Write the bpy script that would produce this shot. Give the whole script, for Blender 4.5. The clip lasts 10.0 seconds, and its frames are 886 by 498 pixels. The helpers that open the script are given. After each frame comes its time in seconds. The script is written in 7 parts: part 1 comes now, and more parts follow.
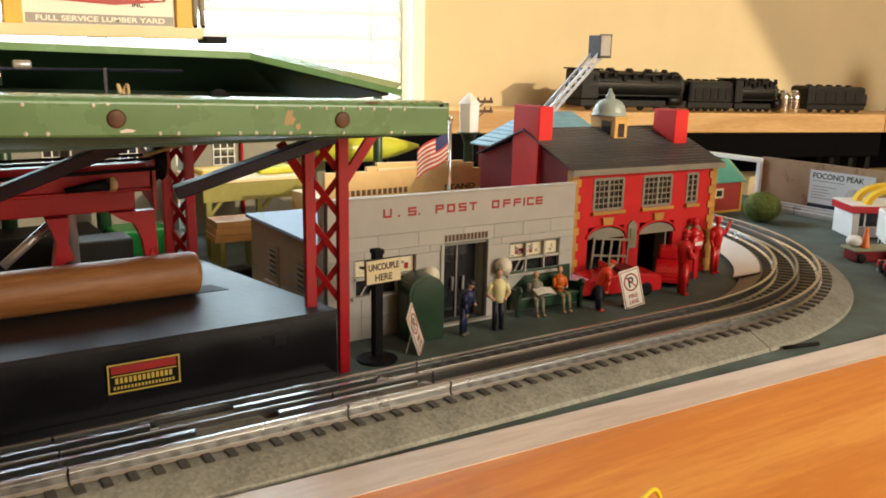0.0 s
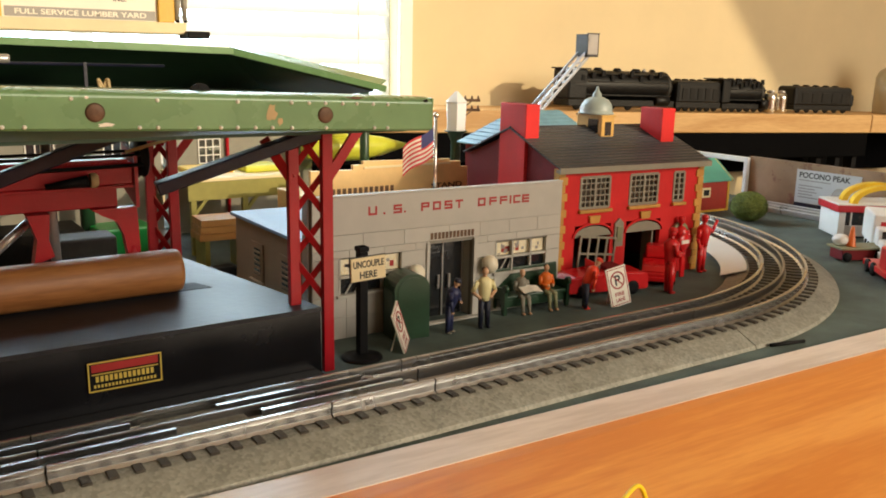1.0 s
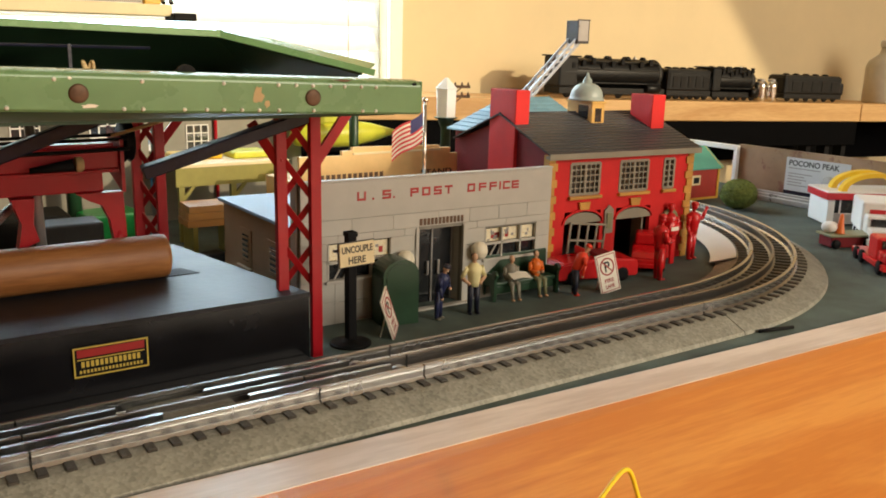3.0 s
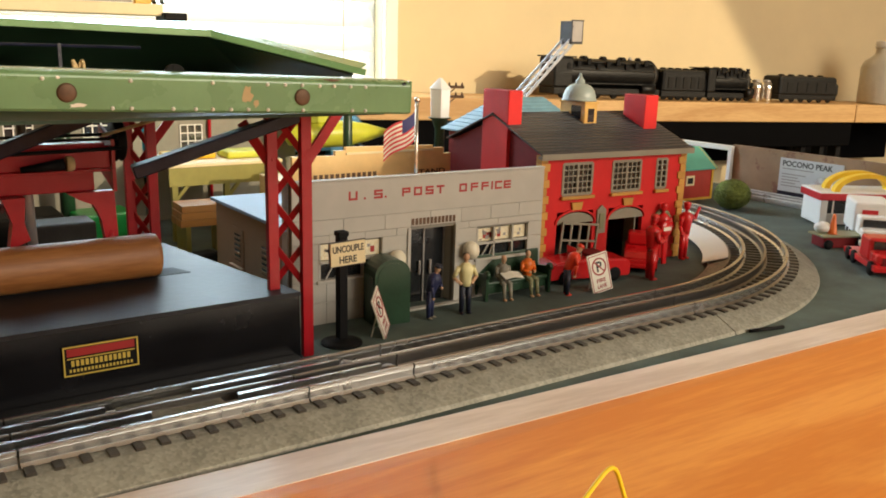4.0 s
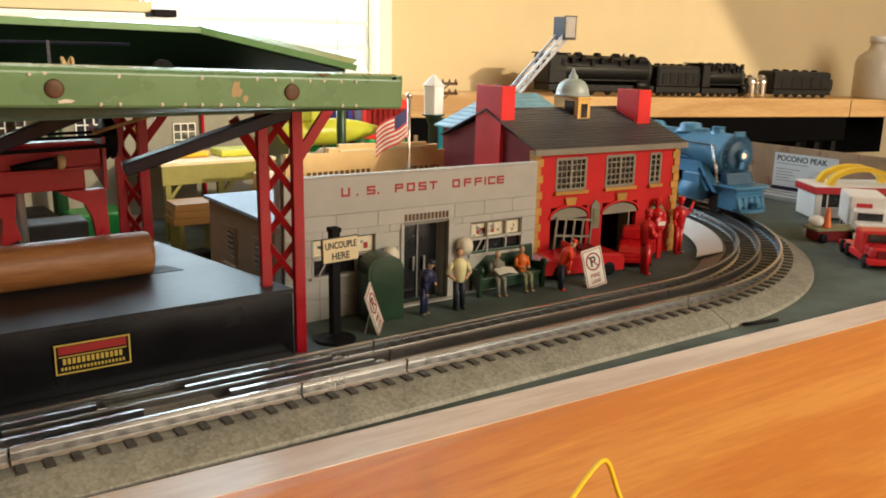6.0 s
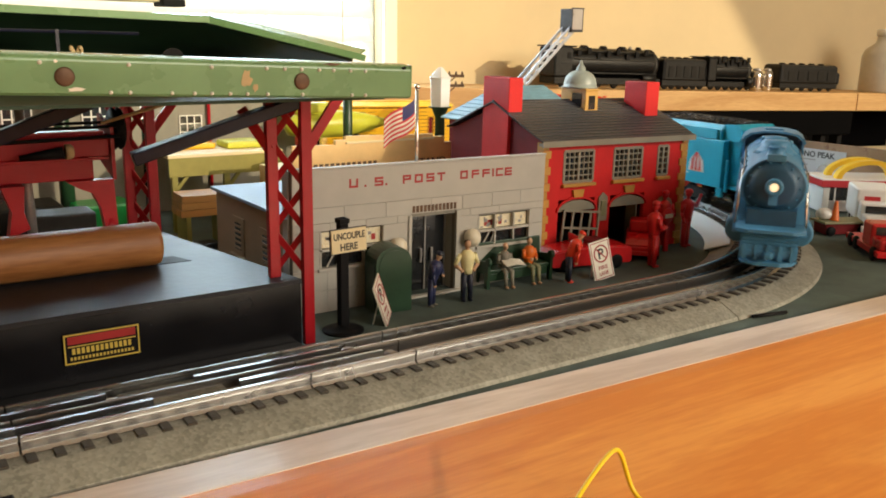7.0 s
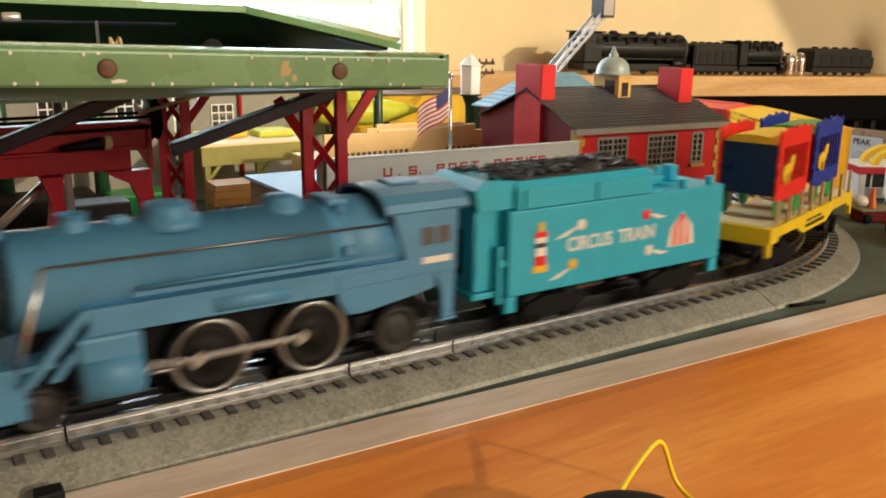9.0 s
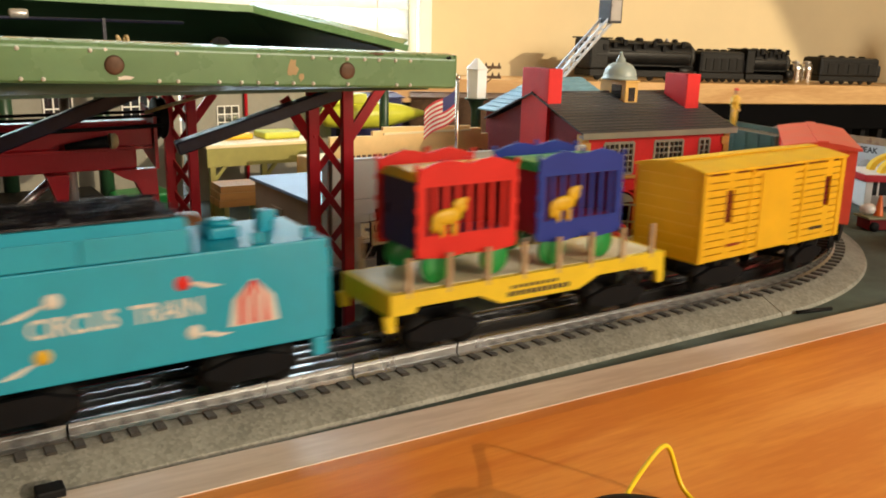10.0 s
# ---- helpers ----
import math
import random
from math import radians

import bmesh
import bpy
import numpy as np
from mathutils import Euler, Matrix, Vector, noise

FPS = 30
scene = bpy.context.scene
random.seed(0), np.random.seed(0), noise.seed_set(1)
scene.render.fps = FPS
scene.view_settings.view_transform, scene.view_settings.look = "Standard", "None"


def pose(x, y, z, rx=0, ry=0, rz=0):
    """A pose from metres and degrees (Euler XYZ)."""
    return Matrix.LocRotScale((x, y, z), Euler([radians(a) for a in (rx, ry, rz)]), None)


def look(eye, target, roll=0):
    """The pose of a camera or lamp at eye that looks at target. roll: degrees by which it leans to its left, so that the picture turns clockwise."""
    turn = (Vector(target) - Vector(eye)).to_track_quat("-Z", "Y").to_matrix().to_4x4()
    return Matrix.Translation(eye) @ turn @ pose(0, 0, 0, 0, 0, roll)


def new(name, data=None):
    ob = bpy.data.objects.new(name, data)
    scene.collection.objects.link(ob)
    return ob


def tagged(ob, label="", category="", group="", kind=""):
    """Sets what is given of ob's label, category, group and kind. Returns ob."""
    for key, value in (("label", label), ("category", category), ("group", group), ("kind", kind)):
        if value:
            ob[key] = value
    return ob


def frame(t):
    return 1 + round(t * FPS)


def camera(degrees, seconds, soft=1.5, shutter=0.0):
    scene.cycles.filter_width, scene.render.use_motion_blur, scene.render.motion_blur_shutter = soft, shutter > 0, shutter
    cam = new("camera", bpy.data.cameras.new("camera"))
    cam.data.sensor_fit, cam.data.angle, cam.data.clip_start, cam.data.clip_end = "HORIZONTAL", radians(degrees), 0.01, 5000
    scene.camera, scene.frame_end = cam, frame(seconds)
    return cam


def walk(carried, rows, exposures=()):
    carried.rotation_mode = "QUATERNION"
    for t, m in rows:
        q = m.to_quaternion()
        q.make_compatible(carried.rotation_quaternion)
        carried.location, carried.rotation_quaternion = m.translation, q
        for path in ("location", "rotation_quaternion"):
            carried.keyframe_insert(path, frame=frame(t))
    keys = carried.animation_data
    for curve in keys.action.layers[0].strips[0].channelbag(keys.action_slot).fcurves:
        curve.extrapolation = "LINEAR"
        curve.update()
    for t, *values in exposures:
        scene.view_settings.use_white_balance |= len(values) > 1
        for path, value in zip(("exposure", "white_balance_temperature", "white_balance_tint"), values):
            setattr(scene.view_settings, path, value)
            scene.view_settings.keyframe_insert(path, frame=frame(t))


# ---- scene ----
cam = camera(54.0, 10.0, soft=1.8, shutter=0.6)
walk(cam, [
    (0.0, pose(-0.0520, -0.3540, 0.1834, 77.339, -0.931, -33.132)),
    (0.5, pose(-0.0496, -0.3525, 0.1813, 77.617, -0.992, -33.492)),
    (1.0, pose(-0.0485, -0.3534, 0.1805, 77.432, -1.067, -33.808)),
    (1.5, pose(-0.0482, -0.3542, 0.1800, 77.166, -0.995, -34.070)),
    (2.0, pose(-0.0491, -0.3520, 0.1775, 76.941, -1.335, -34.179)),
    (2.5, pose(-0.0482, -0.3512, 0.1777, 76.786, -1.273, -34.314)),
    (4.0, pose(-0.0440, -0.3555, 0.1775, 76.781, -1.348, -34.541)),
    (4.5, pose(-0.0427, -0.3554, 0.1783, 76.859, -1.313, -34.649)),
    (5.0, pose(-0.0401, -0.3576, 0.1773, 76.972, -1.184, -34.785)),
    (6.5, pose(-0.0425, -0.3557, 0.1742, 76.519, -0.871, -34.755)),
    (7.0, pose(-0.0436, -0.3546, 0.1729, 76.368, -0.967, -34.575)),
    (7.5, pose(-0.0460, -0.3544, 0.1721, 76.231, -0.783, -34.274)),
    (8.0, pose(-0.0490, -0.3509, 0.1716, 75.925, -0.587, -33.833)),
    (8.5, pose(-0.0490, -0.3501, 0.1727, 75.599, -0.578, -33.409)),
    (9.0, pose(-0.0483, -0.3501, 0.1741, 75.466, -0.521, -33.042)),
    (9.5, pose(-0.0482, -0.3497, 0.1730, 75.582, -0.643, -32.765)),
    (10.0, pose(-0.0483, -0.3484, 0.1715, 75.857, -1.051, -32.666)),
], exposures=[(0.0, -0.51), (10.0, -0.51)])

# ---- light ----
world = bpy.data.worlds.new("sky")
scene.world = world
world.use_nodes = True
wn = world.node_tree.nodes
sky = wn.new("ShaderNodeTexSky")
sky.sky_type, sky.sun_disc = "NISHITA", False
SUN_DIR = Vector((-0.365, 0.931, -0.305)).normalized()
sky.sun_elevation = radians(17.0)
sky.sun_rotation = math.atan2(-SUN_DIR.x, -SUN_DIR.y)
wn["Background"].inputs["Strength"].default_value = 0.15
world.node_tree.links.new(sky.outputs[0], wn["Background"].inputs["Color"])

sun = new("sun", bpy.data.lights.new("sun", "SUN"))
sun.data.energy, sun.data.angle, sun.data.color = 3.15, radians(0.5), (1.0, 0.80, 0.52)
sun.matrix_world = look(-SUN_DIR * 5, (0, 0, 0))


def area(name, m, w, h, watts, colour):
    ob = new(name, bpy.data.lights.new(name, "AREA"))
    ob.data.shape, ob.data.size, ob.data.size_y = "RECTANGLE", w, h
    ob.data.energy, ob.data.color = watts, colour
    ob.matrix_world = m
    return ob


# ---- materials ----
def nodes_of(name):
    m = bpy.data.materials.new(name)
    m.use_nodes = True
    nt = m.node_tree
    return m, nt, nt.nodes["Principled BSDF"]


def add(nt, kind, **values):
    n = nt.nodes.new(kind)
    for k, v in values.items():
        n.inputs[k.replace("_", " ")].default_value = v
    return n


def mat(name, col, rough=0.5, metal=0.0, var=0.15, scale=60.0, bump=0.12, bscale=500.0, coat=0.0, dirt=None, dirt_at=0.62, stretch=(1, 1, 1), emit=0.0, spread=0.0, spec=0.5):
    """A surface with broad and fine variation, faint relief and, where given, patches of another colour."""
    m, nt, b = nodes_of(name)
    L = nt.links.new
    tc = nt.nodes.new("ShaderNodeTexCoord")
    mp = nt.nodes.new("ShaderNodeMapping")
    mp.inputs["Scale"].default_value = stretch
    L(tc.outputs["Object"], mp.inputs["Vector"])
    n1 = add(nt, "ShaderNodeTexNoise", Scale=scale, Detail=5.0, Roughness=0.6)
    n2 = add(nt, "ShaderNodeTexNoise", Scale=bscale, Detail=3.0)
    L(mp.outputs[0], n1.inputs["Vector"])
    L(mp.outputs[0], n2.inputs["Vector"])
    c = Vector(col)
    r1 = nt.nodes.new("ShaderNodeValToRGB")
    r1.color_ramp.elements[0].position, r1.color_ramp.elements[1].position = 0.3, 0.7
    r1.color_ramp.elements[0].color = (*(c * (1 - var)), 1)
    r1.color_ramp.elements[1].color = (*[min(1, v) for v in c * (1 + var)], 1)
    L(n1.outputs["Fac"], r1.inputs["Fac"])
    out = r1.outputs["Color"]
    if spread:
        info = nt.nodes.new("ShaderNodeObjectInfo")
        mr = add(nt, "ShaderNodeMapRange")
        mr.inputs["To Min"].default_value, mr.inputs["To Max"].default_value = 1 - spread, 1 + spread
        L(info.outputs["Random"], mr.inputs["Value"])
        hs = add(nt, "ShaderNodeHueSaturation")
        L(mr.outputs[0], hs.inputs["Value"])
        L(out, hs.inputs["Color"])
        out = hs.outputs["Color"]
    if dirt:
        n3 = add(nt, "ShaderNodeTexNoise", Scale=scale * 2.3, Detail=6.0, Roughness=0.7)
        L(mp.outputs[0], n3.inputs["Vector"])
        r3 = nt.nodes.new("ShaderNodeValToRGB")
        r3.color_ramp.elements[0].position, r3.color_ramp.elements[1].position = dirt_at, dirt_at + 0.06
        mx = nt.nodes.new("ShaderNodeMix")
        mx.data_type = "RGBA"
        L(n3.outputs["Fac"], r3.inputs["Fac"])
        L(r3.outputs["Color"], mx.inputs["Factor"])
        L(out, mx.inputs["A"])
        mx.inputs["B"].default_value = (*dirt, 1)
        out = mx.outputs["Result"]
    L(out, b.inputs["Base Color"])
    rr = add(nt, "ShaderNodeMapRange")
    rr.inputs["To Min"].default_value, rr.inputs["To Max"].default_value = max(0.02, rough - 0.1), min(1, rough + 0.1)
    L(n1.outputs["Fac"], rr.inputs["Value"])
    L(rr.outputs[0], b.inputs["Roughness"])
    b.inputs["Metallic"].default_value = metal
    b.inputs["Coat Weight"].default_value = coat
    b.inputs["Specular IOR Level"].default_value = spec
    if bump:
        bp = add(nt, "ShaderNodeBump", Strength=bump, Distance=0.0008)
        L(n2.outputs["Fac"], bp.inputs["Height"])
        L(bp.outputs[0], b.inputs["Normal"])
    if emit:
        b.inputs["Emission Color"].default_value = (*col, 1)
        b.inputs["Emission Strength"].default_value = emit
    return m


def wood(name, dark, light, rough=0.35, scale=14.0, axis=0, coat=0.3):
    """Grain that runs along one axis, with growth lines and pores."""
    m, nt, b = nodes_of(name)
    L = nt.links.new
    tc = nt.nodes.new("ShaderNodeTexCoord")
    mp = nt.nodes.new("ShaderNodeMapping")
    s = [1.0, 1.0, 1.0]
    s[axis] = 0.12
    mp.inputs["Scale"].default_value = s
    L(tc.outputs["Object"], mp.inputs["Vector"])
    n1 = add(nt, "ShaderNodeTexNoise", Scale=scale, Detail=6.0, Roughness=0.65, Distortion=0.8)
    n2 = add(nt, "ShaderNodeTexNoise", Scale=scale * 22, Detail=3.0)
    L(mp.outputs[0], n1.inputs["Vector"])
    L(mp.outputs[0], n2.inputs["Vector"])
    mth = nt.nodes.new("ShaderNodeMath")
    mth.operation = "PINGPONG"
    mul = nt.nodes.new("ShaderNodeMath")
    mul.operation = "MULTIPLY_ADD"
    mul.inputs[1].default_value = 6.0
    L(n1.outputs["Fac"], mul.inputs[0])
    L(n2.outputs["Fac"], mul.inputs[2])
    L(mul.outputs[0], mth.inputs[0])
    mth.inputs[1].default_value = 1.0
    r = nt.nodes.new("ShaderNodeValToRGB")
    r.color_ramp.elements[0].color, r.color_ramp.elements[1].color = (*dark, 1), (*light, 1)
    r.color_ramp.elements[0].position = 0.05
    L(mth.outputs[0], r.inputs["Fac"])
    L(r.outputs["Color"], b.inputs["Base Color"])
    b.inputs["Roughness"].default_value = rough
    b.inputs["Coat Weight"].default_value = coat
    b.inputs["Coat Roughness"].default_value = 0.25
    bp = add(nt, "ShaderNodeBump", Strength=0.08, Distance=0.0008)
    L(n2.outputs["Fac"], bp.inputs["Height"])
    L(bp.outputs[0], b.inputs["Normal"])
    return m


def gravel(name):
    m, nt, b = nodes_of(name)
    L = nt.links.new
    tc = nt.nodes.new("ShaderNodeTexCoord")
    v = add(nt, "ShaderNodeTexVoronoi", Scale=620.0)
    n = add(nt, "ShaderNodeTexNoise", Scale=55.0, Detail=5.0)
    L(tc.outputs["Object"], v.inputs["Vector"])
    L(tc.outputs["Object"], n.inputs["Vector"])
    r = nt.nodes.new("ShaderNodeValToRGB")
    r.color_ramp.elements[0].color, r.color_ramp.elements[1].color = (0.130, 0.130, 0.110, 1), (0.345, 0.340, 0.295, 1)
    sep = nt.nodes.new("ShaderNodeSeparateColor")
    L(v.outputs["Color"], sep.inputs[0])
    mx = add(nt, "ShaderNodeMath")
    mx.operation = "MULTIPLY_ADD"
    mx.inputs[1].default_value = 0.45
    L(sep.outputs[0], mx.inputs[0])
    L(n.outputs["Fac"], mx.inputs[2])
    sb = nt.nodes.new("ShaderNodeMath")
    sb.operation = "SUBTRACT"
    sb.inputs[1].default_value = 0.22
    L(mx.outputs[0], sb.inputs[0])
    L(sb.outputs[0], r.inputs["Fac"])
    L(r.outputs["Color"], b.inputs["Base Color"])
    b.inputs["Roughness"].default_value = 0.62
    bp = add(nt, "ShaderNodeBump", Strength=0.38, Distance=0.0006)
    L(v.outputs["Distance"], bp.inputs["Height"])
    L(bp.outputs[0], b.inputs["Normal"])
    return m


def glass(name, tint=(0.9, 0.95, 0.95)):
    m, nt, b = nodes_of(name)
    b.inputs["Base Color"].default_value = (*tint, 1)
    b.inputs["Transmission Weight"].default_value = 1.0
    b.inputs["Roughness"].default_value = 0.03
    return m


MAT_WALL = mat("wall_paint", (0.74, 0.60, 0.36), 0.75, var=0.05, scale=6, bump=0.1, bscale=160)
MAT_CEIL = mat("ceiling_paint", (0.8, 0.78, 0.72), 0.8, var=0.04, scale=5)
MAT_FLOOR = wood("floor_boards", (0.10, 0.05, 0.025), (0.24, 0.13, 0.06), 0.45, 6)
MAT_WHITE = mat("white_paint", (0.82, 0.82, 0.80), 0.4, var=0.05, scale=20)
MAT_SLAT = mat("blind_slat", (0.85, 0.82, 0.74), 0.45, var=0.05, scale=12)
MAT_MAT = mat("green_mat", (0.080, 0.112, 0.100), 0.85, var=0.35, scale=26, bump=0.6, bscale=900, dirt=(0.12, 0.135, 0.11), dirt_at=0.66)
MAT_DESK = wood("desk_wood", (0.68, 0.205, 0.024), (0.84, 0.33, 0.060), 0.46, 15, 0, 0.10)
MAT_EDGEGLEAM = wood("desk_edge_gleam", (0.58, 0.46, 0.38), (0.78, 0.66, 0.57), 0.4, 16, 0, 0.25)
MAT_SHELF = wood("shelf_pine", (0.50, 0.27, 0.09), (0.66, 0.41, 0.17), 0.5, 16, 0, 0.05)
MAT_LOG = wood("turned_log", (0.25, 0.095, 0.026), (0.42, 0.185, 0.058), 0.55, 26, 0, 0.05)
MAT_BALLAST = gravel("roadbed")
MAT_TIE = mat("tie", (0.045, 0.038, 0.03), 0.6, var=0.3, scale=120, bump=0.4, bscale=1400, stretch=(4, 1, 1), spread=0.25)
MAT_RAIL = mat("rail_steel", (0.60, 0.61, 0.62), 0.26, 1.0, var=0.12, scale=9, bump=0.03, bscale=300, dirt=(0.30, 0.29, 0.27), dirt_at=0.72)
MAT_DARKRAIL = mat("centre_rail", (0.30, 0.29, 0.28), 0.32, 1.0, var=0.2, scale=9, bump=0.03)
MAT_BLACKBASE = mat("black_enamel", (0.007, 0.007, 0.009), 0.25, var=0.4, scale=30, bump=0.06, bscale=260, spec=0.35, dirt=(0.02, 0.02, 0.023), dirt_at=0.7)
MAT_STEELTOP = mat("worn_black_top", (0.015, 0.015, 0.018), 0.44, 0.0, var=0.6, scale=24, bump=0.12, bscale=200, spec=0.28)
MAT_GREEN = mat("green_enamel", (0.155, 0.30, 0.135), 0.27, var=0.12, scale=22, bump=0.1, bscale=240, coat=0.35, dirt=(0.52, 0.50, 0.33), dirt_at=0.735)
MAT_GREENSHADE = mat("green_enamel_shaded", (0.03, 0.075, 0.045), 0.6, var=0.3, scale=30)
MAT_RED = mat("red_enamel", (0.36, 0.006, 0.014), 0.36, var=0.15, scale=40, spec=0.3, dirt=(0.10, 0.01, 0.012), dirt_at=0.70)
MAT_NAVY = mat("blued_steel", (0.010, 0.012, 0.032), 0.34, 0.1, var=0.35, scale=60, dirt=(0.12, 0.12, 0.16), dirt_at=0.72)
MAT_BLACK = mat("black_plastic", (0.006, 0.006, 0.007), 0.6, var=0.3, scale=60, spec=0.15)
MAT_SHADEBLACK = mat("shade_black", (0.003, 0.003, 0.0034), 0.95, var=0.2, scale=20, spec=0.05)
MAT_CHROME = mat("bright_metal", (0.75, 0.74, 0.7), 0.18, 1.0, var=0.1, scale=80)
MAT_BRASS = mat("rusty_rivet", (0.13, 0.075, 0.045), 0.55, 0.5, var=0.3, scale=200)
MAT_YELLOW = mat("yellow_plastic", (0.80, 0.50, 0.015), 0.38, var=0.08, scale=50)
MAT_CREAM = mat("cream_board", (0.78, 0.66, 0.40), 0.5, var=0.08, scale=30)
MAT_POSTER = mat("poster_paper", (0.82, 0.78, 0.68), 0.4, var=0.05, scale=30)
MAT_PRINTRED = mat("print_red", (0.36, 0.02, 0.02), 0.45, var=0.1)
MAT_PRINTBLACK = mat("print_black", (0.02, 0.02, 0.022), 0.5, var=0.1)
MAT_PRINTGREY = mat("print_grey", (0.30, 0.29, 0.28), 0.5, var=0.1)
MAT_GOLD = mat("print_gold", (0.70, 0.52, 0.10), 0.4, 0.2, var=0.1)
MAT_POWALL = mat("grey_plastic_wall", (0.47, 0.455, 0.41), 0.55, var=0.06, scale=45, spread=0.04)
MAT_POSIDE = mat("tan_plastic_shaded", (0.28, 0.175, 0.09), 0.65, var=0.1, scale=45)
MAT_POROOF = mat("pale_roof_windowlit", (0.22, 0.33, 0.46), 0.55, var=0.08, scale=25)
MAT_JOINT = mat("wall_joint", (0.22, 0.21, 0.18), 0.7)
MAT_GLASSDARK = mat("dark_window", (0.02, 0.022, 0.025), 0.1, var=0.3, scale=40, coat=0.5)
MAT_LITWIN = mat("window_print", (0.80, 0.74, 0.55), 0.35, var=0.12, scale=300, dirt=(0.65, 0.42, 0.08), dirt_at=0.56)
MAT_LAMP = mat("opal_globe", (0.80, 0.74, 0.58), 0.3, var=0.05)
MAT_BRICKRED = mat("firehouse_red", (0.60, 0.018, 0.018), 0.52, var=0.10, scale=40, bump=0.35, bscale=700, spec=0.25)
MAT_DARKRED = mat("firehouse_red_shaded", (0.17, 0.010, 0.013), 0.6, var=0.15, scale=60, bump=0.4, bscale=700, spec=0.2)
MAT_QUOIN = mat("quoin_ochre", (0.55, 0.28, 0.05), 0.5, var=0.12, scale=80, spread=0.1)
MAT_FRAME = mat("window_frame_grey", (0.25, 0.225, 0.17), 0.5, var=0.1)
MAT_SHINGLE = mat("grey_shingle", (0.036, 0.037, 0.043), 0.42, var=0.25, scale=90, bump=0.5, bscale=500, spread=0.15)
MAT_DOME = mat("dome_plastic", (0.30, 0.36, 0.35), 0.35, var=0.08, scale=60)
MAT_CUPOLA = mat("cupola_ochre", (0.58, 0.34, 0.08), 0.45, var=0.08)
MAT_FIRERED = mat("fire_red_plastic", (0.60, 0.010, 0.014), 0.30, var=0.08, scale=60, coat=0.25)
MAT_SKIN = mat("figure_flesh", (0.60, 0.36, 0.22), 0.45, var=0.08)
MAT_SHIRT = mat("figure_yellow", (0.86, 0.78, 0.42), 0.5, var=0.08)
MAT_TROUSER = mat("figure_navy", (0.014, 0.017, 0.035), 0.5, var=0.2)
MAT_GREYCLOTH = mat("figure_grey", (0.26, 0.24, 0.19), 0.5, var=0.15)
MAT_ORANGE = mat("figure_orange", (0.75, 0.16, 0.02), 0.4, var=0.1)
MAT_OLIVE = mat("figure_olive", (0.22, 0.22, 0.12), 0.5, var=0.1)
MAT_DARKGREEN = mat("bottle_green", (0.016, 0.052, 0.024), 0.38, var=0.2, scale=60, coat=0.1)
MAT_TEAL = mat("teal_plastic", (0.012, 0.400, 0.560), 0.36, var=0.07, scale=40, bump=0.08)
MAT_LOCO = mat("engine_blue", (0.072, 0.250, 0.430), 0.45, var=0.10, scale=50, bump=0.1)
MAT_LOCOSHADE = mat("engine_blue_shaded", (0.022, 0.085, 0.16), 0.4, var=0.2, scale=60)
MAT_COAL = mat("coal", (0.012, 0.012, 0.016), 0.25, var=0.5, scale=500, bump=1.0, bscale=600)
MAT_WHEEL = mat("wheel_black", (0.009, 0.008, 0.007), 0.6, 0.0, var=0.3, scale=90, spec=0.2)
MAT_WHEELGREY = mat("wheel_grey", (0.020, 0.019, 0.016), 0.6, 0.0, var=0.3, scale=90)
MAT_TYRE = mat("wheel_tyre", (0.27, 0.265, 0.25), 0.36, 1.0, var=0.15)
MAT_HEADLIGHT = mat("headlight", (1.0, 0.70, 0.40), 0.3, var=0.02, emit=1.6)
MAT_CARYELLOW = mat("flatcar_yellow", (0.90, 0.64, 0.016), 0.35, var=0.08, scale=50)
MAT_STOCK = mat("stockcar_yellow", (0.93, 0.53, 0.010), 0.4, var=0.07, scale=50)
MAT_CAGERED = mat("cage_red", (0.76, 0.028, 0.018), 0.42, var=0.06, spec=0.3)
MAT_CAGEBLUE = mat("cage_blue", (0.020, 0.045, 0.32), 0.45, var=0.08, spec=0.3)
MAT_NAVYPLASTIC = mat("navy_plastic", (0.012, 0.016, 0.09), 0.3, var=0.1)
MAT_WHEELGREEN = mat("wheel_green", (0.01, 0.30, 0.06), 0.35, var=0.1)
MAT_CORAL = mat("coral_plastic", (0.78, 0.10, 0.07), 0.4, var=0.07)
MAT_STAKE = mat("wooden_stake", (0.52, 0.36, 0.20), 0.6, var=0.15)
MAT_BUSH = mat("bush_foam", (0.15, 0.19, 0.04), 0.9, var=0.4, scale=200, bump=0.8, bscale=700)
MAT_SHEDRED = mat("shed_red", (0.40, 0.035, 0.02), 0.5, var=0.15)
MAT_SHEDROOF = mat("shed_roof", (0.10, 0.38, 0.30), 0.45, var=0.1)
MAT_TRIMYEL = mat("shed_trim", (0.70, 0.42, 0.05), 0.45, var=0.1)
MAT_FENCE = mat("backdrop_photo", (0.33, 0.21, 0.125), 0.35, var=0.25, scale=14, dirt=(0.20, 0.09, 0.06), dirt_at=0.55, coat=0.2)
MAT_SIGNGREY = mat("sign_paper", (0.60, 0.61, 0.62), 0.4, var=0.06, scale=30)
MAT_DINERRED = mat("diner_red", (0.50, 0.02, 0.03), 0.35, var=0.1)
MAT_SILVER = mat("silver_plastic", (0.45, 0.43, 0.42), 0.3, 0.5, var=0.1)
MAT_BLUEROOF = mat("blue_shingle", (0.16, 0.32, 0.42), 0.4, var=0.15, scale=60, bump=0.4)
MAT_CARDBOARD = mat("tan_plastic", (0.78, 0.52, 0.22), 0.5, var=0.08)
MAT_LIME = mat("lime_plastic", (0.58, 0.60, 0.05), 0.35, var=0.1)
MAT_MUSTARD = mat("mustard_plastic", (0.27, 0.25, 0.055), 0.5, var=0.12)
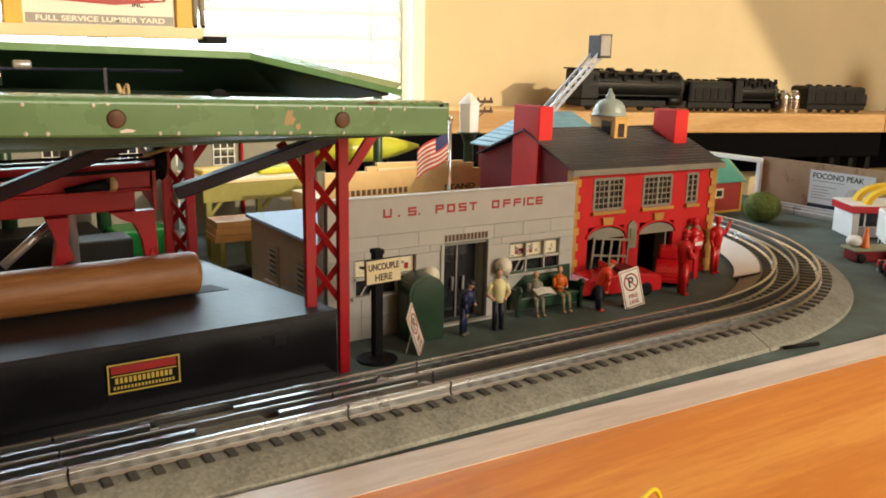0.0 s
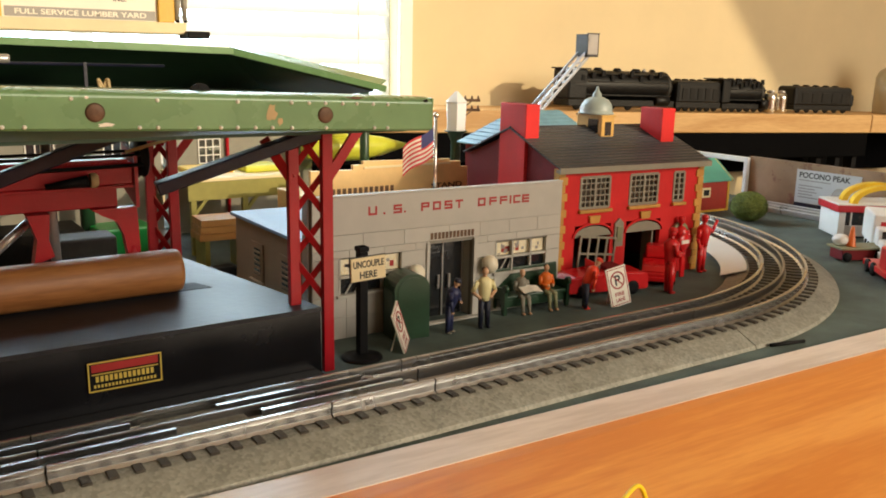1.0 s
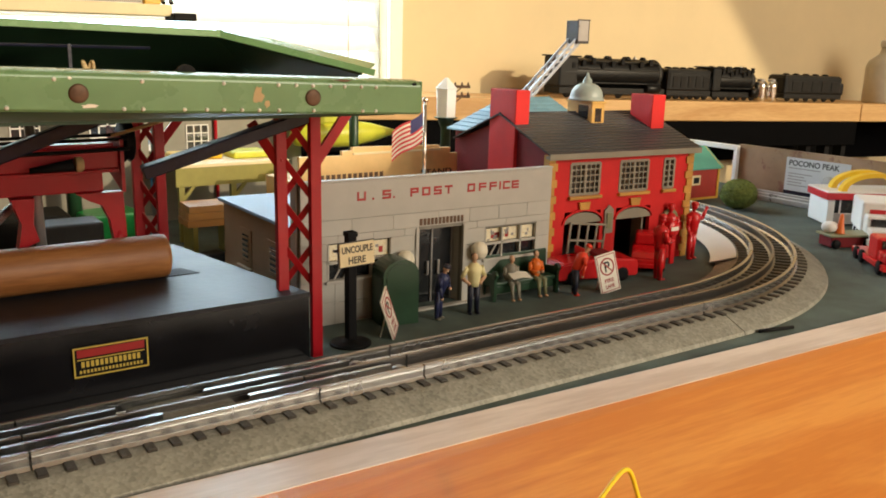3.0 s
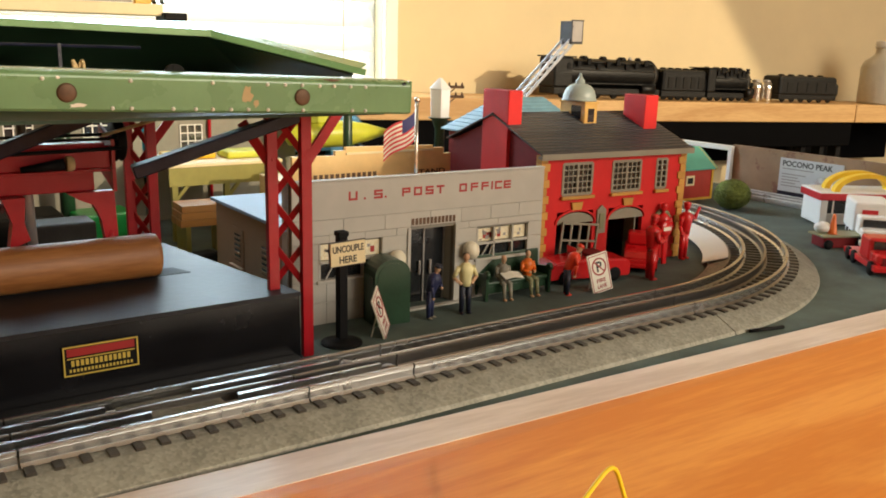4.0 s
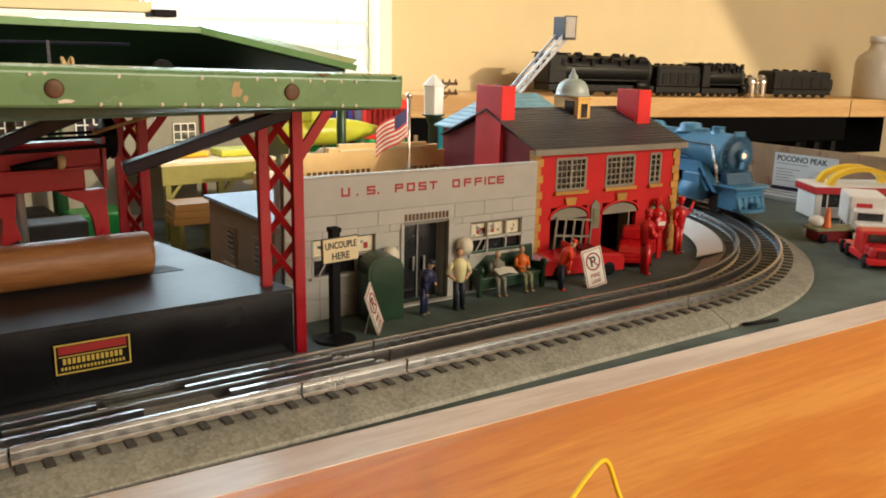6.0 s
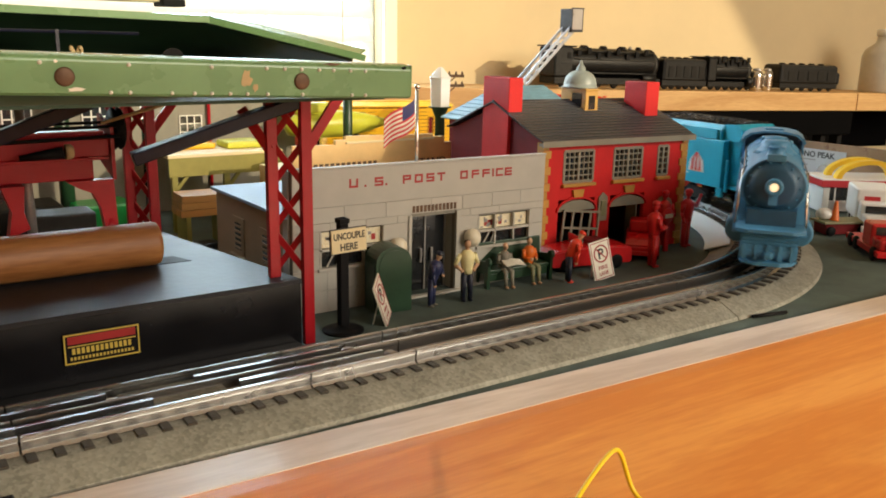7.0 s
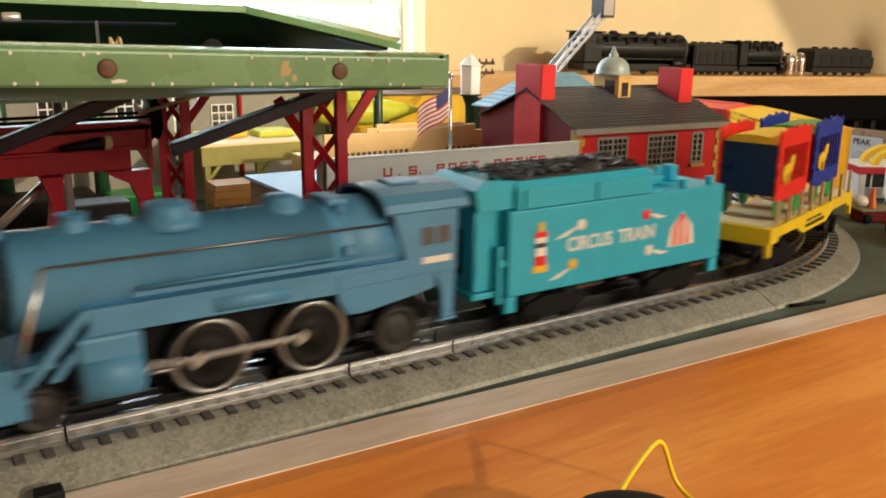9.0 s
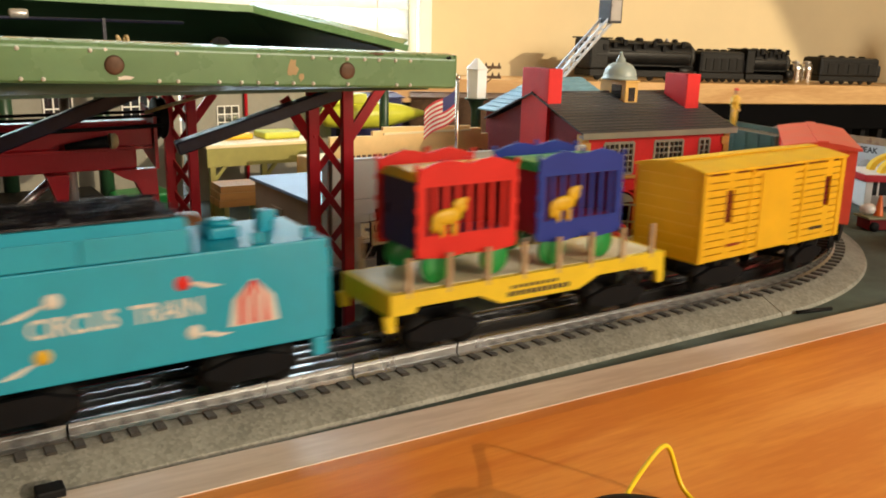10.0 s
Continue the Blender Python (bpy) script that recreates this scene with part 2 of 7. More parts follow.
MAT_LUMBER = mat("lumber_stack", (0.42, 0.20, 0.045), 0.55, var=0.15, stretch=(0.2, 1, 1), spread=0.2)
MAT_JUG = mat("jug_plastic", (0.62, 0.58, 0.48), 0.35, var=0.06)
MAT_FLAGRED = mat("flag_red", (0.60, 0.05, 0.06), 0.6, var=0.08)
MAT_FLAGBLUE = mat("flag_blue", (0.035, 0.04, 0.16), 0.6, var=0.1)
MAT_WIRE = mat("yellow_wire", (0.78, 0.55, 0.01), 0.4, var=0.05)
MAT_STRING = mat("string", (0.50, 0.38, 0.20), 0.8, var=0.2)
MAT_SKYCARD = mat("bright_outdoors", (0.80, 0.90, 1.0), 1.0, var=0.02, scale=2, bump=0, emit=1.7)
MAT_BUCKET = mat("bucket_grey", (0.05, 0.05, 0.056), 0.5, 0.2, var=0.3, scale=120)
MAT_LADDER = mat("ladder_silver", (0.40, 0.41, 0.44), 0.38, 0.5, var=0.2, scale=150)
MAT_ENGINE = mat("engine_black", (0.005, 0.005, 0.005), 0.45, var=0.5, scale=80, bump=0.5, bscale=260, spec=0.25)
MAT_RIVETGLINT = mat("rivet_glint", (0.82, 0.84, 0.76), 0.3, 0.1, var=0.2, scale=200)


# ---- building blocks ----
def box(bm, x0, x1, y0, y1, z0, z1, bevel=0.0):
    vs = [bm.verts.new((x, y, z)) for x in (x0, x1) for y in (y0, y1) for z in (z0, z1)]
    fs = [bm.faces.new([vs[i] for i in f]) for f in ((0, 1, 3, 2), (4, 6, 7, 5), (0, 4, 5, 1), (2, 3, 7, 6), (0, 2, 6, 4), (1, 5, 7, 3))]
    if bevel:
        es = list({e for f in fs for e in f.edges})
        bmesh.ops.bevel(bm, geom=es, offset=bevel, segments=2, affect="EDGES", profile=0.5)
    return bm


def tube(bm, p0, p1, r0, r1=None, seg=12, caps=True):
    p0, p1 = Vector(p0), Vector(p1)
    r1 = r0 if r1 is None else r1
    q = (p1 - p0).to_track_quat("Z", "Y")
    a = [bm.verts.new(p0 + q @ Vector((r0 * math.cos(t), r0 * math.sin(t), 0))) for t in (2 * math.pi * i / seg for i in range(seg))]
    b = [bm.verts.new(p1 + q @ Vector((r1 * math.cos(t), r1 * math.sin(t), 0))) for t in (2 * math.pi * i / seg for i in range(seg))]
    for i in range(seg):
        f = bm.faces.new((a[i], a[(i + 1) % seg], b[(i + 1) % seg], b[i]))
        f.smooth = True
    if caps:
        bm.faces.new(a[::-1]), bm.faces.new(b)
    return bm


def lathe(bm, profile, at=(0, 0, 0), axis="z", seg=20):
    """Turns (radius, height) pairs about an axis through at."""
    rings = []
    for r, h in profile:
        ring = []
        for i in range(seg):
            t = 2 * math.pi * i / seg
            u, v = max(r, 1e-5) * math.cos(t), max(r, 1e-5) * math.sin(t)
            p = {"z": (u, v, h), "x": (h, u, v), "y": (u, h, v)}[axis]
            ring.append(bm.verts.new(Vector(at) + Vector(p)))
        rings.append(ring)
    for a, b in zip(rings, rings[1:]):
        for i in range(seg):
            f = bm.faces.new((a[i], a[(i + 1) % seg], b[(i + 1) % seg], b[i]))
            f.smooth = True
    bm.faces.new(rings[0][::-1]), bm.faces.new(rings[-1])
    bmesh.ops.recalc_face_normals(bm, faces=bm.faces)
    return bm


def prism(bm, outline, a, b, axis="y"):
    """A closed outline pushed along an axis from a to b."""
    def at(u, v, w):
        return {"y": (u, w, v), "x": (w, u, v), "z": (u, v, w)}[axis]
    lo = [bm.verts.new(at(u, v, a)) for u, v in outline]
    hi = [bm.verts.new(at(u, v, b)) for u, v in outline]
    n = len(outline)
    for i in range(n):
        bm.faces.new((lo[i], lo[(i + 1) % n], hi[(i + 1) % n], hi[i]))
    bm.faces.new(lo[::-1]), bm.faces.new(hi)
    bmesh.ops.recalc_face_normals(bm, faces=bm.faces)
    return bm


def ball(bm, at, r, squash=(1, 1, 1), sub=2):
    g = bmesh.ops.create_icosphere(bm, subdivisions=sub, radius=r)
    for v in g["verts"]:
        v.co = Vector((v.co.x * squash[0], v.co.y * squash[1], v.co.z * squash[2])) + Vector(at)
        for f in v.link_faces:
            f.smooth = True
    return bm


def beam(bm, p0, p1, w, h):
    """A bar of section w by h between two points."""
    p0, p1 = Vector(p0), Vector(p1)
    d = p1 - p0
    q = d.to_track_quat("X", "Z")
    g = bmesh.new()
    box(g, 0, d.length, -w / 2, w / 2, -h / 2, h / 2)
    m = Matrix.Translation(p0) @ q.to_matrix().to_4x4()
    vs = {v: bm.verts.new(m @ v.co) for v in g.verts}
    for f in g.faces:
        bm.faces.new([vs[v] for v in f.verts])
    g.free()
    return bm


def B(fn, *a, **k):
    return fn(bmesh.new(), *a, **k)


def mesh_of(name, bm, *materials):
    me = bpy.data.meshes.new(name)
    bm.normal_update()
    bm.to_mesh(me)
    bm.free()
    for m in materials:
        me.materials.append(m)
    return me


def part(name, bm, material, parent, label=""):
    ob = new(name, mesh_of(name, bm, material))
    ob.parent = parent
    return tagged(ob, label)


def thing(name, label, category, group="", m=None):
    ob = new(name)
    ob.empty_display_size = 0.01
    if m is not None:
        ob.matrix_world = m
    return tagged(ob, label, category, group)


def solid(name, bm, material, label="", category="", kind="", group="", m=None):
    ob = new(name, mesh_of(name, bm, *(material if isinstance(material, (list, tuple)) else [material])))
    if m is not None:
        ob.matrix_world = m
    return tagged(ob, label, category, group, kind)


def lettering(words, width, height, material, parent, m, name="lettering", deep=0.0002):
    """Words as a thin raised mesh, fitted to a width and height, their lower left corner at m."""
    cu = bpy.data.curves.new("words", "FONT")
    cu.body, cu.extrude, cu.size, cu.offset = words, 0.5, 1.0, 0.022
    tmp = new("words", cu)
    bpy.context.view_layer.update()
    me = bpy.data.meshes.new_from_object(tmp.evaluated_get(bpy.context.evaluated_depsgraph_get()))
    bpy.data.objects.remove(tmp)
    co = np.array([v.co for v in me.vertices])
    lo, hi = co.min(0), co.max(0)
    me.transform(Matrix.Diagonal((width / (hi[0] - lo[0]), height / (hi[1] - lo[1]), deep, 1)) @ Matrix.Translation((-lo[0], -lo[1], 0)))
    me.materials.clear()
    me.materials.append(material)
    ob = new(name, me)
    ob.parent = parent
    ob.matrix_basis = m
    return ob


def bars(bm, x0, x1, z0, z1, y, n, gap=0.3, deep=0.0002):
    """Plain bars in place of characters on a face towards -y."""
    step = (x1 - x0) / n
    for i in range(n):
        box(bm, x0 + i * step, x0 + (i + 1 - gap) * step, y - deep, y, z0, z1)
    return bm


# ---- the room ----
WALL_M = Matrix.Translation((1.0, 0.80, 0)) @ pose(0, 0, 0, 0, 0, -8)
ROOM_X0, ROOM_X1, ROOM_Y0, FLOOR_Z, CEIL_Z = -2.6, 6.4, -2.6, -0.78, 2.3


def wall_with_hole(name, label, x0, x1, z0, z1, hole, thick, material, m):
    """A slab in the xz plane, its room face at y = 0, with a four-sided opening through it."""
    bm = bmesh.new()
    outer = [(x0, z0), (x1, z0), (x1, z1), (x0, z1)]
    rings = []
    for y in (0, thick):
        rings.append([[bm.verts.new((u, y, v)) for u, v in pts] for pts in (outer, hole)])
    for (o, h), flip in zip(rings, (False, True)):
        for i in range(4):
            q = (o[i], o[(i + 1) % 4], h[(i + 1) % 4], h[i])
            bm.faces.new(q[::-1] if flip else q)
    for k in (0, 1):
        for i in range(4):
            bm.faces.new((rings[0][k][i], rings[0][k][(i + 1) % 4], rings[1][k][(i + 1) % 4], rings[1][k][i]))
    bmesh.ops.recalc_face_normals(bm, faces=bm.faces)
    return solid(name, bm, material, label, "wall", "structure", m=m)


WIN_X0, WIN_X1, WIN_Z0, WIN_Z1 = -1.25, -0.335, 0.045, 1.05
wall_with_hole("wall_north", "warm cream painted wall with a window", -3.4, 5.6, FLOOR_Z, CEIL_Z,
               [(WIN_X0, WIN_Z0), (WIN_X1, WIN_Z0), (WIN_X1, WIN_Z1), (WIN_X0, WIN_Z1)], 0.12, MAT_WALL, WALL_M)
# unseen wall behind the viewer; its opening slopes to cast the slanted shadow edge
wall_with_hole("wall_south", "unseen cream wall, its slanted opening shaped to place the sunlight", ROOM_X0, ROOM_X1, FLOOR_Z, CEIL_Z,
               [(0.2, 0.30), (3.585, 0.30), (2.327, 1.9), (0.2, 1.9)], 0.12, MAT_WALL, pose(0, ROOM_Y0 - 0.12, 0))
solid("sun_block_rail", B(box, 0.205, 3.0, ROOM_Y0 - 0.118, ROOM_Y0 - 0.07, 0.893, 1.045), MAT_WHITE, "unseen white rail added to keep sun off track and facades", "window rail", "structure")
for n, x in (("wall_west", ROOM_X0 - 0.1), ("wall_east", ROOM_X1)):
    solid(n, B(box, x, x + 0.1, ROOM_Y0, 1.5, FLOOR_Z, CEIL_Z), MAT_WALL, "plain cream painted wall", "wall", "structure")
solid("floor", B(box, ROOM_X0, ROOM_X1, ROOM_Y0, 1.5, FLOOR_Z - 0.05, FLOOR_Z), MAT_FLOOR, "brown wooden floor under the tables", "floor", "structure")
solid("ceiling", B(box, ROOM_X0 - 0.1, ROOM_X1 + 0.1, ROOM_Y0 - 0.12, 1.5, CEIL_Z, CEIL_Z + 0.06), MAT_CEIL, "plain white ceiling", "ceiling", "structure")


def window_blind():
    w = thing("window_1", "white window with horizontal blind, sunlit outdoors behind", "window", m=WALL_M)
    tagged(w, kind="structure")
    for x0, x1, z0, z1 in ((WIN_X1, WIN_X1 + 0.022, WIN_Z0 - 0.02, WIN_Z1 + 0.03), (WIN_X0 - 0.022, WIN_X0, WIN_Z0 - 0.02, WIN_Z1 + 0.03), (WIN_X0, WIN_X1, WIN_Z1, WIN_Z1 + 0.03)):
        part("window_frame", B(box, x0, x1, -0.012, 0.0, z0, z1, 0.002), MAT_WHITE, w)
    part("window_sill", B(box, WIN_X0 - 0.03, WIN_X1 + 0.03, -0.03, 0.06, WIN_Z0 - 0.022, WIN_Z0 - 0.001, 0.003), MAT_WHITE, w)
    jamb = part("window_frame", B(box, WIN_X1 - 0.02, WIN_X1 - 0.001, 0.03, 0.08, WIN_Z0, WIN_Z1), MAT_WHITE, w)
    part("window_frame", B(box, -0.80, -0.775, 0.04, 0.08, WIN_Z0, WIN_Z1), MAT_WHITE, w)
    pane = part("pane", B(box, WIN_X0, WIN_X1 - 0.02, 0.058, 0.062, WIN_Z0, WIN_Z1), glass("window_glass"), w)
    pane.visible_shadow = False
    blind = thing("window_blind", "cream slatted blind, nearly closed, glowing with daylight", "blind", m=WALL_M)
    slat = mesh_of("slat", B(box, WIN_X0 + 0.006, WIN_X1 - 0.012, -0.0155, 0.0155, -0.001, 0.001, 0.0008), MAT_SLAT)
    for i in range(26):
        s = new("slat", slat)
        s.parent = blind
        s.matrix_basis = pose(0, 0.014, 0.068 + 0.0365 * i, 58, 0, 0)
    for x in (-0.96, -0.40):
        part("cord", B(tube, (x, -0.003, WIN_Z0), (x, -0.003, WIN_Z1), 0.0012, seg=6), MAT_SLAT, blind)
    part("bottom_rail", B(box, WIN_X0 + 0.006, WIN_X1 - 0.012, 0.0, 0.028, WIN_Z0 + 0.001, WIN_Z0 + 0.012, 0.002), MAT_SLAT, blind)


window_blind()
solid("backdrop", B(box, -2.4, 1.2, 0.9, 0.91, -0.6, 2.0), MAT_SKYCARD, "bright hazy daylight outside the window", "sky", "structure", m=WALL_M)
area("window_daylight", WALL_M @ pose(-0.79, 0.30, 0.55, -90, 0, 0), 0.9, 0.9, 54, (0.66, 0.84, 1.0))

area("south_fill", look((1.40, ROOM_Y0 - 0.05, 1.20), (0.6, 0.2, 0.0)), 2.0, 1.3, 78, (1.0, 0.88, 0.71))

# ---- tables ----
solid("ground", B(box, -2.5, 0.95, -0.045, 0.70, -0.03, 0.0), MAT_MAT, "layout table covered in dark green mat", "table top", "structure")
lower = solid("under_table", B(box, -2.5, 0.94, 0.0, 0.68, FLOOR_Z, -0.031), MAT_BLACK, "dark skirt below the layout table", "table", "structure")


def desk():
    m = pose(0.16, -0.029, 0.004, 0, 0, -2.2)
    d = thing("wooden_desk", "orange varnished wooden desk with a rounded pale edge", "desk", m=m)
    part("edge_band", B(prism, [(-0.035, -0.028), (-0.001, -0.028), (0.0, -0.010), (-0.003, -0.003), (-0.009, 0.0), (-0.035, 0.0012)], -1.4, 2.4, "x"), MAT_EDGEGLEAM, d, "wooden edge band, window reflection put into its pale colour")
    part("desk_top", B(prism, [(-1.0, -0.028), (-0.0352, -0.028), (-0.0352, 0.0008), (-0.045, 0.0018), (-1.0, 0.0018)], -1.4, 2.4, "x"), MAT_DESK, d)
    for x in (-1.3, 2.3):
        part("leg", B(box, x - 0.03, x + 0.03, -0.9, -0.84, FLOOR_Z, -0.029), MAT_DESK, d)
        part("leg", B(box, x - 0.03, x + 0.03, -0.12, -0.06, FLOOR_Z, -0.029), MAT_DESK, d)


desk()

# ---- track ----
ZR = 0.017
RAD, CX, CY0 = 0.280, 0.415, 0.017
CYC = CY0 + RAD


def along(s):
    """Point and heading of the track's centre line; s is x on the near straight and runs on round the curve."""
    if s <= CX:
        return Vector((s, CY0, 0)), 0.0
    a = (s - CX) / RAD
    if a <= math.pi:
        return Vector((CX + RAD * math.sin(a), CYC - RAD * math.cos(a), 0)), a
    return Vector((CX - (a - math.pi) * RAD, CYC + RAD, 0)), math.pi


def sweep(bm, profile, s0, s1, step=0.012, caps=True):
    """A cross-section (offset to the inner side, height) run along the track."""
    n = max(2, int(abs(s1 - s0) / step))
    rows = []
    for i in range(n + 1):
        p, a = along(s0 + (s1 - s0) * i / n)
        nrm = Vector((-math.sin(a), math.cos(a), 0))
        rows.append([bm.verts.new(p + nrm * o + Vector((0, 0, h))) for o, h in profile])
    k = len(profile)
    for a, b in zip(rows, rows[1:]):
        for j in range(k):
            bm.faces.new((a[j], a[(j + 1) % k], b[(j + 1) % k], b[j]))
    if caps:
        bm.faces.new(rows[0][::-1]), bm.faces.new(rows[-1])
    bmesh.ops.recalc_face_normals(bm, faces=bm.faces)
    return bm


def railway():
    tr = thing("railway_track", "three-rail toy train track on grey moulded roadbed", "track")
    bed = [(-0.0435, 0.0), (-0.0425, 0.0022), (-0.0275, 0.0088), (-0.025, 0.0092), (0.025, 0.0092), (0.0275, 0.0088), (0.044, 0.0022), (0.045, 0.0)]
    beds = [-0.381, 0.4165, 2.2, 4.0]
    joints = [-0.381, -0.127, 0.0, 0.127, 0.1865, 0.405, 0.6445, 0.884, 1.1235, 1.305, 1.7, 2.2, 2.8, 3.4, 4.0]
    for a, b in zip(beds, beds[1:]):
        part("roadbed", B(sweep, bed, a + 0.0004, b - 0.0004), MAT_BALLAST, tr)
    for off, w, material, nm in ((-0.017, 0.0013, MAT_RAIL, "rail"), (0.017, 0.0013, MAT_RAIL, "rail"), (0.0, 0.0011, MAT_DARKRAIL, "centre_rail")):
        prof = [(off - 0.0026, 0.0098), (off + 0.0026, 0.0098), (off + 0.0008, 0.0112), (off + 0.0008, 0.0145), (off + w, 0.0152), (off + w, ZR - 0.0004), (off + w * 0.6, ZR),
                (off - w * 0.6, ZR), (off - w, ZR - 0.0004), (off - w, 0.0152), (off - 0.0008, 0.0145), (off - 0.0008, 0.0112)]
        for a, b in zip(joints, joints[1:]):
            part(nm, B(sweep, prof, a + 0.0005, b - 0.0005, 0.01), material, tr)
    # extra control rails and plain fillers of the uncoupling section
    for off in (-0.0075, 0.0085):
        prof = [(off - 0.0012, 0.0098), (off + 0.0012, 0.0098), (off + 0.0012, ZR - 0.0002), (off - 0.0012, ZR - 0.0002)]
        for a, b in ((-0.30, 0.048 - off), (0.088 - off, 0.165 - off)):
            part("control_rail", B(sweep, prof, a, b, 0.02), MAT_RAIL, tr)
    part("filler_plate", B(box, 0.045, 0.09, 0.006, 0.031, 0.0098, 0.0135, 0.001), MAT_BALLAST, tr)
    for off in (-0.0075, 0.0085):
        part("end_cap", B(lathe, [(0.0045, 0.0098), (0.0045, 0.0135), (0.002, 0.015)], (0.17 - off, CY0 + off, 0)), MAT_DARKRAIL, tr)
    return tr


TRACK = railway()
strip = [(0.0285, 0.0094), (0.0490, 0.0028), (0.0494, 0.0036), (0.0289, 0.0102)]
solid("bright_slope_strip", B(sweep, strip, CX + RAD * 0.60, CX + RAD * 1.85), MAT_WHITE, "white strip added for window light on the curve's inner slope", "card strip")


# ---- log loader ----
def log_loader():
    g = thing("log_loader", "large toy log loader, black base, red towers, green roof", "toy crane")
    outline = [(-0.30, 0.079), (0.1605, 0.079), (0.128, 0.252), (-0.30, 0.252)]
    base = part("base", B(prism, outline, 0.0, 0.037, "z"), MAT_BLACKBASE, g, "black enamelled sheet metal base")
    top = [(-0.30, 0.0785), (0.161, 0.0785), (0.1285, 0.2525), (-0.30, 0.2525)]
    part("top_plate", B(prism, top, 0.037, 0.0395, "z"), MAT_STEELTOP, g, "glossy worn dark top plate")
    part("slot", B(prism, [(0.098, 0.150), (0.122, 0.150), (0.116, 0.166), (0.092, 0.166)], 0.0395, 0.0398, "z"), MAT_BLACK, g)
    part("foot_flange", B(box, -0.30, 0.158, 0.066, 0.079, 0.0, 0.003, 0.0006), MAT_BLACKBASE, g)
    # name plate, its writing as plain bars
    pl = part("name_plate", B(box, 0.033, 0.0698, 0.0778, 0.0787, 0.0138, 0.0297, 0.0003), MAT_BLACK, g, "black plate with yellow border and red band")
    fr = bmesh.new()
    for x0, x1, z0, z1 in ((0.0334, 0.0694, 0.0287, 0.0294), (0.0334, 0.0694, 0.0141, 0.0148), (0.0334, 0.0341, 0.0148, 0.0287), (0.0687, 0.0694, 0.0148, 0.0287)):
        box(fr, x0, x1, 0.0774, 0.0778, z0, z1)
    part("border", fr, MAT_GOLD, pl)
    part("red_band", B(box, 0.0352, 0.0676, 0.0775, 0.0778, 0.0242, 0.0282), MAT_PRINTRED, pl)
    part("gold_line", B(box, 0.0352, 0.0676, 0.0775, 0.0778, 0.0228, 0.0233), MAT_GOLD, pl)
    part("word_bars", B(bars, 0.037, 0.066, 0.0190, 0.0220, 0.0778, 13, 0.35), MAT_GOLD, pl)
    part("word_bars", B(bars, 0.036, 0.067, 0.0160, 0.0176, 0.0778, 18, 0.4), MAT_GOLD, pl)

    # towers: two posts joined by crossed lattice, arms splayed at the head
    def tower(a, b, za, zb, ztop, arms):
        A, Bv = Vector((*a, 0)), Vector((*b, 0))
        for p, z in ((A, za), (Bv, zb)):
            part("post", B(box, p.x - 0.0032, p.x + 0.0032, p.y - 0.0012, p.y + 0.0030, z, ztop, 0.0004), MAT_RED, g)
        lat = bmesh.new()
        n = 4
        z0 = max(za, zb) + 0.002
        for i in range(n):
            u, v = z0 + (ztop - z0) * i / n, z0 + (ztop - z0) * (i + 1) / n
            off = Vector((0, 0.001, 0))
            beam(lat, A + off + Vector((0, 0, u)), Bv + off + Vector((0, 0, v)), 0.0012, 0.0036)
            beam(lat, A + off * 2.4 + Vector((0, 0, v)), Bv + off * 2.4 + Vector((0, 0, u)), 0.0012, 0.0036)
        part("lattice", lat, MAT_RED, g)
        for p, q in arms:
            part("arm", B(beam, p, q, 0.0025, 0.0055), MAT_RED, g)

    tower((0.1655, 0.0795), (0.1500, 0.0900), 0.0, 0.0395, 0.141, [((0.166, 0.0795, 0.113), (0.186, 0.079, 0.1405)), ((0.149, 0.0905, 0.112), (0.137, 0.099, 0.134))])
    tower((0.1245, 0.2270), (0.1130, 0.2400), 0.0395, 0.0395, 0.128, [((0.1245, 0.228, 0.108), (0.140, 0.226, 0.128)), ((0.113, 0.241, 0.108), (0.104, 0.250, 0.128))])
    # front beam, a channel with rounded ends; it dips slightly to its free end
    m = pose(0.187, 0.007, 0.1605, 0, 1.75, 0)
    roll = [(0.0085 - 0.0085 * math.cos(a), -0.0034 + 0.0034 * math.sin(a)) for a in (math.pi / 2 * i / 7 for i in range(8))]
    BEAM = roll + [(0.0085, -0.0010), (0.004, -0.0040), (0.004, -0.0158), (0.0030, -0.0165), (0.0010, -0.0165), (0.0, -0.0155)]
    fb = part("front_beam", B(prism, BEAM, -0.45, 0.0, "x"), MAT_GREEN, g, "chipped green enamelled beam")
    fb.matrix_basis = m
    lip = part("beam_flange", B(box, -0.45, -0.001, 0.0086, 0.020, -0.0022, -0.0002, 0.0006), MAT_GREEN, g)
    lip.matrix_basis = m
    part("beam_end", B(box, 0.0002, 0.0016, 0.0008, 0.019, -0.0160, -0.0006, 0.0006), MAT_GREEN, g).matrix_basis = m
    for x in (-0.157, -0.0575):
        rv = part("rivet", B(lathe, [(0.0038, 0.0), (0.0037, 0.0005), (0.0030, 0.0008), (0.0008, 0.0009)], (0, 0, 0), "y", 16), MAT_BRASS, g)
        rv.matrix_basis = m @ pose(x, 0.0, -0.0092, 0, 0, 180)
    tack = mesh_of("tack", B(lathe, [(0.0009, 0), (0.0008, 0.0005), (0.0003, 0.0008)], (0, 0, 0), "y", 8), MAT_RIVETGLINT)
    rnd = random.Random(4)
    for i in range(26):
        for z in (-0.0150, -0.0040):
            if rnd.random() < 0.62:
                tk = new("tack", tack)
                tk.parent = g
                tk.matrix_basis = m @ pose(-0.215 + i * 0.0083 + rnd.uniform(-0.001, 0.001), 0.0, z, 0, 0, 180)
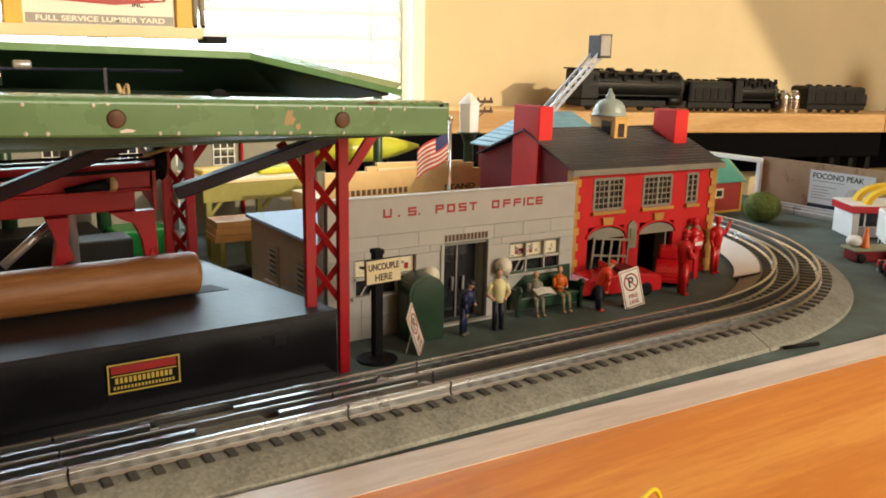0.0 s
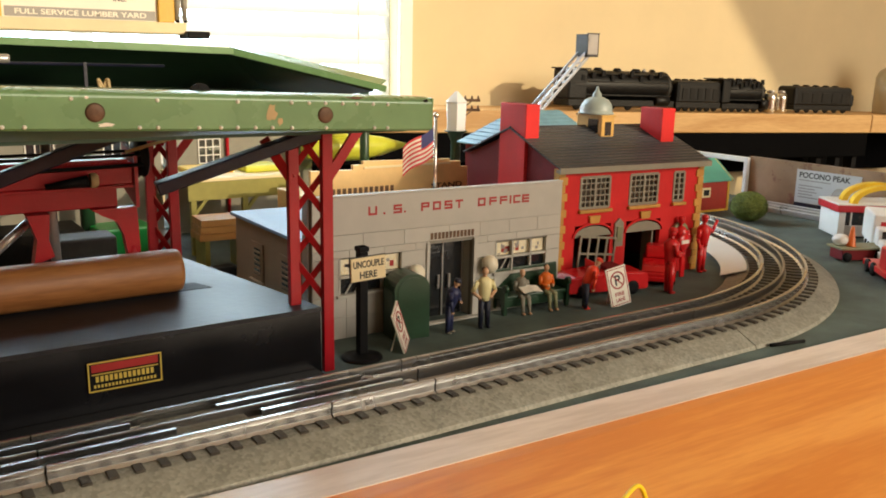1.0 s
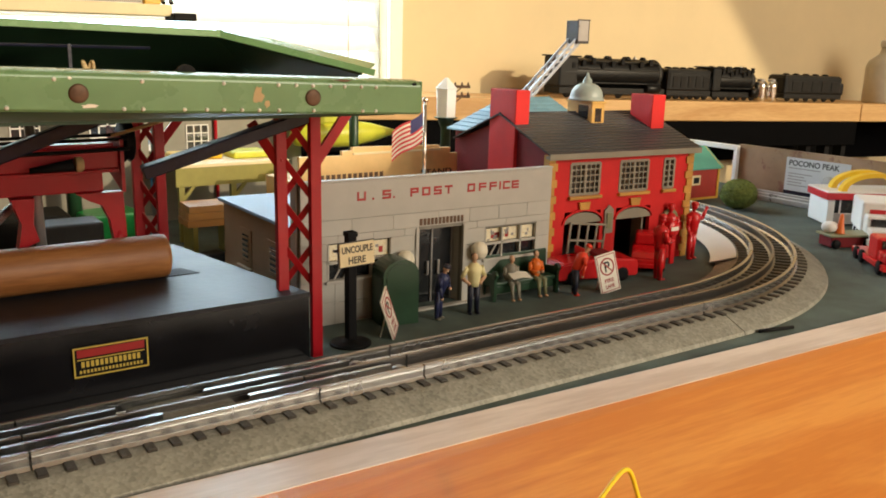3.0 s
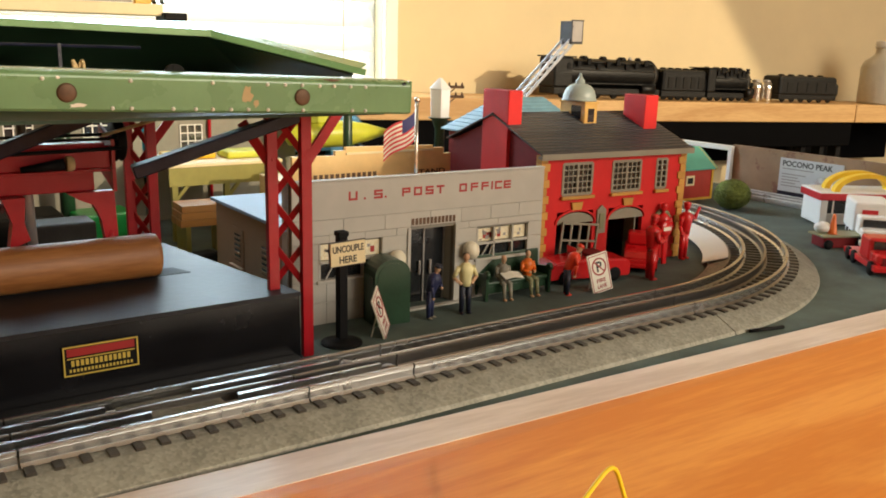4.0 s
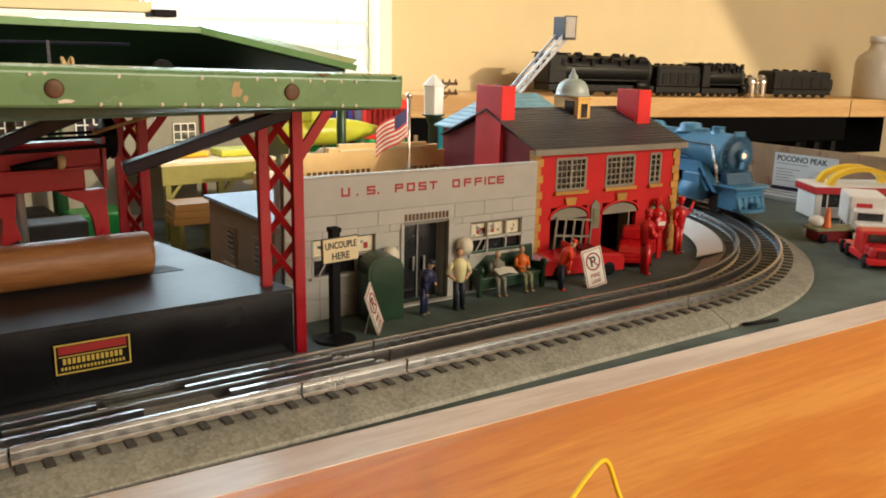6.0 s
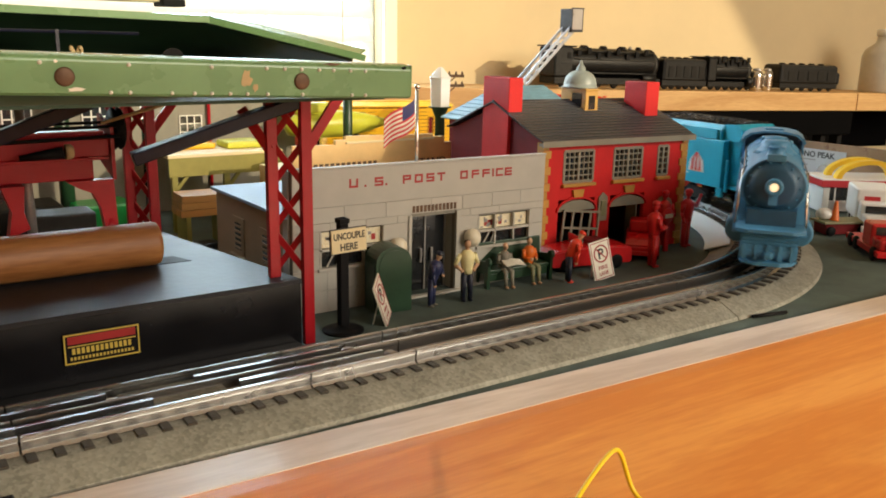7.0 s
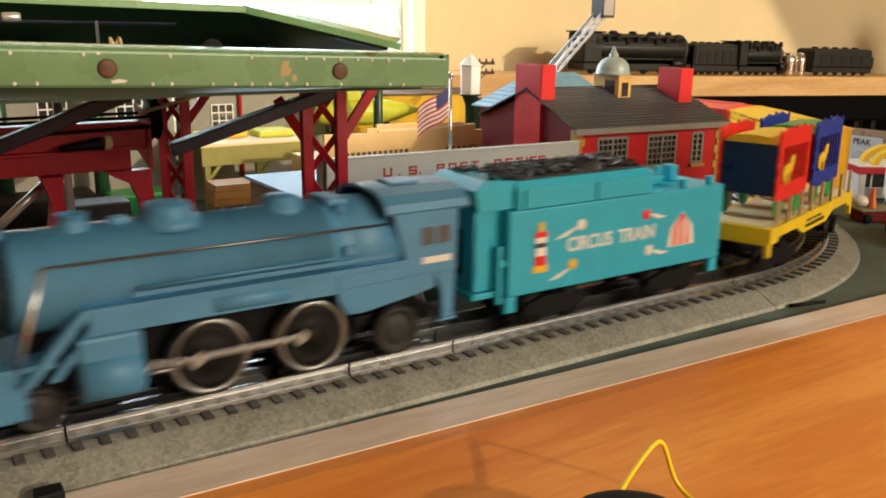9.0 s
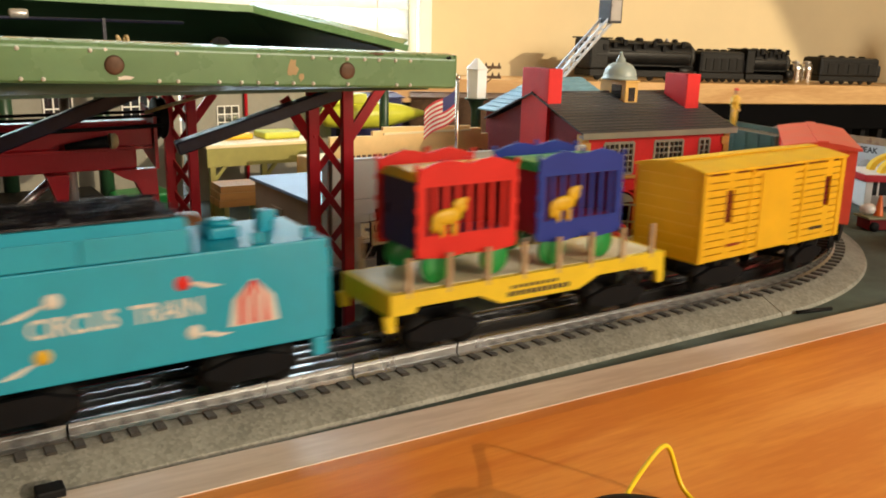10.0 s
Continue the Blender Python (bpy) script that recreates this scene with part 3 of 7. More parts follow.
    def chip(x, z, w, h_, material, seed):
        rc = random.Random(seed)
        o = [(x + w * math.cos(t) * rc.uniform(0.45, 1.0), z + h_ * math.sin(t) * rc.uniform(0.45, 1.0)) for t in (2 * math.pi * i / 13 for i in range(13))]
        cp = part("paint_chip", B(prism, o, -0.00012, 0.0002), material, g)
        cp.matrix_basis = m
    chip(-0.0835, -0.0088, 0.0030, 0.0055, MAT_STRING, 2)
    chip(-0.0795, -0.0125, 0.0016, 0.0022, MAT_STRING, 5)
    chip(-0.1530, -0.0140, 0.0048, 0.0012, MAT_POSTER, 7)
    chip(-0.0420, -0.0012, 0.0060, 0.0007, MAT_BRASS, 9)
    chip(-0.0035, -0.0020, 0.0018, 0.0010, MAT_BLACK, 3)
    chip(-0.1600, -0.0035, 0.0012, 0.0008, MAT_POSTER, 12)
    # hipped roof behind the beam: rim, sloping back panel and dark inside
    rim = [Vector((-0.30, 0.118, 0.1915)), Vector((0.1275, 0.118, 0.1806)), Vector((0.2055, 0.085, 0.1612))]
    rb = bmesh.new()
    for a, b in zip(rim, rim[1:]):
        beam(rb, a, b, 0.012, 0.0036)
    part("roof_rim", rb, MAT_GREEN, g)
    hip = bmesh.new()
    up = [rim[1] + Vector((0.0, 0.004, 0.0016)), rim[2] + Vector((-0.002, 0.004, 0.0016)), rim[2] + Vector((0.010, 0.016, 0.0046)), rim[1] + Vector((0.006, 0.014, 0.0042))]
    hv = [hip.verts.new(v) for v in up] + [hip.verts.new(v - Vector((0, 0, 0.001))) for v in up]
    for f in ((0, 1, 2, 3), (7, 6, 5, 4), (0, 4, 5, 1), (1, 5, 6, 2), (2, 6, 7, 3), (3, 7, 4, 0)):
        hip.faces.new([hv[k] for k in f])
    bmesh.ops.recalc_face_normals(hip, faces=hip.faces)
    part("hip_glint_strip", hip, MAT_GREEN, g)
    back = bmesh.new()
    q = [rim[0] + Vector((0, 0.006, 0)), rim[1] + Vector((0, 0.006, 0)), rim[2] + Vector((-0.004, 0.006, 0)), Vector((0.205, 0.24, 0.148)), Vector((-0.30, 0.24, 0.158))]
    lo = [back.verts.new(v) for v in q]
    hi = [back.verts.new(v - Vector((0, 0, 0.002))) for v in q]
    back.faces.new(lo), back.faces.new(hi[::-1])
    for i in range(5):
        back.faces.new((lo[i], hi[i], hi[(i + 1) % 5], lo[(i + 1) % 5]))
    bmesh.ops.recalc_face_normals(back, faces=back.faces)
    part("roof_panel", back, MAT_GREENSHADE, g, "green roof underside, shade put into its dark colour")
    part("roof_tray", B(box, -0.30, 0.180, 0.020, 0.235, 0.1430, 0.1445), MAT_GREENSHADE, g)
    part("tray_wall", B(box, -0.30, 0.200, 0.205, 0.208, 0.1445, 0.166), MAT_GREENSHADE, g)
    # winch parts inside the roof
    part("axle_rod", B(tube, (-0.20, 0.10, 0.1755), (0.085, 0.10, 0.1725), 0.0008, seg=8), MAT_NAVY, g)
    part("rod_bracket", B(box, 0.046, 0.0475, 0.099, 0.101, 0.160, 0.174), MAT_NAVY, g)
    part("rod_bracket", B(tube, (0.0, 0.099, 0.166), (0.0, 0.101, 0.1755), 0.0011, seg=8), MAT_CHROME, g)
    part("rod_collar", B(lathe, [(0.0018, -0.004), (0.0022, -0.003), (0.0022, 0.003), (0.0018, 0.004)], (0.010, 0.10, 0.1752), "x", 12), MAT_SILVER, g)
    part("gear_cover", B(lathe, [(0.026, 0.0), (0.026, 0.002), (0.020, 0.0045), (0.008, 0.006)], (-0.02, 0.15, 0.1446), "z", 28), MAT_GREEN, g, "round green gear cover")
    part("motor_box", B(box, 0.020, 0.048, 0.165, 0.195, 0.1446, 0.158, 0.0015), MAT_GREENSHADE, g)
    st = bmesh.new()
    for i in range(14):
        t = i / 14 * 2 * math.pi
        tube(st, (0.055 + 0.0024 * math.cos(t), 0.10 + 0.002 * math.sin(2 * t), 0.1625 + 0.0034 * math.sin(2 * t + 0.6)), (0.055 + 0.0024 * math.cos(t + 0.45), 0.10 + 0.002 * math.sin(2 * t + 0.9), 0.1625 + 0.0034 * math.sin(2 * t + 1.5)), 0.0009, seg=5)
    tube(st, (0.057, 0.1, 0.157), (0.068, 0.098, 0.149), 0.0009, seg=5)
    part("string_knot", st, MAT_STRING, g, "knotted tan string")
    part("pulley", B(lathe, [(0.0045, -0.0012), (0.0045, -0.0006), (0.0036, 0.0), (0.0045, 0.0006), (0.0045, 0.0012)], (0.0755, 0.018, 0.1625), "y"), MAT_BLACK, g)
    part("pulley_bracket", B(box, 0.0745, 0.0765, 0.0165, 0.0195, 0.160, 0.166), MAT_BLACK, g)
    # slanting blued struts below the beam
    for a, b in (((0.078, 0.10, 0.110), (0.166, 0.085, 0.1385)), ((-0.02, 0.10, 0.110), (0.056, 0.085, 0.1405))):
        s = bmesh.new()
        beam(s, a, b, 0.012, 0.0065)
        bmesh.ops.bevel(s, geom=list(s.edges), offset=0.0006, segments=1, affect="EDGES")
        part("strut", s, MAT_NAVY, g)
    # red travelling hoist
    part("hoist_girder", B(box, -0.12, 0.083, 0.166, 0.190, 0.1035, 0.1165, 0.0008), MAT_RED, g)
    part("hoist_lower", B(box, -0.12, 0.074, 0.168, 0.188, 0.0905, 0.1025, 0.0008), MAT_RED, g)
    part("hoist_top", B(box, -0.12, 0.080, 0.164, 0.192, 0.1165, 0.1185, 0.0004), MAT_RED, g)
    part("end_plate", B(prism, [(0.0, 0.09), (0.028, 0.098), (0.028, 0.126), (0.0, 0.12)], 0.0835, 0.0855, "x"), MAT_RED, g).matrix_basis = pose(0, 0.164, 0)
    part("winding_wheel", B(lathe, [(0.003, -0.003), (0.0115, -0.003), (0.0125, -0.0015), (0.0105, 0.0), (0.0125, 0.0015), (0.0115, 0.003), (0.003, 0.003)], (0.0905, 0.178, 0.118), "x", 24), MAT_BLACK, g)
    leg = [(0.058, 0.0905), (0.0835, 0.0905), (0.0845, 0.060), (0.0775, 0.060), (0.0755, 0.074), (0.0715, 0.083), (0.064, 0.0865)]
    part("hook_arm", B(prism, leg, 0.163, 0.170), MAT_RED, g)
    for z in (0.1200, 0.1226):
        part("pull_rod", B(tube, (-0.10, 0.166, z), (0.088, 0.166, z + 0.0004), 0.0009, seg=8), MAT_BLACK, g)
    part("girder_lip", B(box, -0.12, 0.0825, 0.1645, 0.1660, 0.1018, 0.1036, 0.0003), MAT_RED, g)
    part("hook_tip", B(lathe, [(0.0036, 0.0), (0.0038, 0.006), (0.003, 0.012)], (0.0803, 0.166, 0.056)), MAT_RED, g)
    part("grab", B(prism, [(0.024, 0.090), (0.036, 0.090), (0.0345, 0.076), (0.037, 0.066), (0.026, 0.062), (0.0285, 0.076)], 0.162, 0.172), MAT_RED, g)
    part("hoist_rod", B(tube, (-0.05, 0.160, 0.113), (0.088, 0.160, 0.1155), 0.0011, seg=8), MAT_BLACK, g)
    part("handle", B(tube, (0.034, 0.158, 0.106), (0.056, 0.154, 0.1085), 0.0016, 0.0035, seg=12), MAT_BLACK, g)
    part("handle_end", B(lathe, [(0.0042, 0.0), (0.0042, 0.003), (0.003, 0.0042)], (0.0567, 0.154, 0.1087), "x"), MAT_STRING, g, "brass-coloured knob")
    part("cord", B(tube, (0.078, 0.160, 0.123), (0.125, 0.15, 0.137), 0.0011, seg=6), MAT_STRING, g)
    part("guide_rail", B(tube, (0.0425, 0.19, 0.050), (0.0405, 0.19, 0.146), 0.0028, seg=10), MAT_SILVER, g)
    part("guide_rail", B(tube, (0.002, 0.180, 0.062), (0.028, 0.180, 0.084), 0.0026, seg=10), MAT_SILVER, g)
    part("guide_rail", B(tube, (-0.03, 0.19, 0.130), (0.018, 0.19, 0.112), 0.0026, seg=10), MAT_SILVER, g)
    return g


log_loader()
logp = [(0.0118, -0.36), (0.0128, -0.355), (0.0128, -0.003), (0.0122, -0.0008), (0.0105, 0.0)]
solid("wooden_log", B(lathe, logp, (0.1035, 0.152, 0.0526), "x", 28), MAT_LOG, "smooth turned wooden log lying on the loader base", "log")


def lumber_sign():
    s = thing("lumber_yard_sign", "cream lumber yard billboard with orange posts on the roof", "sign")
    part("plinth", B(box, -0.10, 0.1015, 0.113, 0.128, 0.1886, 0.1945, 0.0006), MAT_CREAM, s)
    bd = part("board", B(box, 0.0145, 0.0885, 0.119, 0.122, 0.1945, 0.235), MAT_POSTER, s, "cream printed poster")
    part("dark_band", B(box, 0.016, 0.0872, 0.1186, 0.119, 0.1951, 0.1998), MAT_PRINTGREY, bd)
    lettering("FULL SERVICE LUMBER YARD", 0.062, 0.0026, MAT_POSTER, bd, pose(0.0205, 0.1185, 0.1962, 90))
    lettering("INC.", 0.0062, 0.0026, MAT_PRINTBLACK, bd, pose(0.0665, 0.1188, 0.2040, 90))
    part("red_logo", B(prism, [(0.028, 0.2062), (0.058, 0.2048), (0.083, 0.2072), (0.087, 0.212), (0.087, 0.222), (0.028, 0.222)], 0.1186, 0.119), MAT_PRINTRED, bd)
    part("logo_bars", B(bars, 0.031, 0.084, 0.2078, 0.215, 0.1186, 8, 0.35), MAT_POSTER, bd)
    for x in (0.0105, 0.0925):
        part("post", B(box, x - 0.0042, x + 0.0042, 0.1165, 0.1245, 0.1945, 0.24, 0.0005), MAT_TRIMYEL, s, "orange wooden post")
    return s


lumber_sign()


# ---- toy figures: one mesh each, simple rounded shapes ----
def figurine(name, label, at, h, yaw, top, legs, head=MAT_SKIN, cap=None, seated=False, arm="down", base=None, lean=0.0):
    """at: the ground below the feet; h: standing height; lean: degrees by which the upper body bends forward."""
    bm = bmesh.new()
    k = h
    mats = [top, legs, head, cap or head, base or legs]

    def put(i, fn, *a, **kw):
        n = len(bm.faces)
        fn(bm, *a, **kw)
        bm.faces.ensure_lookup_table()
        for f in bm.faces[n:]:
            f.material_index = i
    hip = 0.48 * k if not seated else 0.34 * k
    if seated:
        for sx in (-0.055, 0.055):
            put(1, tube, (sx * k, 0.05 * k, hip), (sx * k * 1.2, -0.24 * k, hip - 0.01 * k), 0.055 * k, 0.046 * k, 10)
            put(1, tube, (sx * k * 1.2, -0.23 * k, hip), (sx * k * 1.3, -0.27 * k, 0.05 * k), 0.044 * k, 0.032 * k, 10)
            put(2, ball, (sx * k * 1.3, -0.30 * k, 0.028 * k), 0.035 * k, (0.9, 1.7, 0.7))
    else:
        for sx in (-0.05, 0.05):
            put(1, tube, (sx * k, 0, hip + 0.02 * k), (sx * k * 1.25, 0.005 * k, 0.03 * k), 0.058 * k, 0.038 * k, 10)
            put(4, ball, (sx * k * 1.3, -0.025 * k, 0.022 * k), 0.036 * k, (0.9, 1.8, 0.65))
    below = len(bm.verts)
    put(0, lathe, [(0.085 * k, hip - 0.02 * k), (0.092 * k, hip + 0.06 * k), (0.115 * k, hip + 0.2 * k), (0.120 * k, hip + 0.29 * k), (0.07 * k, hip + 0.345 * k), (0.035 * k, hip + 0.365 * k)], (0, 0, 0), "z", 14)
    sh = hip + 0.29 * k
    for sx in (-1, 1):
        s0 = (sx * 0.115 * k, 0, sh)
        if arm == "hips":
            el, hd = (sx * 0.20 * k, 0.03 * k, hip + 0.12 * k), (sx * 0.10 * k, -0.03 * k, hip + 0.03 * k)
        elif arm == "front":
            el, hd = (sx * 0.15 * k, -0.03 * k, hip + 0.13 * k), (sx * 0.05 * k, -0.17 * k, hip + 0.13 * k)
        elif arm == "reach":
            el, hd = (sx * 0.16 * k, -0.06 * k, hip + 0.16 * k), (sx * 0.12 * k, -0.13 * k, hip + (0.10 if sx > 0 else -0.04) * k)
        elif arm == "wave" and sx > 0:
            el, hd = (sx * 0.24 * k, -0.03 * k, sh - 0.08 * k), (sx * 0.34 * k, -0.05 * k, sh + 0.10 * k)
        else:
            el, hd = (sx * 0.155 * k, 0.01 * k, hip + 0.13 * k), (sx * 0.15 * k, -0.04 * k, hip - 0.02 * k)
        put(0, tube, s0, el, 0.042 * k, 0.034 * k, 9)
        put(2 if arm == "hips" else 0, tube, el, hd, 0.034 * k, 0.026 * k, 9)
        put(2, ball, hd, 0.032 * k)
    put(2, tube, (0, 0, hip + 0.34 * k), (0, -0.005 * k, hip + 0.41 * k), 0.03 * k, 0.03 * k, 9)
    put(2, ball, (0, -0.008 * k, hip + 0.45 * k), 0.058 * k, (0.9, 1.0, 1.15))
    if cap and cap is not MAT_HAIR:
        put(3, lathe, [(0.062 * k, hip + 0.475 * k), (0.066 * k, hip + 0.49 * k), (0.06 * k, hip + 0.525 * k), (0.02 * k, hip + 0.54 * k)], (0, -0.008 * k, 0), "z", 12)
        put(3, ball, (0, -0.055 * k, hip + 0.483 * k), 0.04 * k, (1.0, 0.9, 0.2))
    if cap is None or cap is MAT_HAIR:
        put(3, ball, (0, 0.012 * k, hip + 0.478 * k), 0.052 * k, (1.0, 1.0, 0.85))
    if lean:
        bm.verts.ensure_lookup_table()
        upper = bm.verts[below:]
        bmesh.ops.rotate(bm, verts=upper, cent=(0, 0, hip), matrix=Matrix.Rotation(radians(lean), 3, "X"))
    return solid(name, bm, mats, label, "toy figure", m=pose(*at, 0, 0, yaw))


MAT_FIRECOAT = mat("figure_firecoat", (0.72, 0.045, 0.015), 0.35, var=0.1)
MAT_BLUECOAT = mat("figure_bluecoat", (0.022, 0.028, 0.085), 0.45, var=0.25, scale=300)
MAT_HAIR = mat("figure_hair", (0.07, 0.04, 0.02), 0.6)
figurine("toy_figure", "toy figure in dark blue uniform and cap, stooping", (0.2655, 0.102, 0.0), 0.0385, 30, MAT_BLUECOAT, MAT_BLUECOAT, cap=MAT_TROUSER, arm="reach", base=MAT_GREYCLOTH, lean=16)
figurine("toy_figure", "toy figure in yellow shirt and navy trousers, arms akimbo", (0.2925, 0.100, 0.0), 0.0425, -12, MAT_SHIRT, MAT_TROUSER, cap=MAT_HAIR, arm="hips")
figurine("toy_figure", "seated toy figure in grey clothes on the green bench", (0.3385, 0.1185, 0.0), 0.037, -10, MAT_GREYCLOTH, MAT_GREYCLOTH, seated=True, arm="front", lean=8)
figurine("toy_figure", "seated toy figure in orange jacket on the green bench", (0.3615, 0.1175, 0.0), 0.038, -5, MAT_ORANGE, MAT_OLIVE, cap=MAT_HAIR, seated=True, arm="front")
figurine("toy_figure", "toy firefighter in red coat and helmet, black trousers", (0.384, 0.0985, 0.0), 0.0400, 62, MAT_FIRECOAT, MAT_TROUSER, cap=MAT_FIRECOAT, arm="reach", base=MAT_FIRECOAT, lean=26)
figurine("toy_figure", "plain red plastic toy firefighter standing in front of the engine", (0.4725, 0.098, 0.0), 0.052, 70, MAT_FIRERED, MAT_FIRERED, MAT_FIRERED, MAT_FIRERED, arm="front")
figurine("toy_figure", "plain red plastic toy firefighter with one raised arm", (0.551, 0.132, 0.0), 0.050, 10, MAT_FIRERED, MAT_FIRERED, MAT_FIRERED, MAT_FIRERED, arm="wave")
figurine("toy_figure", "plain red plastic toy firefighter beside the station door", (0.531, 0.140, 0.0), 0.049, -30, MAT_FIRERED, MAT_FIRERED, MAT_FIRERED, MAT_FIRERED, arm="front")
figurine("toy_figure", "grey toy figure standing on the loader roof", (0.1005, 0.1185, 0.1946), 0.033, 0, MAT_OLIVE, MAT_GREYCLOTH, base=MAT_BLACK)
solid("newspaper", B(prism, [(-0.0075, 0.0), (0.0, 0.0012), (0.0075, 0.0), (0.0075, 0.0005), (0.0, 0.0017), (-0.0075, 0.0005)], -0.0045, 0.0045), MAT_POSTER, "open pale newspaper on the seated figure's lap", "newspaper", m=pose(0.3405, 0.1095, 0.0178, 14, 0, -10))
solid("black_block", B(box, 0.1005, 0.1125, 0.108, 0.124, 0.1865, 0.1903, 0.0006), MAT_BLACK, "small black block on the green roof", "block")


# ---- post office ----
PO = Matrix.Translation((0.178, 0.128, 0)) @ pose(0, 0, 0, 0, 0.55, 0)


def post_office():
    g = thing("post_office", "grey toy post office with red lettering and flat roof", "toy building", m=PO)
    W, H = 0.2035, 0.0925
    front = part("front_wall", bmesh.new(), MAT_JOINT, g)
    bm = bmesh.new()
    holes = [(0.087, 0.1235, 0.0, 0.0562), (0.019, 0.0655, 0.0295, 0.0530), (0.1435, 0.1908, 0.0305, 0.0522)]
    xs = sorted({0.0, W, *[h[0] for h in holes], *[h[1] for h in holes]})
    for a, b in zip(xs, xs[1:]):
        cut = [h for h in holes if h[0] <= a and b <= h[1]]
        if cut:
            if cut[0][2] > 0:
                box(bm, a, b, 0.0006, 0.004, 0, cut[0][2])
            box(bm, a, b, 0.0006, 0.004, cut[0][3], H - 0.0006)
        else:
            box(bm, a, b, 0.0006, 0.004, 0, H - 0.0006)
    bmesh.ops.remove_doubles(bm, verts=bm.verts, dist=1e-6)
    bm.to_mesh(front.data)
    bm.free()
    # facing blocks, each its own slab, with sunk joints
    rows = [0.0, 0.0145, 0.0285, 0.0425, 0.0535, 0.0585, 0.0685, 0.0925]
    rnd = random.Random(11)
    for j, (z0, z1) in enumerate(zip(rows, rows[1:])):
        x = 0.0
        last = j == len(rows) - 2
        while x < W - 1e-6:
            w = W if last else rnd.choice((0.026, 0.031, 0.036, 0.024))
            x1 = min(W, x + w)
            if W - x1 < 0.012:
                x1 = W
            segs = [(x, x1)]
            for h in holes:
                if h[2] < z1 - 1e-4 and h[3] > z0 + 1e-4:
                    segs = [s for a, b in segs for s in ((a, min(b, h[0])), (max(a, h[1]), b)) if s[1] - s[0] > 0.0012]
            for a, b in segs:
                part("block", B(box, a + 0.00016, b - 0.00016, -0.0004, 0.0006, z0 + 0.00014, z1 - 0.00014), MAT_POWALL, front)
            x = x1
    part("parapet_cap", B(box, -0.0005, W + 0.0005, -0.0008, 0.005, H, H + 0.0012, 0.0003), MAT_POWALL, g)
    part("end_return", B(box, -0.001, 0.003, 0.0042, 0.012, 0.0, H), MAT_POWALL, g)
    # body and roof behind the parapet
    side = part("side_wall", B(box, 0.0, 0.004, 0.0125, 0.130, 0, 0.0615), MAT_POSIDE, g, "tan plastic side wall, darkened in colour for its shade")
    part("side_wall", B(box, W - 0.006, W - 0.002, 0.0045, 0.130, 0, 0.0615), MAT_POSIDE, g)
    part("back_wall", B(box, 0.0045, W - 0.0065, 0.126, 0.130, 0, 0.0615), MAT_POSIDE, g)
    part("roof", B(box, -0.003, W - 0.001, 0.0045, 0.134, 0.0620, 0.0645, 0.0005), MAT_POROOF, g, "pale flat roof, blue window light put into its colour")
    for y in (0.030, 0.078):
        wd = part("window", B(box, -0.0006, 0.0, y, y + 0.020, 0.022, 0.049), MAT_POSIDE, side)
        part("pane", B(box, -0.0009, -0.0006, y + 0.005, y + 0.015, 0.026, 0.045), MAT_GLASSDARK, wd)
        for i in range(5):
            part("louvre", B(box, -0.0014, -0.0009, y + 0.004, y + 0.016, 0.027 + i * 0.0038, 0.0284 + i * 0.0038), MAT_POSIDE, wd)
        part("sill", B(box, -0.003, 0.0, y - 0.002, y + 0.022, 0.0195, 0.0218), MAT_POSIDE, wd)
    # front windows: printed shop interior above, dark below, mullions
    for x0, x1, z0, z1 in ((0.019, 0.0655, 0.0295, 0.0530), (0.1435, 0.1908, 0.0305, 0.0522)):
        wn_ = part("window", B(box, x0, x1, 0.0030, 0.0036, z0, z1), MAT_GLASSDARK, g)
        zm = z0 + (z1 - z0) * 0.48
        part("notice_panel", B(box, x0 + 0.001, x1 - 0.001, 0.0025, 0.0029, zm + 0.001, z1 - 0.001), MAT_LITWIN, wn_, "bright yellow and white notices")
        det = bmesh.new()
        rd = random.Random(int(x0 * 1e4))
        for i in range(14):
            xx = x0 + 0.003 + rd.random() * (x1 - x0 - 0.009)
            zz = zm + 0.0015 + rd.random() * 0.006
            box(det, xx, xx + rd.uniform(0.001, 0.003), 0.0022, 0.0025, zz, zz + rd.uniform(0.001, 0.003))
        part("notice_print", det, MAT_PRINTGREY, wn_)
        det = bmesh.new()
        for i in range(5):
            xx = x0 + 0.003 + rd.random() * (x1 - x0 - 0.008)
            box(det, xx, xx + 0.003, 0.0023, 0.0026, zm + 0.003, zm + 0.007)
        part("notice_print", det, MAT_PRINTRED, wn_)
        fr = bmesh.new()
        box(fr, x0 - 0.001, x1 + 0.001, -0.0008, 0.002, zm - 0.0008, zm + 0.0008)
        for f in (0.0, 0.32, 0.68, 1.0):
            xx = x0 + f * (x1 - x0)
            box(fr, xx - 0.0006, xx + 0.0006, -0.0008, 0.002, z0, z1)
        beam(fr, (x0 + 0.005, 0.001, z0), (x0 + 0.012, 0.001, zm), 0.0008, 0.0008)
        beam(fr, (x0 + 0.012, 0.001, z0), (x0 + 0.016, 0.001, zm), 0.0008, 0.0008)
        part("frame", fr, MAT_POWALL, wn_)
        part("sill", B(box, x0 - 0.002, x1 + 0.002, -0.0022, 0.0, z0 - 0.0022, z0 - 0.0002, 0.0003), MAT_POWALL, wn_)
    # recessed double door
    part("door_recess", B(box, 0.087, 0.1235, 0.012, 0.0130, 0, 0.0562), MAT_GLASSDARK, g)
    for x0, x1 in ((0.0875, 0.0885), (0.1050, 0.1062), (0.122, 0.123)):
        part("door_stile", B(box, x0, x1, 0.0108, 0.0118, 0.001, 0.056), MAT_PRINTGREY, g)
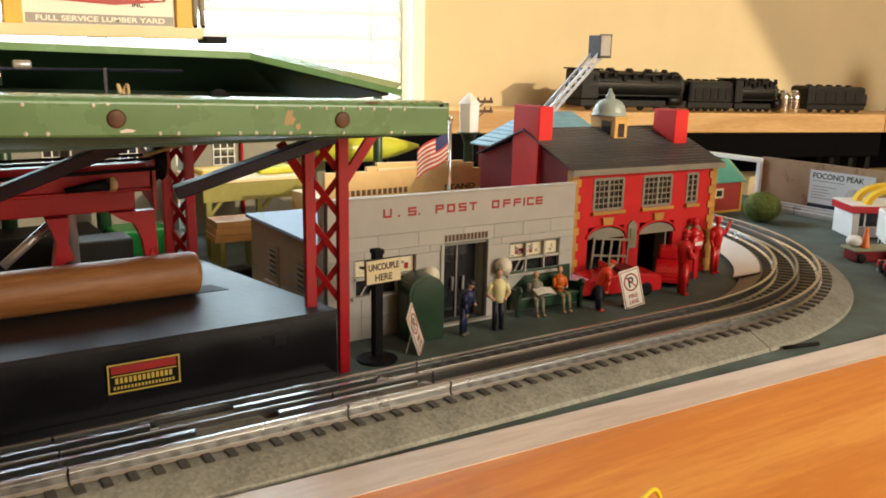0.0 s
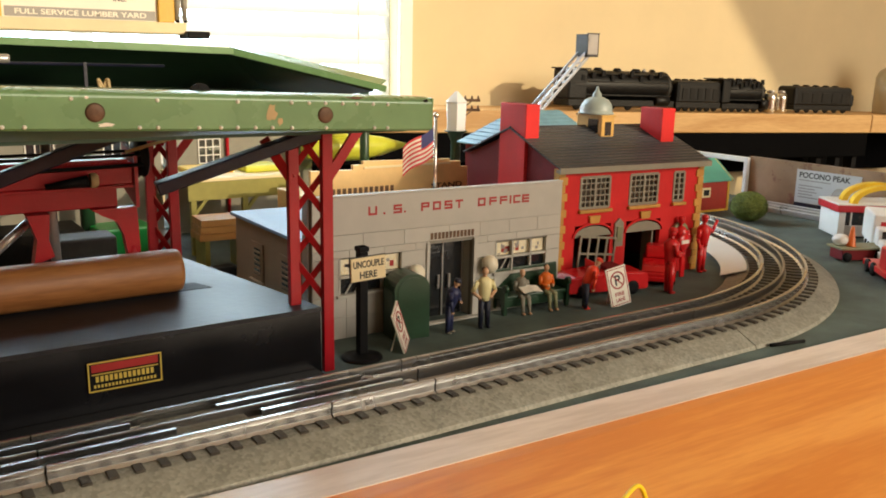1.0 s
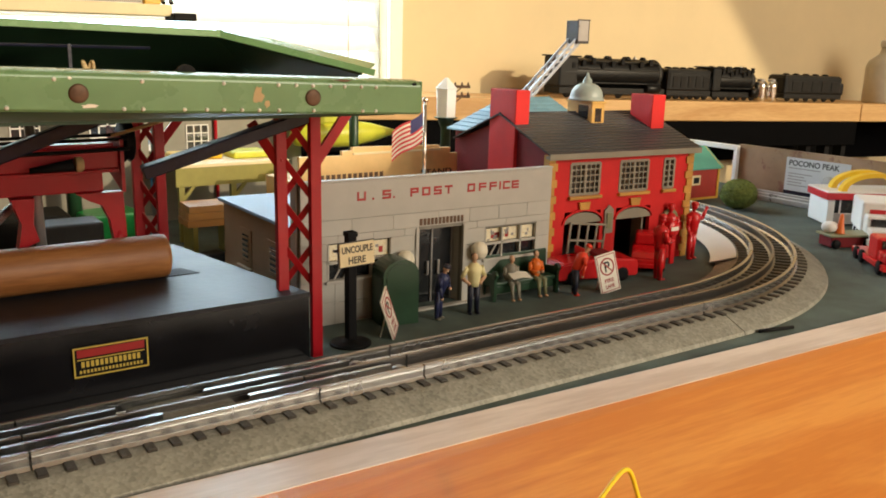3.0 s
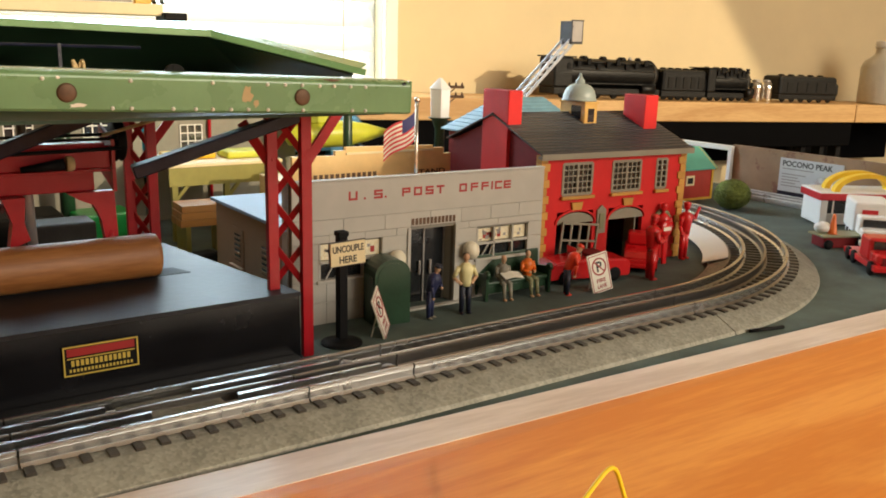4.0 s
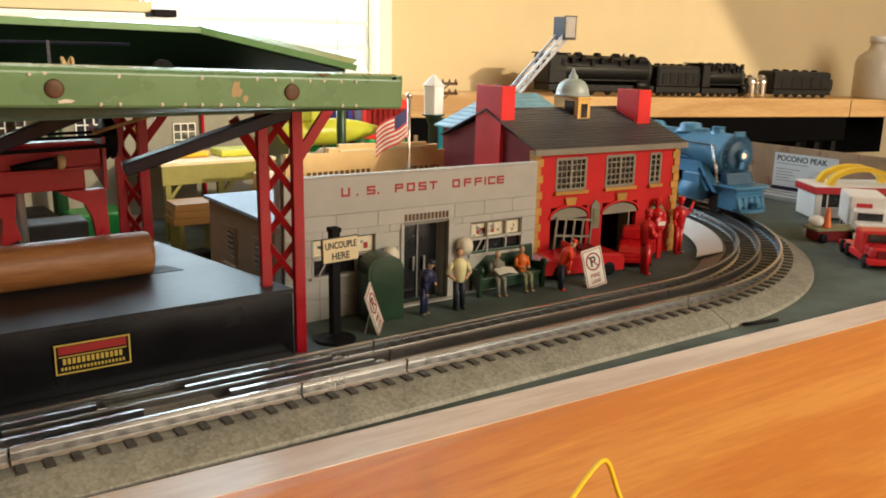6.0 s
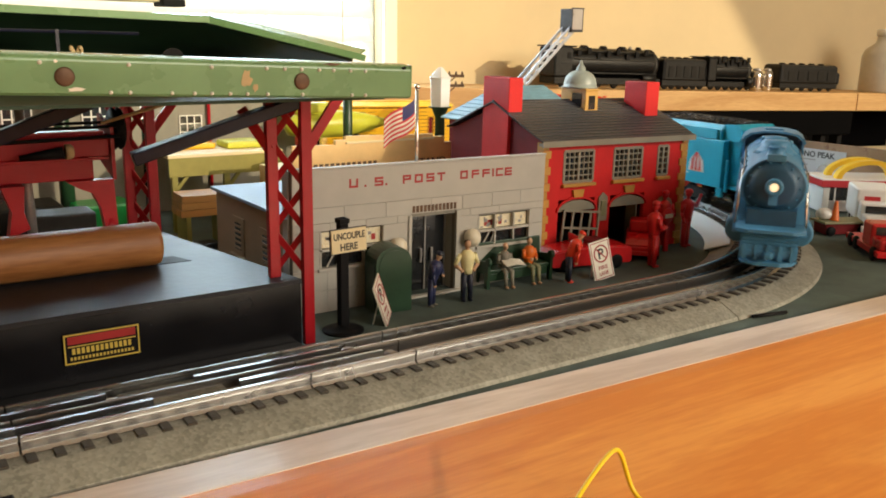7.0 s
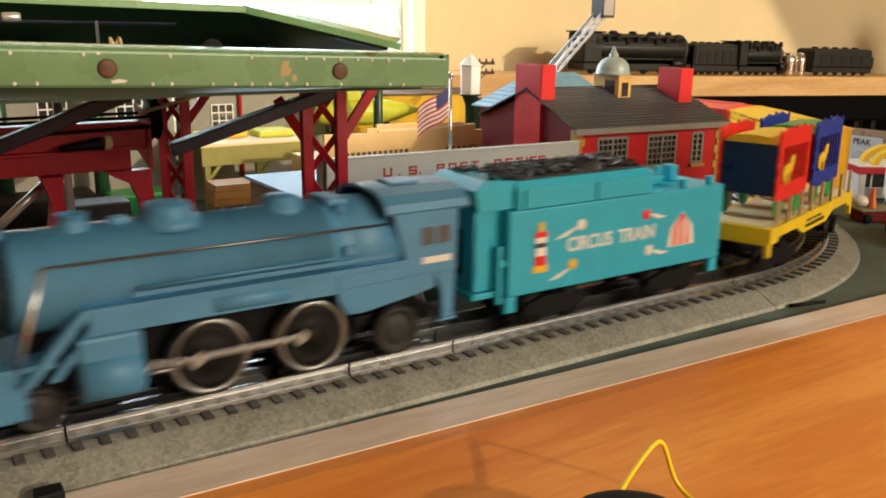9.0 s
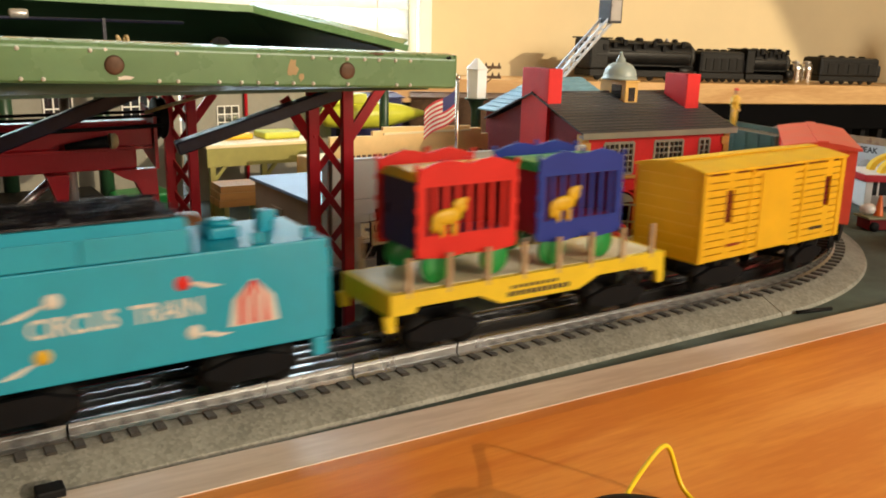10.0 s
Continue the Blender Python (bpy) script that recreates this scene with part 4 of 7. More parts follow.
    for x in (0.101, 0.110):
        part("door_handle", B(box, x, x + 0.0016, 0.0095, 0.0108, 0.021, 0.031), MAT_SILVER, g)
    part("door_jamb", B(box, 0.0845, 0.0868, -0.0016, 0.012, 0, 0.0575), MAT_POWALL, g)
    part("door_jamb", B(box, 0.1237, 0.126, -0.0016, 0.012, 0, 0.0575), MAT_POWALL, g)
    part("door_step", B(box, 0.083, 0.128, -0.006, -0.0006, 0, 0.0022, 0.0004), MAT_POWALL, g)
    for x in (0.0735, 0.1345):
        lp = part("wall_lamp", B(ball, (x, -0.006, 0.0385), 0.0062, (1, 1, 1.1)), MAT_LAMP, g, "opal globe wall lamp")
        part("bracket", B(tube, (x, -0.006, 0.030), (x, -0.0004, 0.028), 0.0018, seg=8), MAT_POWALL, lp)
    strokes = {"U": "LRB", "S": "TMBlr", "P": "LTMu", "O": "LRTB", "T": "TC", "F": "LTM", "I": "C", "C": "LTB", "E": "LTMB", ".": "."}
    for ch, f in (("U", 0), (".", 25), ("S", 42), (".", 60), ("P", 90), ("O", 111), ("S", 132), ("T", 152), ("O", 195), ("F", 217), ("F", 238), ("I", 252), ("C", 265), ("E", 283)):
        x, z, w, h_, s = 0.0395 + f * 0.000445, 0.0797, 0.0064, 0.0058, 0.0014
        spans = {"L": (0, s, 0, h_), "R": (w - s, w, 0, h_), "T": (0, w, h_ - s, h_), "B": (0, w, 0, s), "M": (0, w, h_ / 2 - s / 2, h_ / 2 + s / 2), "l": (0, s, h_ / 2, h_), "r": (w - s, w, 0, h_ / 2), "u": (w - s, w, h_ / 2, h_), "C": (w / 2 - s / 2, w / 2 + s / 2, 0, h_), ".": (0, s, 0, s)}
        bl = bmesh.new()
        for k, c in enumerate(strokes[ch]):
            a0, a1, c0, c1 = spans[c]
            box(bl, x + a0, x + a1, -0.0006 - 0.00002 * k, -0.0002, z + c0, z + c1)
        part("lettering", bl, MAT_PRINTRED, g)
    part("sign_bars", B(bars, 0.0875, 0.1245, 0.0595, 0.0640, -0.0006, 12, 0.34), MAT_BRASS, g, "dark brown sign writing as bars")
    return g


post_office()


def flagpole():
    g = thing("flagpole", "silver flagpole with a small striped flag on the roof", "flagpole", m=pose(0.2735, 0.1345, 0.0645))
    part("pole", B(tube, (0, 0, 0), (0, 0, 0.0755), 0.0013, 0.0011, 10), MAT_CHROME, g)
    part("finial", B(ball, (0, 0, 0.077), 0.0021), MAT_CHROME, g)

    def wave(u):
        return 0.0014 * math.sin(u * 9) * u, -0.012 * u - 0.001 * math.sin(u * 7)
    fl = part("flag", bmesh.new(), MAT_POSTER, g, "waving cloth flag, stripes and blue corner")
    bm = bmesh.new()
    for k in range(13):
        z1, z0 = 0.0690 - k * 0.00148, 0.0690 - (k + 1) * 0.00148
        start = 0.42 if k < 6 else 0.0
        n = 10
        for i in range(n):
            u0, u1 = start + (1 - start) * i / n, start + (1 - start) * (i + 1) / n
            vs = []
            for u, z in ((u0, z0), (u1, z0), (u1, z1), (u0, z1)):
                y, dz = wave(u)
                vs.append((-0.0018 - 0.0232 * u, y, z + dz))
            a = [bm.verts.new(v) for v in vs]
            b = [bm.verts.new(Vector(v) + Vector((0, 0.0004, 0))) for v in vs]
            for f in (bm.faces.new(a), bm.faces.new(b[::-1])):
                f.material_index = 1 if k % 2 == 0 else 0
    n = 6
    for i in range(n):
        u0, u1 = 0.42 * i / n, 0.42 * (i + 1) / n
        vs = []
        for u, z in ((u0, 0.0690 - 6 * 0.00148), (u1, 0.0690 - 6 * 0.00148), (u1, 0.0690), (u0, 0.0690)):
            y, dz = wave(u)
            vs.append((-0.0018 - 0.0232 * u, y, z + dz))
        for o in (0, 0.0004):
            bm.faces.new([bm.verts.new(Vector(v) + Vector((0, o, 0))) for v in vs]).material_index = 2
    bm.to_mesh(fl.data)
    bm.free()
    for m_ in (MAT_FLAGRED, MAT_FLAGBLUE):
        fl.data.materials.append(m_)


flagpole()


# ---- fire station ----
FH = pose(0.3988, 0.1505, 0, 0, 0.5, -2.4)


def fire_station():
    g = thing("fire_station", "red toy fire station with ochre quoins and grey roof", "toy building", m=FH)
    W, D, E, R_ = 0.1575, 0.126, 0.0972, 0.1228
    holes = [(0.018, 0.056, 0.0, 0.0500), (0.073, 0.112, 0.0, 0.0500), (0.022, 0.052, 0.064, 0.0885), (0.0745, 0.1055, 0.064, 0.0885), (0.1245, 0.1362, 0.064, 0.0885)]
    fw = bmesh.new()
    xs = sorted({0.0, W, *[h[i] for h in holes for i in (0, 1)]})
    for a, b in zip(xs, xs[1:]):
        zs, spans = 0.0, []
        for h in sorted([h for h in holes if h[0] <= a + 1e-6 and b <= h[1] + 1e-6], key=lambda h: h[2]):
            if h[2] > zs:
                spans.append((zs, h[2]))
            zs = h[3]
        spans.append((zs, E))
        for z0, z1 in spans:
            box(fw, a, b, 0.0, 0.004, z0, z1)
    bmesh.ops.remove_doubles(fw, verts=fw.verts, dist=1e-6)
    front = part("front_wall", fw, MAT_BRICKRED, g)
    gable = [(0.0045, 0), (D, 0), (D, E), (D / 2 + 0.002, R_ - 0.004), (0.0045, E)]
    part("side_wall", B(prism, gable, 0.0, 0.004, "x"), MAT_DARKRED, g, "red gable wall, its shade put into the dark red")
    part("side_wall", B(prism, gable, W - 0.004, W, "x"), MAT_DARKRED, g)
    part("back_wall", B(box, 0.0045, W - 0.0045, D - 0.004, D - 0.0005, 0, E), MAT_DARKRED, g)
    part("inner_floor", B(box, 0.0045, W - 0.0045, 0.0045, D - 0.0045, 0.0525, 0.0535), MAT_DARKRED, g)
    # quoins, alternately long and short
    for x, s in ((0.0, 1), (W, -1)):
        for i in range(15):
            w = 0.0075 if i % 2 else 0.0052
            z = 0.0005 + i * 0.0064
            xa, xb = sorted((x - s * 0.0012, x + s * w))
            part("quoin", B(box, xa, xb, -0.0012, 0.0, z, z + 0.0060), MAT_QUOIN, front)
            xa, xb = sorted((x - s * 0.0012, x - s * 0.00005))
            part("quoin", B(box, xa, xb, 0.0, 0.0055, z, z + 0.0060), MAT_QUOIN, front)
    # sash windows with glazing bars
    for x0, x1, z0, z1, nx, nz in ((0.022, 0.052, 0.064, 0.0885, 6, 5), (0.0745, 0.1055, 0.064, 0.0885, 6, 5), (0.1245, 0.1362, 0.064, 0.0885, 2, 5)):
        wn_ = part("window", B(box, x0, x1, 0.0030, 0.0036, z0, z1), MAT_GLASSDARK, g)
        fr = bmesh.new()
        for i in range(nx + 1):
            xx = x0 + (x1 - x0) * i / nx
            w = 0.0011 if i in (0, nx, nx // 2) else 0.0005
            box(fr, xx - w, xx + w, -0.0006, 0.0016, z0, z1)
        for i in range(nz + 1):
            zz = z0 + (z1 - z0) * i / nz
            w = 0.0011 if i in (0, nz) else 0.0005
            box(fr, x0, x1, -0.0004, 0.0014, zz - w, zz + w)
        part("frame", fr, MAT_FRAME, wn_, "grey glazing bars")
        part("sill", B(box, x0 - 0.002, x1 + 0.002, -0.0032, -0.0002, z0 - 0.0038, z0 - 0.0012, 0.0004), MAT_QUOIN, wn_)
    # arched engine doors
    for k, (x0, x1) in enumerate(((0.018, 0.056), (0.073, 0.112))):
        xm, r = (x0 + x1) / 2, (x1 - x0) / 2
        arch = [(x0, 0.0405)] + [(xm - r * math.cos(t), 0.0405 + 0.0085 * math.sin(t)) for t in (math.pi * i / 10 for i in range(1, 10))] + [(x1, 0.0405)]
        part("door_head", B(prism, arch, -0.0006, 0.003), MAT_FRAME, g, "grey arched door head")
        ring = bmesh.new()
        pts = [(xm - (r + 0.0015) * math.cos(t), 0.0405 + 0.0105 * math.sin(t)) for t in (math.pi * i / 10 for i in range(11))]
        prism(ring, [(xm + (u - xm) * 1.05, 0.0405 + (v - 0.0405) * 1.10) for u, v in pts] + [(xm + (u - xm) * 0.985, 0.0405 + (v - 0.0405) * 0.93) for u, v in reversed(pts)], -0.0016, -0.0002)
        part("arch", ring, MAT_BRICKRED, g)
        part("keystone", B(prism, [(xm - 0.0045, 0.0515), (xm + 0.0045, 0.0515), (xm + 0.0058, 0.0575), (xm - 0.0058, 0.0575)], -0.0022, -0.0003), MAT_QUOIN, g)
        # one door hangs askew, the other stands half open
        hung = pose(x0 + 0.001, -0.0026 if k == 0 else 0.004, 0.001, 0, 5 if k == 0 else 0, -8 if k == 0 else 55)
        lw, lh = (0.033, 0.041) if k == 0 else (0.012, 0.039)
        fr = bmesh.new()
        n = 4 if k == 0 else 1
        for i in range(n + 1):
            xx = lw * i / n
            box(fr, xx - 0.0008, xx + 0.0008, -0.0008, 0.0008, 0, lh)
        for i in range(4):
            zz = lh * i / 3
            box(fr, -0.0008, lw + 0.0008, -0.0007, 0.0007, zz - 0.0008, zz + 0.0008)
        part("door_leaf", fr, MAT_FRAME, g).matrix_basis = hung
    part("door_leaf", B(box, 0.107, 0.1085, 0.004, 0.016, 0.001, 0.040), MAT_FRAME, g)
    part("wall_plaque", B(prism, [(0.0595, 0.030), (0.0690, 0.030), (0.0690, 0.0495), (0.0642, 0.0535), (0.0595, 0.0495)], -0.0016, -0.0002), MAT_FRAME, g, "grey moulded lantern plaque")
    part("lantern_relief", B(box, 0.0615, 0.067, -0.0026, -0.0016, 0.034, 0.047, 0.0005), MAT_OLIVE, g)
    part("hose_reel", B(lathe, [(0.006, -0.004), (0.0095, -0.0036), (0.0095, -0.0006), (0.006, -0.0003)], (0.1335, 0, 0.036), "y", 18), MAT_OLIVE, g, "olive moulded hose reel")
    # roof: each course a thin slab, eaves and chimneys
    def course(side, i, n):
        t0, t1 = i / n, (i + 1) / n + 0.02
        y0, y1 = (-0.0055, D / 2) if side == 0 else (D + 0.0055, D / 2)
        z0, z1 = E - 0.001, R_
        p = [(y0 + (y1 - y0) * t, z0 + (z1 - z0) * t) for t in (t0, min(t1, 1))]
        bm = bmesh.new()
        o = [(p[0][0], p[0][1]), (p[1][0], p[1][1]), (p[1][0], p[1][1] + 0.0007), (p[0][0], p[0][1] + 0.0016)]
        return prism(bm, o, -0.0045, W + 0.0045, "x")
    for side in (0, 1):
        for i in range(15):
            part("roof_course", course(side, i, 15), MAT_SHINGLE, g)
    part("ridge_cap", B(tube, (-0.0045, D / 2, R_ + 0.0005), (W + 0.0045, D / 2, R_ + 0.0005), 0.0012, seg=8), MAT_SHINGLE, g)
    part("fascia", B(box, -0.0045, W + 0.0045, -0.0062, -0.0046, E - 0.0042, E + 0.0004), MAT_FRAME, g)
    part("soffit", B(box, -0.004, W + 0.004, -0.0045, -0.0002, E - 0.0035, E - 0.0015), MAT_FRAME, g)
    for x0, x1, y0, y1, z0, z1 in ((-0.003, 0.0108, 0.0425, 0.0785, 0.0, 0.1432), (0.1355, 0.1510, 0.0300, 0.0570, 0.100, 0.1400)):
        ch = part("chimney", B(box, x0, x1, y0, y1, z0, z1, 0.0006), MAT_BRICKRED, g, "red plastic chimney")
        part("chimney_hole", B(box, x0 + 0.003, x1 - 0.003, y0 + 0.005, y1 - 0.005, z1, z1 + 0.0003), MAT_DARKRED, ch)
    cu = part("cupola", B(box, 0.0770, 0.0910, 0.0420, 0.0745, 0.100, 0.1335, 0.0005), MAT_CUPOLA, g, "ochre cupola with dark openings")
    for m_, w in ((pose(0.0840, 0.0420, 0.1232), 0.0034), (pose(0.0770, 0.0530, 0.1252, 0, 0, -90), 0.0062)):
        op = part("opening", B(box, -w, w, -0.0004, 0.0, -0.0065, 0.0050), MAT_GLASSDARK, cu)
        op.matrix_basis = m_
    part("cornice", B(box, 0.0760, 0.0920, 0.0410, 0.0755, 0.1322, 0.1340, 0.0004), MAT_CUPOLA, cu)
    part("dome", B(lathe, [(0.0150, 0.1341), (0.0154, 0.1352), (0.0142, 0.1358), (0.0140, 0.1385), (0.0128, 0.1425), (0.0102, 0.1460), (0.0066, 0.1480), (0.0040, 0.1486), (0.0038, 0.1515), (0.0028, 0.1522), (0.0016, 0.1545), (0.0008, 0.1575)], (0.0838, 0.0580, 0), "z", 28), MAT_DOME, cu, "grey-green plastic dome with spire")
    return g


fire_station()


def fire_car(name, label, m, L_, cab):
    g = thing(name, label, "toy car", m=m)
    body = [(-L_ / 2, 0.004), (L_ / 2, 0.004), (L_ / 2, 0.015), (L_ / 2 - 0.004, 0.0175), (L_ * 0.12, 0.0190), (-L_ * 0.1, 0.0190), (-L_ / 2 + 0.006, 0.0165), (-L_ / 2, 0.012)]
    bm = B(prism, body, -0.0135, 0.0135)
    bmesh.ops.bevel(bm, geom=list(bm.edges), offset=0.0012, segments=2, affect="EDGES")
    part("body", bm, MAT_FIRERED, g)
    if cab:
        part("cab", B(box, -L_ * 0.12, L_ * 0.18, -0.0115, 0.0115, 0.019, 0.029, 0.0018), MAT_FIRERED, g)
    else:
        part("seat", B(box, 0.0, L_ * 0.22, -0.010, 0.010, 0.019, 0.022, 0.001), MAT_DARKRED, g)
        part("windscreen", B(box, -L_ * 0.12, -L_ * 0.10, -0.011, 0.011, 0.0188, 0.026, 0.0004), MAT_CHROME, g)
    for x in (-L_ * 0.3, L_ * 0.3):
        for y in (-0.0138, 0.0112):
            w = part("wheel", B(lathe, [(0.003, 0), (0.0056, 0.0003), (0.006, 0.0013), (0.0056, 0.0024), (0.003, 0.0026)], (x, y, 0.006), "y", 16), MAT_BLACK, g)
    part("bumper", B(box, -L_ / 2 - 0.0015, -L_ / 2 + 0.0005, -0.012, 0.012, 0.005, 0.008, 0.0005), MAT_FIRERED, g)
    return g


fire_car("fire_car", "low open red plastic fire car, nose to the track", pose(0.426, 0.127, 0, 0, 0, -14), 0.072, False)
fire_car("fire_engine", "red plastic fire engine leaving the station door", pose(0.500, 0.134, 0, 0, 0, 42), 0.058, True)
hd = thing("hydrant_reel", "red and white toy hose shield leaning by the door", "toy hose", m=pose(0.5225, 0.1285, 0))
part("shield", B(lathe, [(0.0010, -0.0012), (0.0065, -0.001), (0.0070, 0.0), (0.0010, 0.0008)], (0, 0, 0.0305), "y", 18), MAT_FIRERED, hd)
part("white_stripe", B(box, -0.0045, 0.0045, -0.0018, -0.0012, 0.0290, 0.0322), MAT_POSTER, hd)
part("stand", B(box, -0.0025, 0.0025, -0.001, 0.001, 0, 0.026, 0.0005), MAT_FIRERED, hd)


# ---- street furniture ----
def uncouple_sign():
    g = thing("track_sign", "black post with cream sign reading uncouple here", "sign", m=pose(0.1925, 0.089, 0))
    part("foot", B(lathe, [(0.0125, 0), (0.0125, 0.0012), (0.010, 0.0018), (0.0045, 0.0024), (0.003, 0.004)], (0, 0, 0), "z", 24), MAT_BLACK, g)
    part("post", B(box, -0.0028, 0.0028, -0.0028, 0.0028, 0.002, 0.0695, 0.0005), MAT_BLACK, g)
    part("cap", B(box, -0.0034, 0.0034, -0.0034, 0.0034, 0.0665, 0.0695, 0.0006), MAT_BLACK, g)
    bd = part("board", B(box, -0.0080, 0.0152, -0.0046, -0.0030, 0.0495, 0.0635, 0.0003), MAT_CREAM, g, "cream board with black letters")
    bd.matrix_basis = pose(0, 0, 0, 0, -1.5, 0)
    part("board_frame", B(box, -0.0086, 0.0158, -0.0034, -0.0029, 0.0489, 0.0641), MAT_PRINTBLACK, bd)
    lettering("UNCOUPLE", 0.0205, 0.0042, MAT_PRINTBLACK, bd, pose(-0.0066, -0.0047, 0.0575, 90))
    lettering("HERE", 0.0115, 0.0042, MAT_PRINTBLACK, bd, pose(-0.0024, -0.0047, 0.0510, 90))


uncouple_sign()


def mailbox():
    g = thing("mailbox", "dark green rounded-top collection mailbox", "mailbox", m=pose(0.2385, 0.113, 0, 0, 0, -6))
    w, d = 0.0125, 0.009
    prof = [(-w, 0.0), (w, 0.0), (w, 0.033)] + [(w * math.cos(t), 0.033 + 0.0105 * math.sin(t)) for t in (math.pi * i / 12 for i in range(1, 12))] + [(-w, 0.033)]
    bm = B(prism, prof, -d, d)
    part("body", bm, MAT_DARKGREEN, g)
    ins = [(u * 0.82, 0.003 + v * 0.88) for u, v in prof]
    part("door_panel", B(prism, ins, -d - 0.0006, -d - 0.0001), MAT_DARKGREEN, g)
    part("side_rib", B(box, -w - 0.0006, -w - 0.0001, -d * 0.8, d * 0.8, 0.004, 0.032), MAT_DARKGREEN, g)


mailbox()


def parking_sign(m):
    g = thing("parking_sign", "white no-parking board leaning askew beside the track", "sign", "parking signs", m=m)
    bd = part("board", B(box, -0.0095, 0.0095, -0.0006, 0.0006, 0.0, 0.0295, 0.0003), MAT_POSTER, g)
    fr = bmesh.new()
    for x0, x1, z0, z1 in ((-0.0085, 0.0085, 0.0280, 0.0285), (-0.0085, 0.0085, 0.001, 0.0015), (-0.0085, -0.008, 0.0015, 0.028), (0.008, 0.0085, 0.0015, 0.028)):
        box(fr, x0, x1, -0.0008, -0.0006, z0, z1)
    part("border", fr, MAT_PRINTRED, bd)
    ring = bmesh.new()
    for i in range(24):
        a, b = 2 * math.pi * i / 24, 2 * math.pi * (i + 1) / 24
        beam(ring, (0.0062 * math.cos(a), -0.0007, 0.0195 + 0.0062 * math.sin(a)), (0.0062 * math.cos(b), -0.0007, 0.0195 + 0.0062 * math.sin(b)), 0.0003, 0.0011)
    beam(ring, (-0.0042, -0.0008, 0.0239), (0.0042, -0.0008, 0.0151), 0.0003, 0.0009)
    part("ring", ring, MAT_PRINTRED, bd)
    lettering("P", 0.0052, 0.0078, MAT_PRINTBLACK, bd, pose(-0.0025, -0.0006, 0.0156, 90))
    lettering("FIRE", 0.0085, 0.0030, MAT_PRINTRED, bd, pose(-0.0042, -0.0006, 0.0075, 90))
    lettering("LANE", 0.0085, 0.0030, MAT_PRINTRED, bd, pose(-0.0042, -0.0006, 0.0032, 90))
    part("stay", B(beam, (-0.005, 0.0005, 0.018), (-0.005, 0.0095, 0.0008), 0.003, 0.0008), MAT_POSTER, g)


parking_sign(pose(0.4135, 0.0905, 0.0003, -10, -9, -4))
parking_sign(pose(0.2245, 0.0890, 0.0010, -14, -16, 50))


def bench():
    g = thing("park_bench", "dark green moulded double bench before the post office", "bench", m=pose(0.3505, 0.1235, 0, 0, 0, -3))
    part("seat", B(box, -0.027, 0.027, -0.010, 0.002, 0.0105, 0.0135, 0.0008), MAT_DARKGREEN, g)
    part("skirt", B(box, -0.0265, 0.0265, -0.0085, -0.0065, 0.0045, 0.0104, 0.0005), MAT_DARKGREEN, g)
    bk = B(box, -0.028, 0.028, 0.0015, 0.0035, 0.0125, 0.0310, 0.0008)
    part("backrest", bk, MAT_DARKGREEN, g).matrix_basis = pose(0, 0, 0, -4)
    for x in (-0.028, 0.028):
        part("arm_scroll", B(lathe, [(0.0022, -0.0016), (0.0030, -0.0010), (0.0030, 0.0010), (0.0022, 0.0016)], (x, -0.0105, 0.0195), "x", 14), MAT_DARKGREEN, g)
        part("end_frame", B(prism, [(-0.011, 0.0), (-0.008, 0.0), (-0.006, 0.010), (0.001, 0.010), (0.003, 0.0), (0.006, 0.0), (0.004, 0.018), (-0.010, 0.020), (-0.0115, 0.017)], x - 0.0012, x + 0.0012, "x"), MAT_DARKGREEN, g)


bench()


# ---- beyond the curve ----
def backdrop_fence():
    g = thing("layout_backdrop", "brown rocky photo board with a mounted station notice", "backdrop board")
    part("board", B(box, 0.900, 0.904, -0.30, 0.352, 0.0, 0.0615), MAT_FENCE, g)
    part("white_rail", B(box, 0.893, 0.900, 0.352, 0.47, 0.0540, 0.0600, 0.0006), MAT_WHITE, g)
    part("white_post", B(box, 0.8925, 0.8985, 0.349, 0.3545, 0.0, 0.060, 0.0006), MAT_WHITE, g)
    nt = part("notice", B(box, 0.8985, 0.8997, 0.198, 0.281, 0.0085, 0.0535), MAT_SIGNGREY, g, "pale grey printed notice")
    lettering("POCONO PEAK", 0.066, 0.0068, MAT_PRINTBLACK, nt, pose(0.8984, 0.277, 0.0440, 90, 0, -90))
    ln = bmesh.new()
    for z, y1 in ((0.0405, 0.235), (0.034, 0.245), (0.0305, 0.255), (0.027, 0.252), (0.0235, 0.258), (0.020, 0.250)):
        box(ln, 0.8982, 0.8985, y1, 0.277, z, z + 0.0011)
    part("word_bars", ln, MAT_PRINTGREY, nt)
    part("foot_band", B(box, 0.8981, 0.8985, 0.198, 0.281, 0.0085, 0.0135), MAT_NAVY, nt)
    part("picture", B(lathe, [(0.0005, 0.0), (0.011, 0.0), (0.011, 0.0004), (0.0005, 0.0006)], (0.8979, 0.222, 0.026), "x", 16), MAT_PRINTGREY, nt)
    return g


backdrop_fence()
sidings = thing("rail_bundle", "stack of grey spare track pieces along the backdrop", "track pieces")
for i, (x, y0, y1) in enumerate(((0.872, 0.16, 0.33), (0.880, 0.13, 0.34), (0.888, 0.15, 0.33))):
    part("rail_length", B(box, x, x + 0.005, y0, y1, 0.0, 0.006 + 0.002 * i, 0.0006), MAT_SILVER, sidings)


